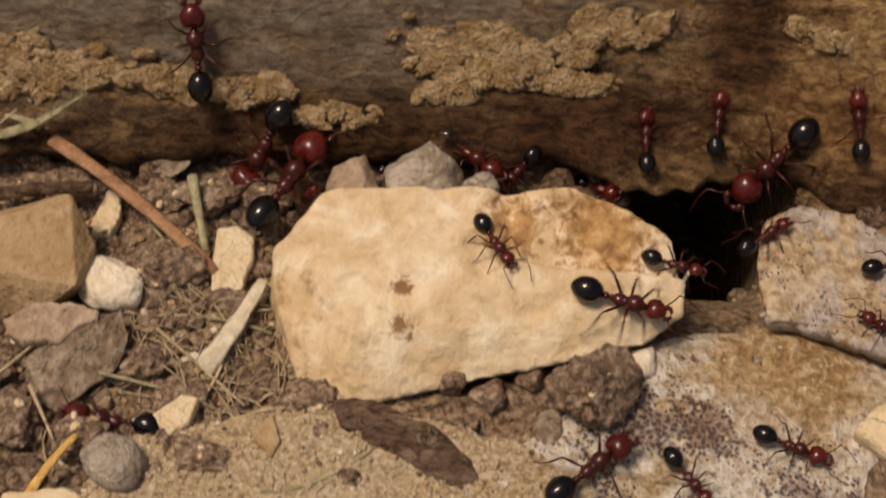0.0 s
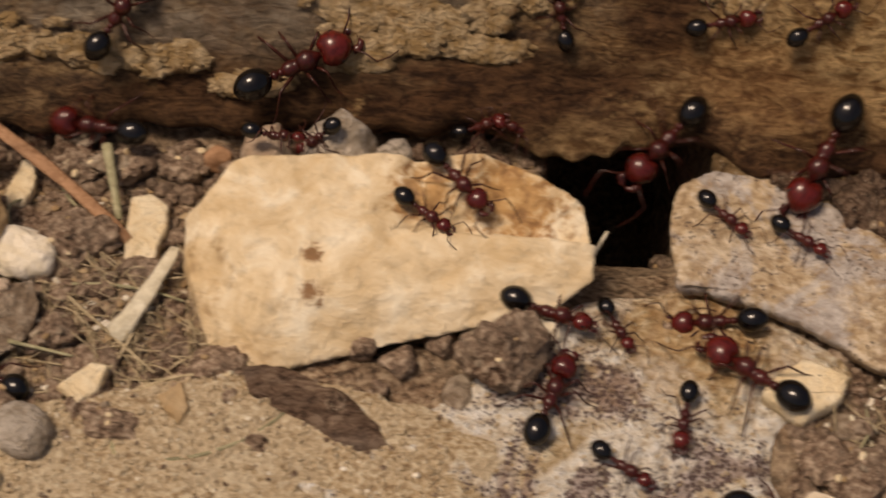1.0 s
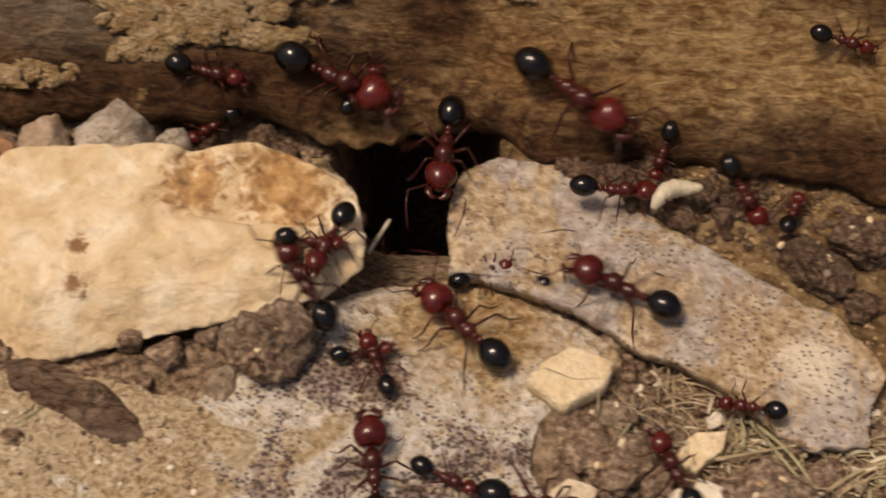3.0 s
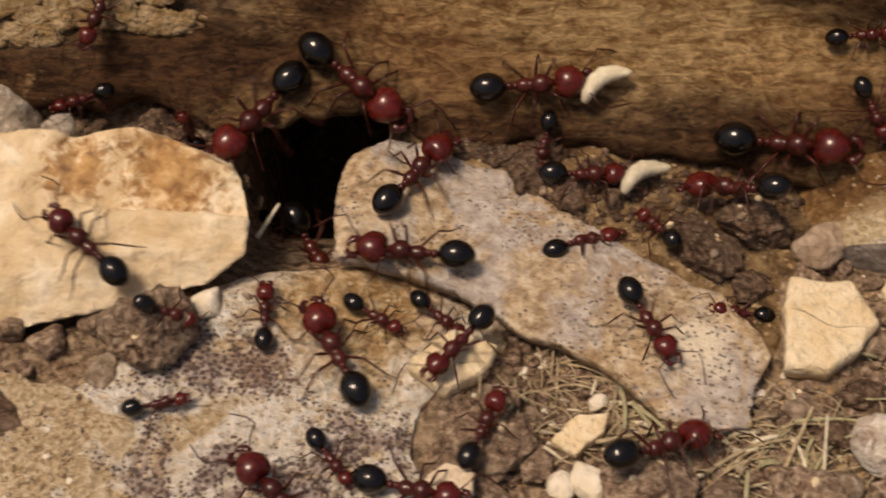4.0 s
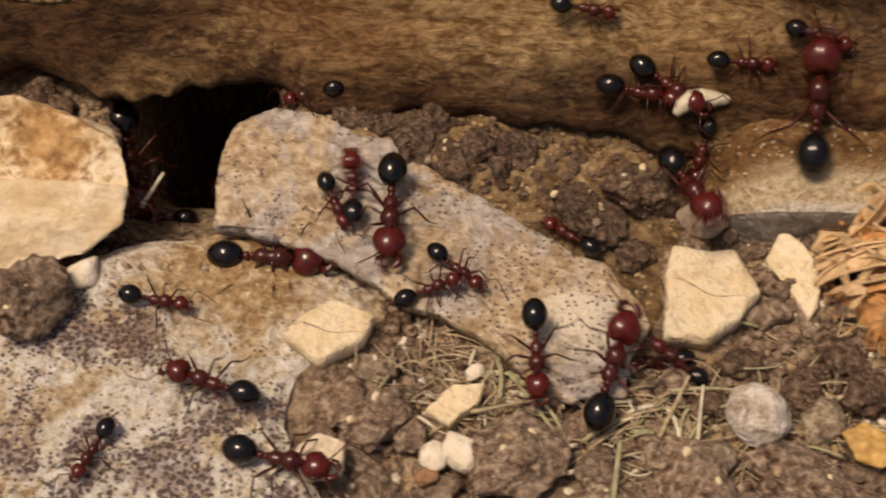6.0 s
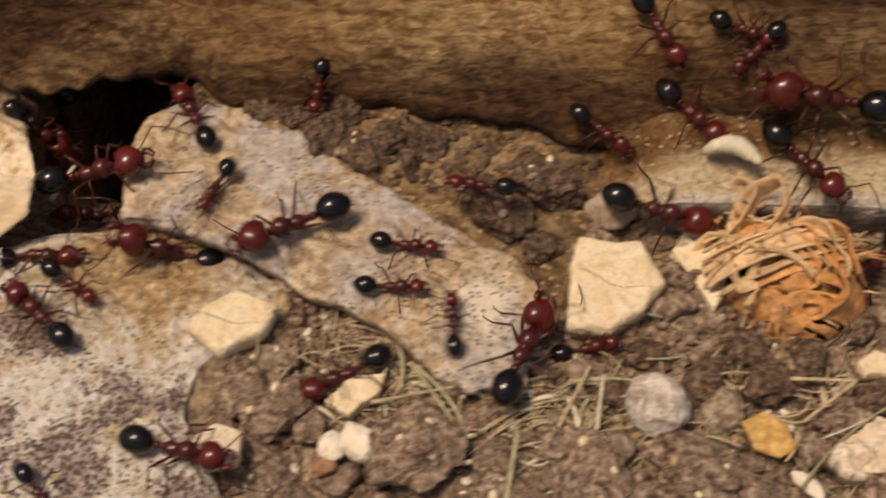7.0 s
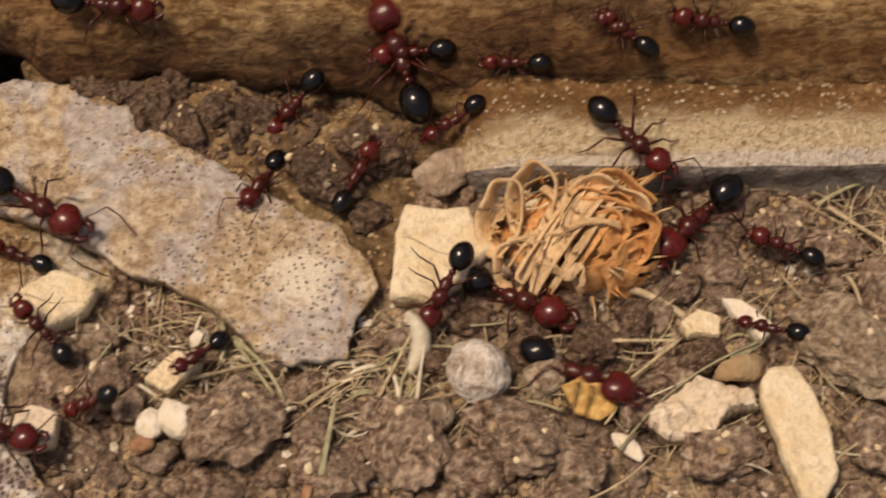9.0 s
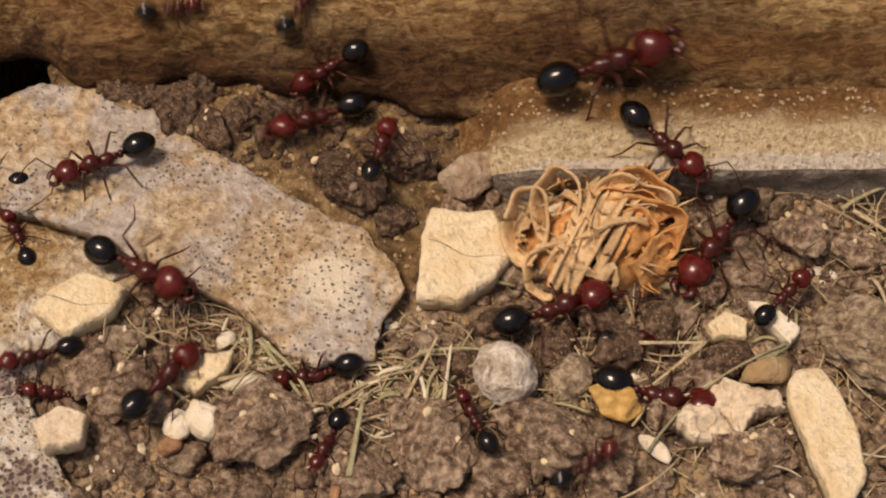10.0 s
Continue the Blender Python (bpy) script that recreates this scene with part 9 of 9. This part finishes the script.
    crawl("media", 0.79, [
        (0, 105.5, 24.8, 35.64, 1, 18, -87), (7.53, 105.5, 24.8, 35.64, 1, 18, -87), (7.7, 105.6, 19, 29.54, -28, 43, -125), (7.87, 106.2, 14.5, 22.34, -67, 22, -168),
        (7.95, 106.6, 9.4, 15.54, -49, -1, 175), (8, 106.6, 9.4, 15.54, -49, -1, 175), (8.27, 110.8, 8.5, 14.94, -55, -4, 176), (8.5, 115.1, 8.1, 13.74, -63, -7, 177),
        (8.73, 110.8, 8.2, 14.14, -57, -7, 175), (9, 106.6, 8.6, 14.34, -55, -7, 173), (9.23, 106.3, 14.5, 22.34, -60, -45, 161),
        (9.47, 105.8, 19.8, 30.74, -1, -18, 93), (10, 105.8, 19.8, 30.74, -1, -18, 93)])
    crawl("minor", 0.70, [
        (0, 100.2, 23.3, 34.69, 0, 18, -89), (8.07, 100.2, 23.3, 34.69, 0, 18, -89), (8.27, 100.3, 14.8, 24.49, -50, 36, -152), (8.45, 100.7, 7.9, 12.89, -54, -2, 180),
        (8.5, 100.7, 7.9, 12.89, -54, -2, 180), (9, 98.2, 8.2, 13.39, -44, -23, 156), (9.23, 97.9, 14, 22.09, -48, -52, 145), (9.47, 97.6, 19.7, 30.99, -1, -18, 92),
        (10, 97.6, 19.7, 30.99, -1, -18, 92)])
    crawl("minor", 0.70, [
        (0, 130.2, 6, 8.51, -18, 0, 180), (7.53, 130.2, 6, 8.51, -18, 0, 180), (7.77, 124.6, 5.9, 8.71, -40, -7, 172), (8, 119.2, 6, 8.71, -35, -12, 163),
        (8.27, 112.3, 6.2, 9.21, -39, -13, 170), (8.5, 105.4, 6.4, 9.81, -44, -8, 171), (8.55, 105.4, 6.4, 9.81, -44, -8, 171),
        (8.73, 105.1, 14.2, 20.01, -55, -45, 156), (8.93, 104.5, 20.6, 31.51, -1, -18, 93), (10, 104.5, 20.6, 31.51, -1, -18, 93)])
    crawl("media", 1.04, [
        (0, 42.4, 29.5, 29.71, -1, 18, -94), (7.07, 42.4, 29.5, 29.71, -1, 18, -94), (7.2, 42.1, 26.2, 24.61, 35, 47, -55), (7.33, 41.9, 23, 19.51, 54, 19, -26),
        (7.5, 41.4, 20.3, 13.81, 56, -3, -10), (8, 42.91, 17.78, 9.64, 32, 20, -44), (8.5, 45.8, 17.1, 9.71, 50, 11, -21), (9, 47.7, 16.8, 10.11, 45, 5, -6),
        (9.27, 47.17, 16.22, 9.39, 28, -14, 20), (9.5, 46.54, 15.77, 8.54, 16, -27, 46), (9.55, 46.54, 15.77, 8.54, 16, -27, 46), (9.73, 47.7, 21.3, 18.41, 26, -50, 55),
        (9.93, 48.8, 27.2, 28.11, 3, -18, 81), (10, 48.8, 27.2, 28.11, 3, -18, 81)])
    crawl("minor", 0.70, [
        (0, 57.4, -42, -1.21, -1, -17, 94), (8.07, 57.4, -42, -1.21, -1, -17, 94), (8.27, 56.4, -30.8, -1.21, -3, -4, 136), (8.5, 56.1, -21.2, 2.19, 12, 6, 179),
        (9, 57.6, -20, 1.69, -23, -17, -132), (9.5, 58.95, -18.12, 0.17, -3, -5, -97), (9.55, 58.95, -18.12, 0.16, -3, -5, -97), (9.73, 59.62, -32.46, -0.14, 5, 35, -97),
        (9.93, 60.1, -46.2, -1.61, 1, 17, -87), (10, 60.1, -46.2, -1.61, 1, 17, -87)])
    crawl("minor", 0.70, [
        (0, 79, -47.1, -1.04, 1, -17, 88), (9.07, 79, -47.1, -1.04, 1, -17, 88), (9.27, 79.3, -37.1, -0.34, -6, -1, 171), (9.5, 79.63, -27.7, 1.73, -18, 2, -60),
        (9.67, 79.63, -27.81, 1.93, -6, 5, -53), (9.83, 79.63, -27.85, 2.21, 38, -8, 104), (10, 79.72, -27.9, 2.26, 27, -6, 114)])
    crawl("minor", 0.70, [
        (0, 68.6, -46.7, -1.1, 0, -17, 91), (9.07, 68.6, -46.7, -1.1, 0, -17, 91), (9.27, 68.5, -40.2, -1, -4, -2, 145), (9.5, 68.4, -33.7, -0.5, -6, 35, -145),
        (10, 67.67, -29.28, 1.27, 20, -6, -112)])
    crawl("media", 1.02, [
        (0, 47, 26.6, 27.11, -1, 18, -93), (9.53, 47, 26.6, 27.11, -1, 18, -93), (9.77, 46.2, 14, 15.31, -21, 27, -131), (9.95, 45.3, 1.5, 3.51, -5, 2, -156),
        (10, 45.3, 1.5, 3.51, -5, 2, -156)])
    crawl("minor", 0.71, [
        (0, 89, -47.9, -1.59, 1, -17, 86), (9.53, 89, -47.9, -1.59, 1, -17, 86), (9.77, 89.6, -39.5, -0.99, 8, -13, 56), (10, 89.98, -32.33, 1.99, -7, -21, 24)])
    crawl("media", 0.88, [
        (0, 75.3, 24.1, 29.16, -1, 18, -94), (9.07, 75.3, 24.1, 29.16, -1, 18, -94), (9.27, 74.7, 18.4, 16.06, -47, 37, -148), (9.45, 74.34, 9.8, 6.46, -40, 21, -170),
        (9.5, 74.34, 9.8, 6.46, -40, 21, -170), (9.73, 70.84, 11.37, 5.95, 110, 157, -2), (10, 67.37, 12.13, 6.1, -42, 27, -164)])
    crawl("media", 1.05, [
        (0, 61.6, 26.4, 27.82, -1, 18, -94), (9.07, 61.6, 26.4, 27.82, -1, 18, -94), (9.27, 60.4, 18.6, 13.92, -45, 38, -150), (9.45, 59.84, 6.86, 3.69, -49, -17, 172),
        (9.5, 59.84, 6.86, 3.69, -49, -17, 172), (10, 66.05, 7.11, 2.52, 0, 0, -158)])
    crawl("minor", 0.70, [
        (0, 42.5, -45.9, -1.04, -2, -17, 97), (9.07, 42.5, -45.9, -1.04, -2, -17, 97), (9.27, 40.5, -27.9, 0.96, -4, -10, 59), (9.45, 38, -9, 1.36, 6, -3, 20),
        (9.5, 38, -9, 1.36, 6, -3, 20), (9.73, 37.7, -7.3, 1.56, 2, -5, 68), (10, 37.25, -4.94, 0.89, -16, -18, 117)])
    crawl("minor", 0.70, [
        (0, 53.2, 26.4, 26.88, -2, 18, -98), (9.53, 53.2, 26.4, 26.88, -2, 18, -98), (9.77, 52.4, 21.3, 18.78, 44, 33, -31), (10, 51.4, 17, 9.88, 43, -5, 5)])
    crawl("minor", 0.70, [
        (0, 65.7, 25.6, 27.26, -1, 18, -95), (9.53, 65.7, 25.6, 27.26, -1, 18, -95), (9.77, 65.1, 20.7, 19.06, 57, 16, -19), (10, 64.6, 16.3, 10.46, 30, -35, 37)])
    crawl("minor", 0.70, [
        (0, 98.5, 22.3, 33.66, 0, 18, -89), (8.53, 98.5, 22.3, 33.66, 0, 18, -89), (8.77, 98.5, 14.6, 24.16, -57, 23, -166), (8.95, 98.7, 8.2, 13.36, -42, -28, 151),
        (9, 98.7, 8.2, 13.36, -42, -28, 151), (9.23, 98.4, 13.9, 22.16, -45, -55, 141), (9.47, 98.2, 19.8, 30.86, -1, -18, 92), (10, 98.2, 19.8, 30.86, -1, -18, 92)])
    crawl("minor", 0.70, [
        (0, 95.7, 24.7, 35.66, 1, 18, -87), (7.53, 95.7, 24.7, 35.66, 1, 18, -87), (7.7, 95.8, 19.3, 30.26, 29, 38, -49), (7.87, 96, 14.7, 24.36, 58, 9, -8),
        (7.95, 96.6, 12.1, 16.56, 48, -15, 7), (8, 96.6, 12.1, 16.56, 48, -15, 7), (8.5, 100.1, 12.1, 17.06, 45, 12, -13), (8.73, 99.7, 15.2, 25.36, 49, -29, 25),
        (8.93, 99.6, 20.6, 31.66, -1, -18, 93), (10, 99.6, 20.6, 31.66, -1, -18, 93)])
    crawl("media", 0.86, [
        (0, 24, 14, -16, 0, 0, -60), (5.3, 24, 14, -16, 0, 0, -60), (6.3, 24.6, 2.9, -5, 33, 9, 148), (6.6, 26, 2.1, -4.3, 34, 13, 155), (7, 27.7, 3.4, -5.3, 36, -9, -173), (7.4, 34.37, -2.23, 5.17, -35, -177, 7), (10, 34, -1.3, 4, -59, -177, 7)])
    crawl("media", 0.95, [
        (0, 22, 15, -16, 0, 0, -60), (5.3, 22, 15, -16, 0, 0, -60), (6.3, 20.59, 2.74, 5.56, 13, 12, -59), (6.6, 21.7, 3.8, 6.2, 17, 29, -57), (7, 20.2, 11.7, 0, 12, 60, 5), (10, 20.2, 11.7, 0, 12, 60, 5)])
    crawl("media", 0.90, [
        (0, 23, 12, -14, 0, 0, -60), (5.3, 23, 12, -14, 0, 0, -60), (6.3, 21.2, -5.7, 1.8, 25, 43, 26), (6.6, 21.8, -4.7, 1.3, 35, 38, 18), (7, 24.16, -5.32, 3.19, 161, -4, 2), (10, 23.5, -3.8, 1.2, 57, 43, 53)])


motions()
